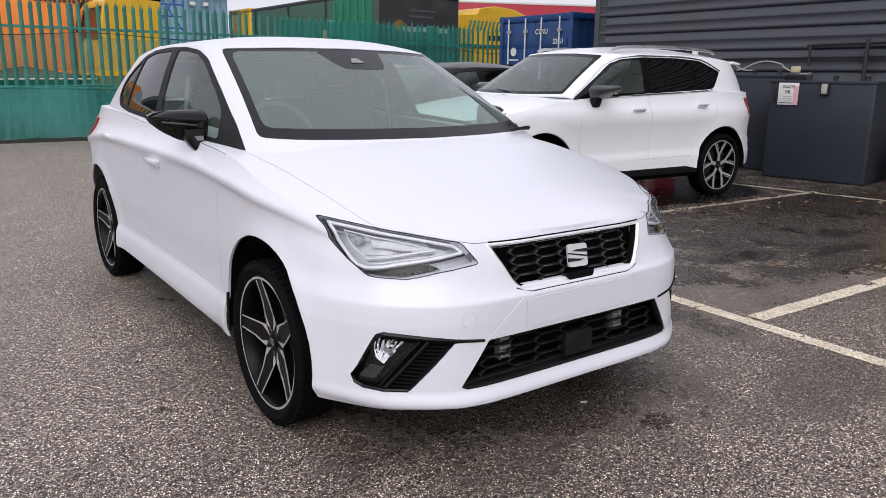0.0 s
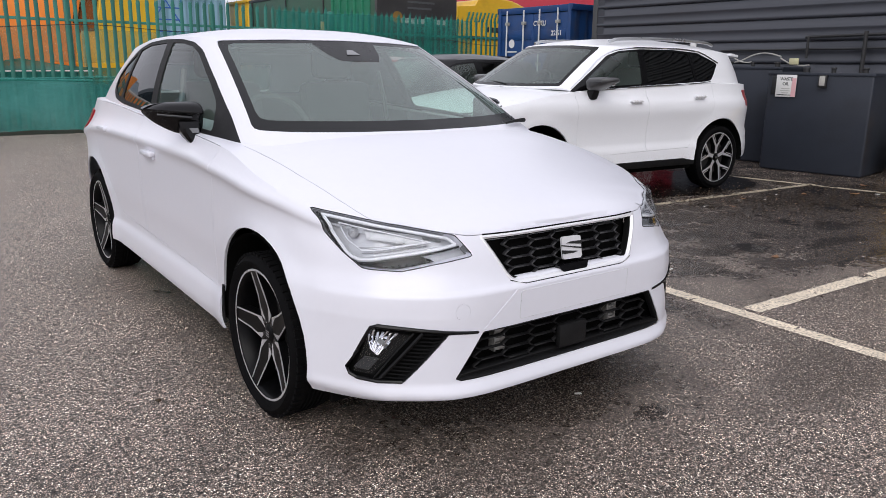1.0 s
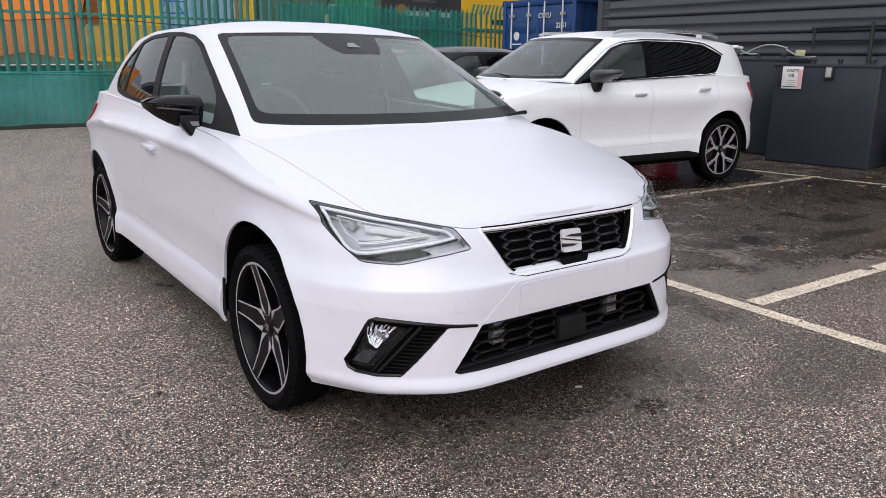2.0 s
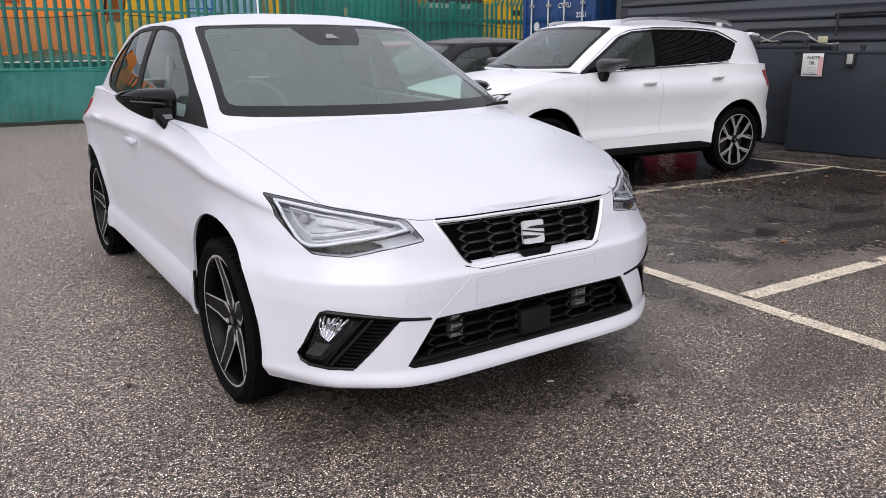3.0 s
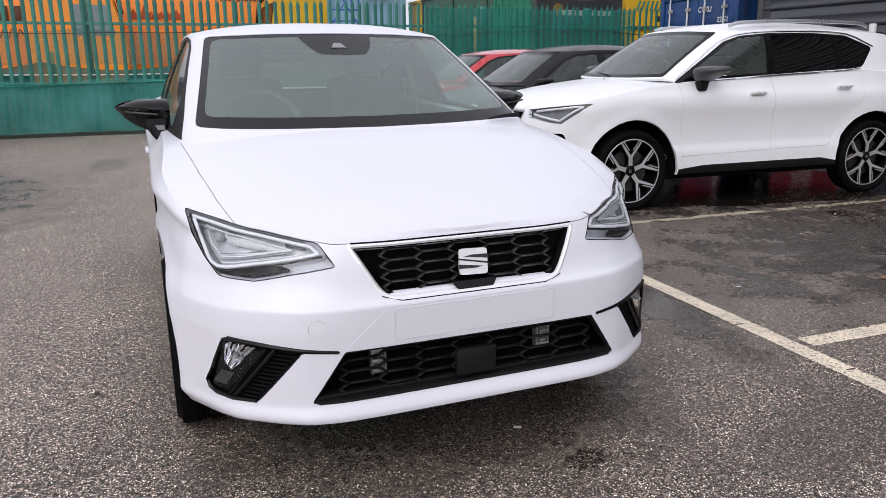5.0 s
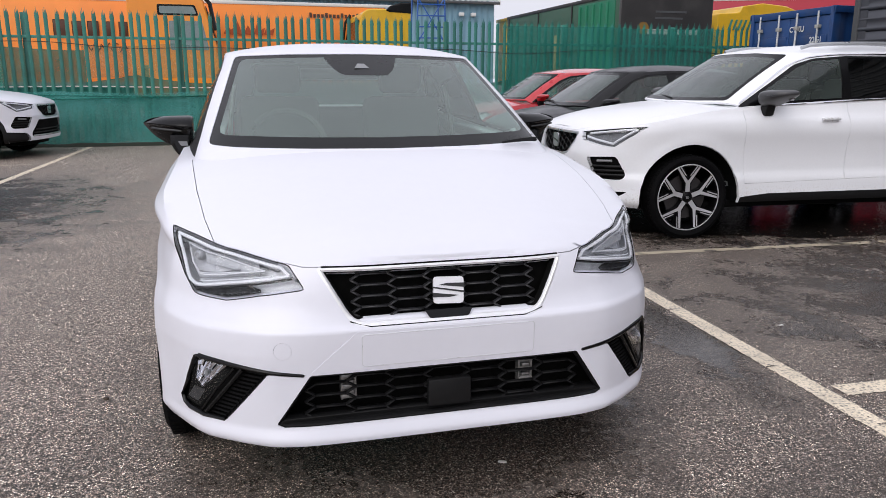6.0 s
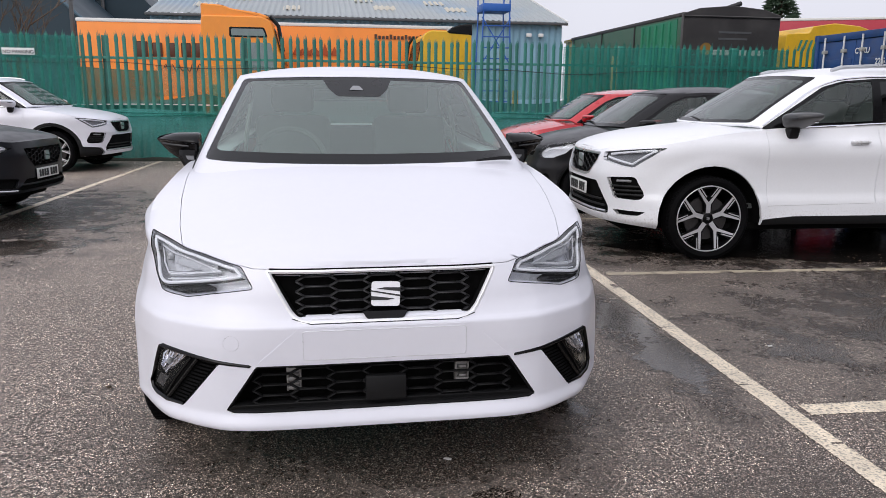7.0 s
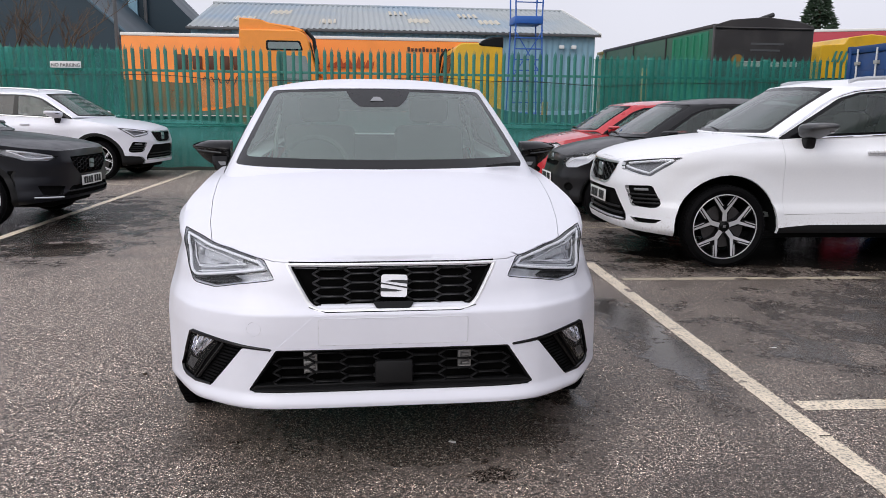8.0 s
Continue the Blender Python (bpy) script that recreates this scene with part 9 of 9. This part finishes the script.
def conifer(place, height, seed):
    """conifer_tree > trunk, crown of many small sprays."""
    rnd = random.Random(seed)
    t = thing("conifer_tree", pose(*place), "dark green conifer with ragged branches", "tree")
    part("trunk", tube([(0, 0, 0), (0.1, 0, height * 0.6), (0, 0, height * 0.98)], lambda u: 0.28 * (1 - u) + 0.03, 8), BARK, t)
    verts, faces = [], []
    for k in range(4200):
        z = height * (0.25 + 0.75 * rnd.random() ** 0.8)
        reach = (1 - z / height) * height * 0.40 + 0.15
        a = rnd.uniform(0, math.tau)
        lump = 0.75 + 0.35 * noise.noise((math.cos(a) * 1.5, math.sin(a) * 1.5, z * 1.3))
        r = reach * lump * rnd.uniform(0.35, 1.0) ** 0.6
        c = Vector((r * math.cos(a), r * math.sin(a), z - 0.25 * r))
        out = Vector((math.cos(a), math.sin(a), rnd.uniform(-0.5, 0.3))).normalized()
        side = out.cross(Vector((0, 0, 1))).normalized()
        s = rnd.uniform(0.10, 0.24)
        i = len(verts)
        verts += [c - side * s * 0.5, c + out * s * 1.6, c + side * s * 0.5, c + Vector((0, 0, s * 0.4))]
        faces += [(i, i + 1, i + 3), (i + 1, i + 2, i + 3), (i, i + 3, i + 2)]
    me = bpy.data.meshes.new("crown")
    me.from_pydata([tuple(v) for v in verts], [], faces)
    me.materials.append(NEEDLE)
    crown = new("crown", me)
    crown.parent = t
    tagged(crown, kind="stuff")


conifer((28.3, 42.0, 0), 9.6, 5)


# ---- water and litter on the ground ----
def puddle(x, y, rx, ry, seed, turn=0.0):
    bm = bmesh.new()
    c = bm.verts.new((0, 0, 0))
    ring = []
    for k in range(56):
        a = math.tau * k / 56
        r = 1 + 0.45 * noise.noise((math.cos(a) * 1.3, math.sin(a) * 1.3, seed)) + 0.2 * noise.noise((math.cos(a) * 4, math.sin(a) * 4, seed))
        ring.append(bm.verts.new((rx * r * math.cos(a), ry * r * math.sin(a), 0)))
    for k in range(56):
        bm.faces.new((c, ring[k], ring[(k + 1) % 56]))
    ob = part("puddle", bm, WATER)
    ob.matrix_world = pose(x, y, 0.0022, 0, 0, turn)
    tagged(ob, "thin dark puddle on the asphalt", "puddle", "puddles", "structure")


puddle(4.95, 3.95, 2.15, 0.98, 1.0, -5)


def litter(name, count, spot, size, material, label, seed):
    """Small curled scraps strewn round a spot."""
    rnd = random.Random(seed)
    verts, faces = [], []
    for k in range(count):
        x, y = rnd.gauss(spot[0], spot[2]), rnd.gauss(spot[1], spot[3])
        a, s = rnd.uniform(0, math.tau), size * rnd.uniform(0.4, 1.2)
        u, v = Vector((math.cos(a), math.sin(a), 0)), Vector((-math.sin(a), math.cos(a), 0)) * rnd.uniform(0.4, 0.8)
        c = Vector((x, y, 0.004))
        i = len(verts)
        verts += [c - u * s, c - v * s * 0.8 + Vector((0, 0, s * 0.3)), c + u * s + Vector((0, 0, s * 0.2)), c + v * s * 0.8 + Vector((0, 0, s * 0.35)), c]
        faces += [(i, i + 1, i + 4), (i + 1, i + 2, i + 4), (i + 2, i + 3, i + 4), (i + 3, i, i + 4)]
    me = bpy.data.meshes.new(name)
    me.from_pydata([tuple(v) for v in verts], [], faces)
    me.materials.append(material)
    tagged(new(name, me), label, "litter", kind="stuff")


litter("leaf_litter", 900, (5.7, 2.25, 0.85, 0.40), 0.019, LEAF, "wet dead leaves and grit on the asphalt", 3)
litter("leaf_litter", 320, (7.2, 1.8, 0.7, 0.9), 0.025, LEAF, "wet dead leaves beside the tank", 4)
DRY_LEAF = surface("tan_and_grey_leaf", (0.24, 0.15, 0.09), 0.5, vary=0.5, scale=9, fine=50)
litter("leaf_litter", 700, (4.85, 2.72, 0.50, 0.24), 0.015, LEAF, "wet dead leaves heaped along a bay line", 13)
litter("leaf_litter", 800, (5.55, 1.95, 0.50, 0.32), 0.016, LEAF, "wet dead leaves drifted across the empty bay", 14)
litter("leaf_litter", 130, (5.25, 2.35, 0.70, 0.45), 0.015, DRY_LEAF, "pale tan leaf scraps among darker leaves", 15)
litter("grit_scatter", 150, (1.2, -0.3, 2.4, 1.2), 0.007, LEAF, "dark grit strewn on the asphalt", 5)
litter("grit_scatter", 420, (3.4, 1.3, 1.2, 0.8), 0.010, LEAF, "dark grit and leaf scraps strewn in the empty bay", 6)
clod = bmesh.new()
bmesh.ops.create_icosphere(clod, subdivisions=2, radius=0.016)
for v in clod.verts:
    v.co *= 0.8 + 0.35 * noise.noise(v.co * 90)
    v.co.z = v.co.z * 0.5 + 0.006
clod = tagged(part("soil_clod", clod, LEAF, None), "small dark clod of soil on the asphalt", "litter")
clod.matrix_world = pose(-1.18, 1.09, 0)
scrap = tagged(part("paper_scrap", prism(rounded([(-0.016, -0.006), (0.016, -0.008), (0.014, 0.007), (-0.013, 0.006)], 0.003), 0.002, lambda a, b, k: (a, b, k + 0.002 + 0.05 * a * a)), PLATE_WHITE, None), "tiny white scrap of paper", "litter")
scrap.matrix_world = pose(0.241, 0.186, 0.0, 0, 0, -25)
leaf = tagged(part("brown_leaf", prism(rounded([(-0.05, 0.0), (0.0, -0.025), (0.05, 0.0), (0.0, 0.03)], 0.01), 0.003, lambda a, b, k: (a, b, k + 0.003 + 3 * a * a)), surface("tan_leaf", (0.26, 0.13, 0.06), 0.5), None), "single tan leaf on the asphalt", "litter")
leaf.matrix_world = pose(3.12, 0.99, 0.0, 0, 0, 15)

for x, y, turn, big in ((6.05, 2.35, 40, 1.1), (6.55, 2.05, -30, 1.4), (5.2, 2.55, 80, 0.8), (6.9, 1.75, 10, 1.0), (7.3, 2.3, 65, 1.2), (4.7, 2.35, -60, 0.7)):
    copy_thing(leaf, pose(x, y, 0.002, 0, 0, turn) @ Matrix.Diagonal((big, big, big, 1)))
for x, y, turn, big in ((5.75, 2.5, 15, 1.6), (5.35, 2.4, 70, 1.3), (6.75, 1.9, -20, 1.8), (4.45, 2.5, 40, 1.2), (2.2, 1.2, 5, 1.0)):
    copy_thing(scrap, pose(x, y, 0.002, 0, 0, turn) @ Matrix.Diagonal((big, big, big, 1)))
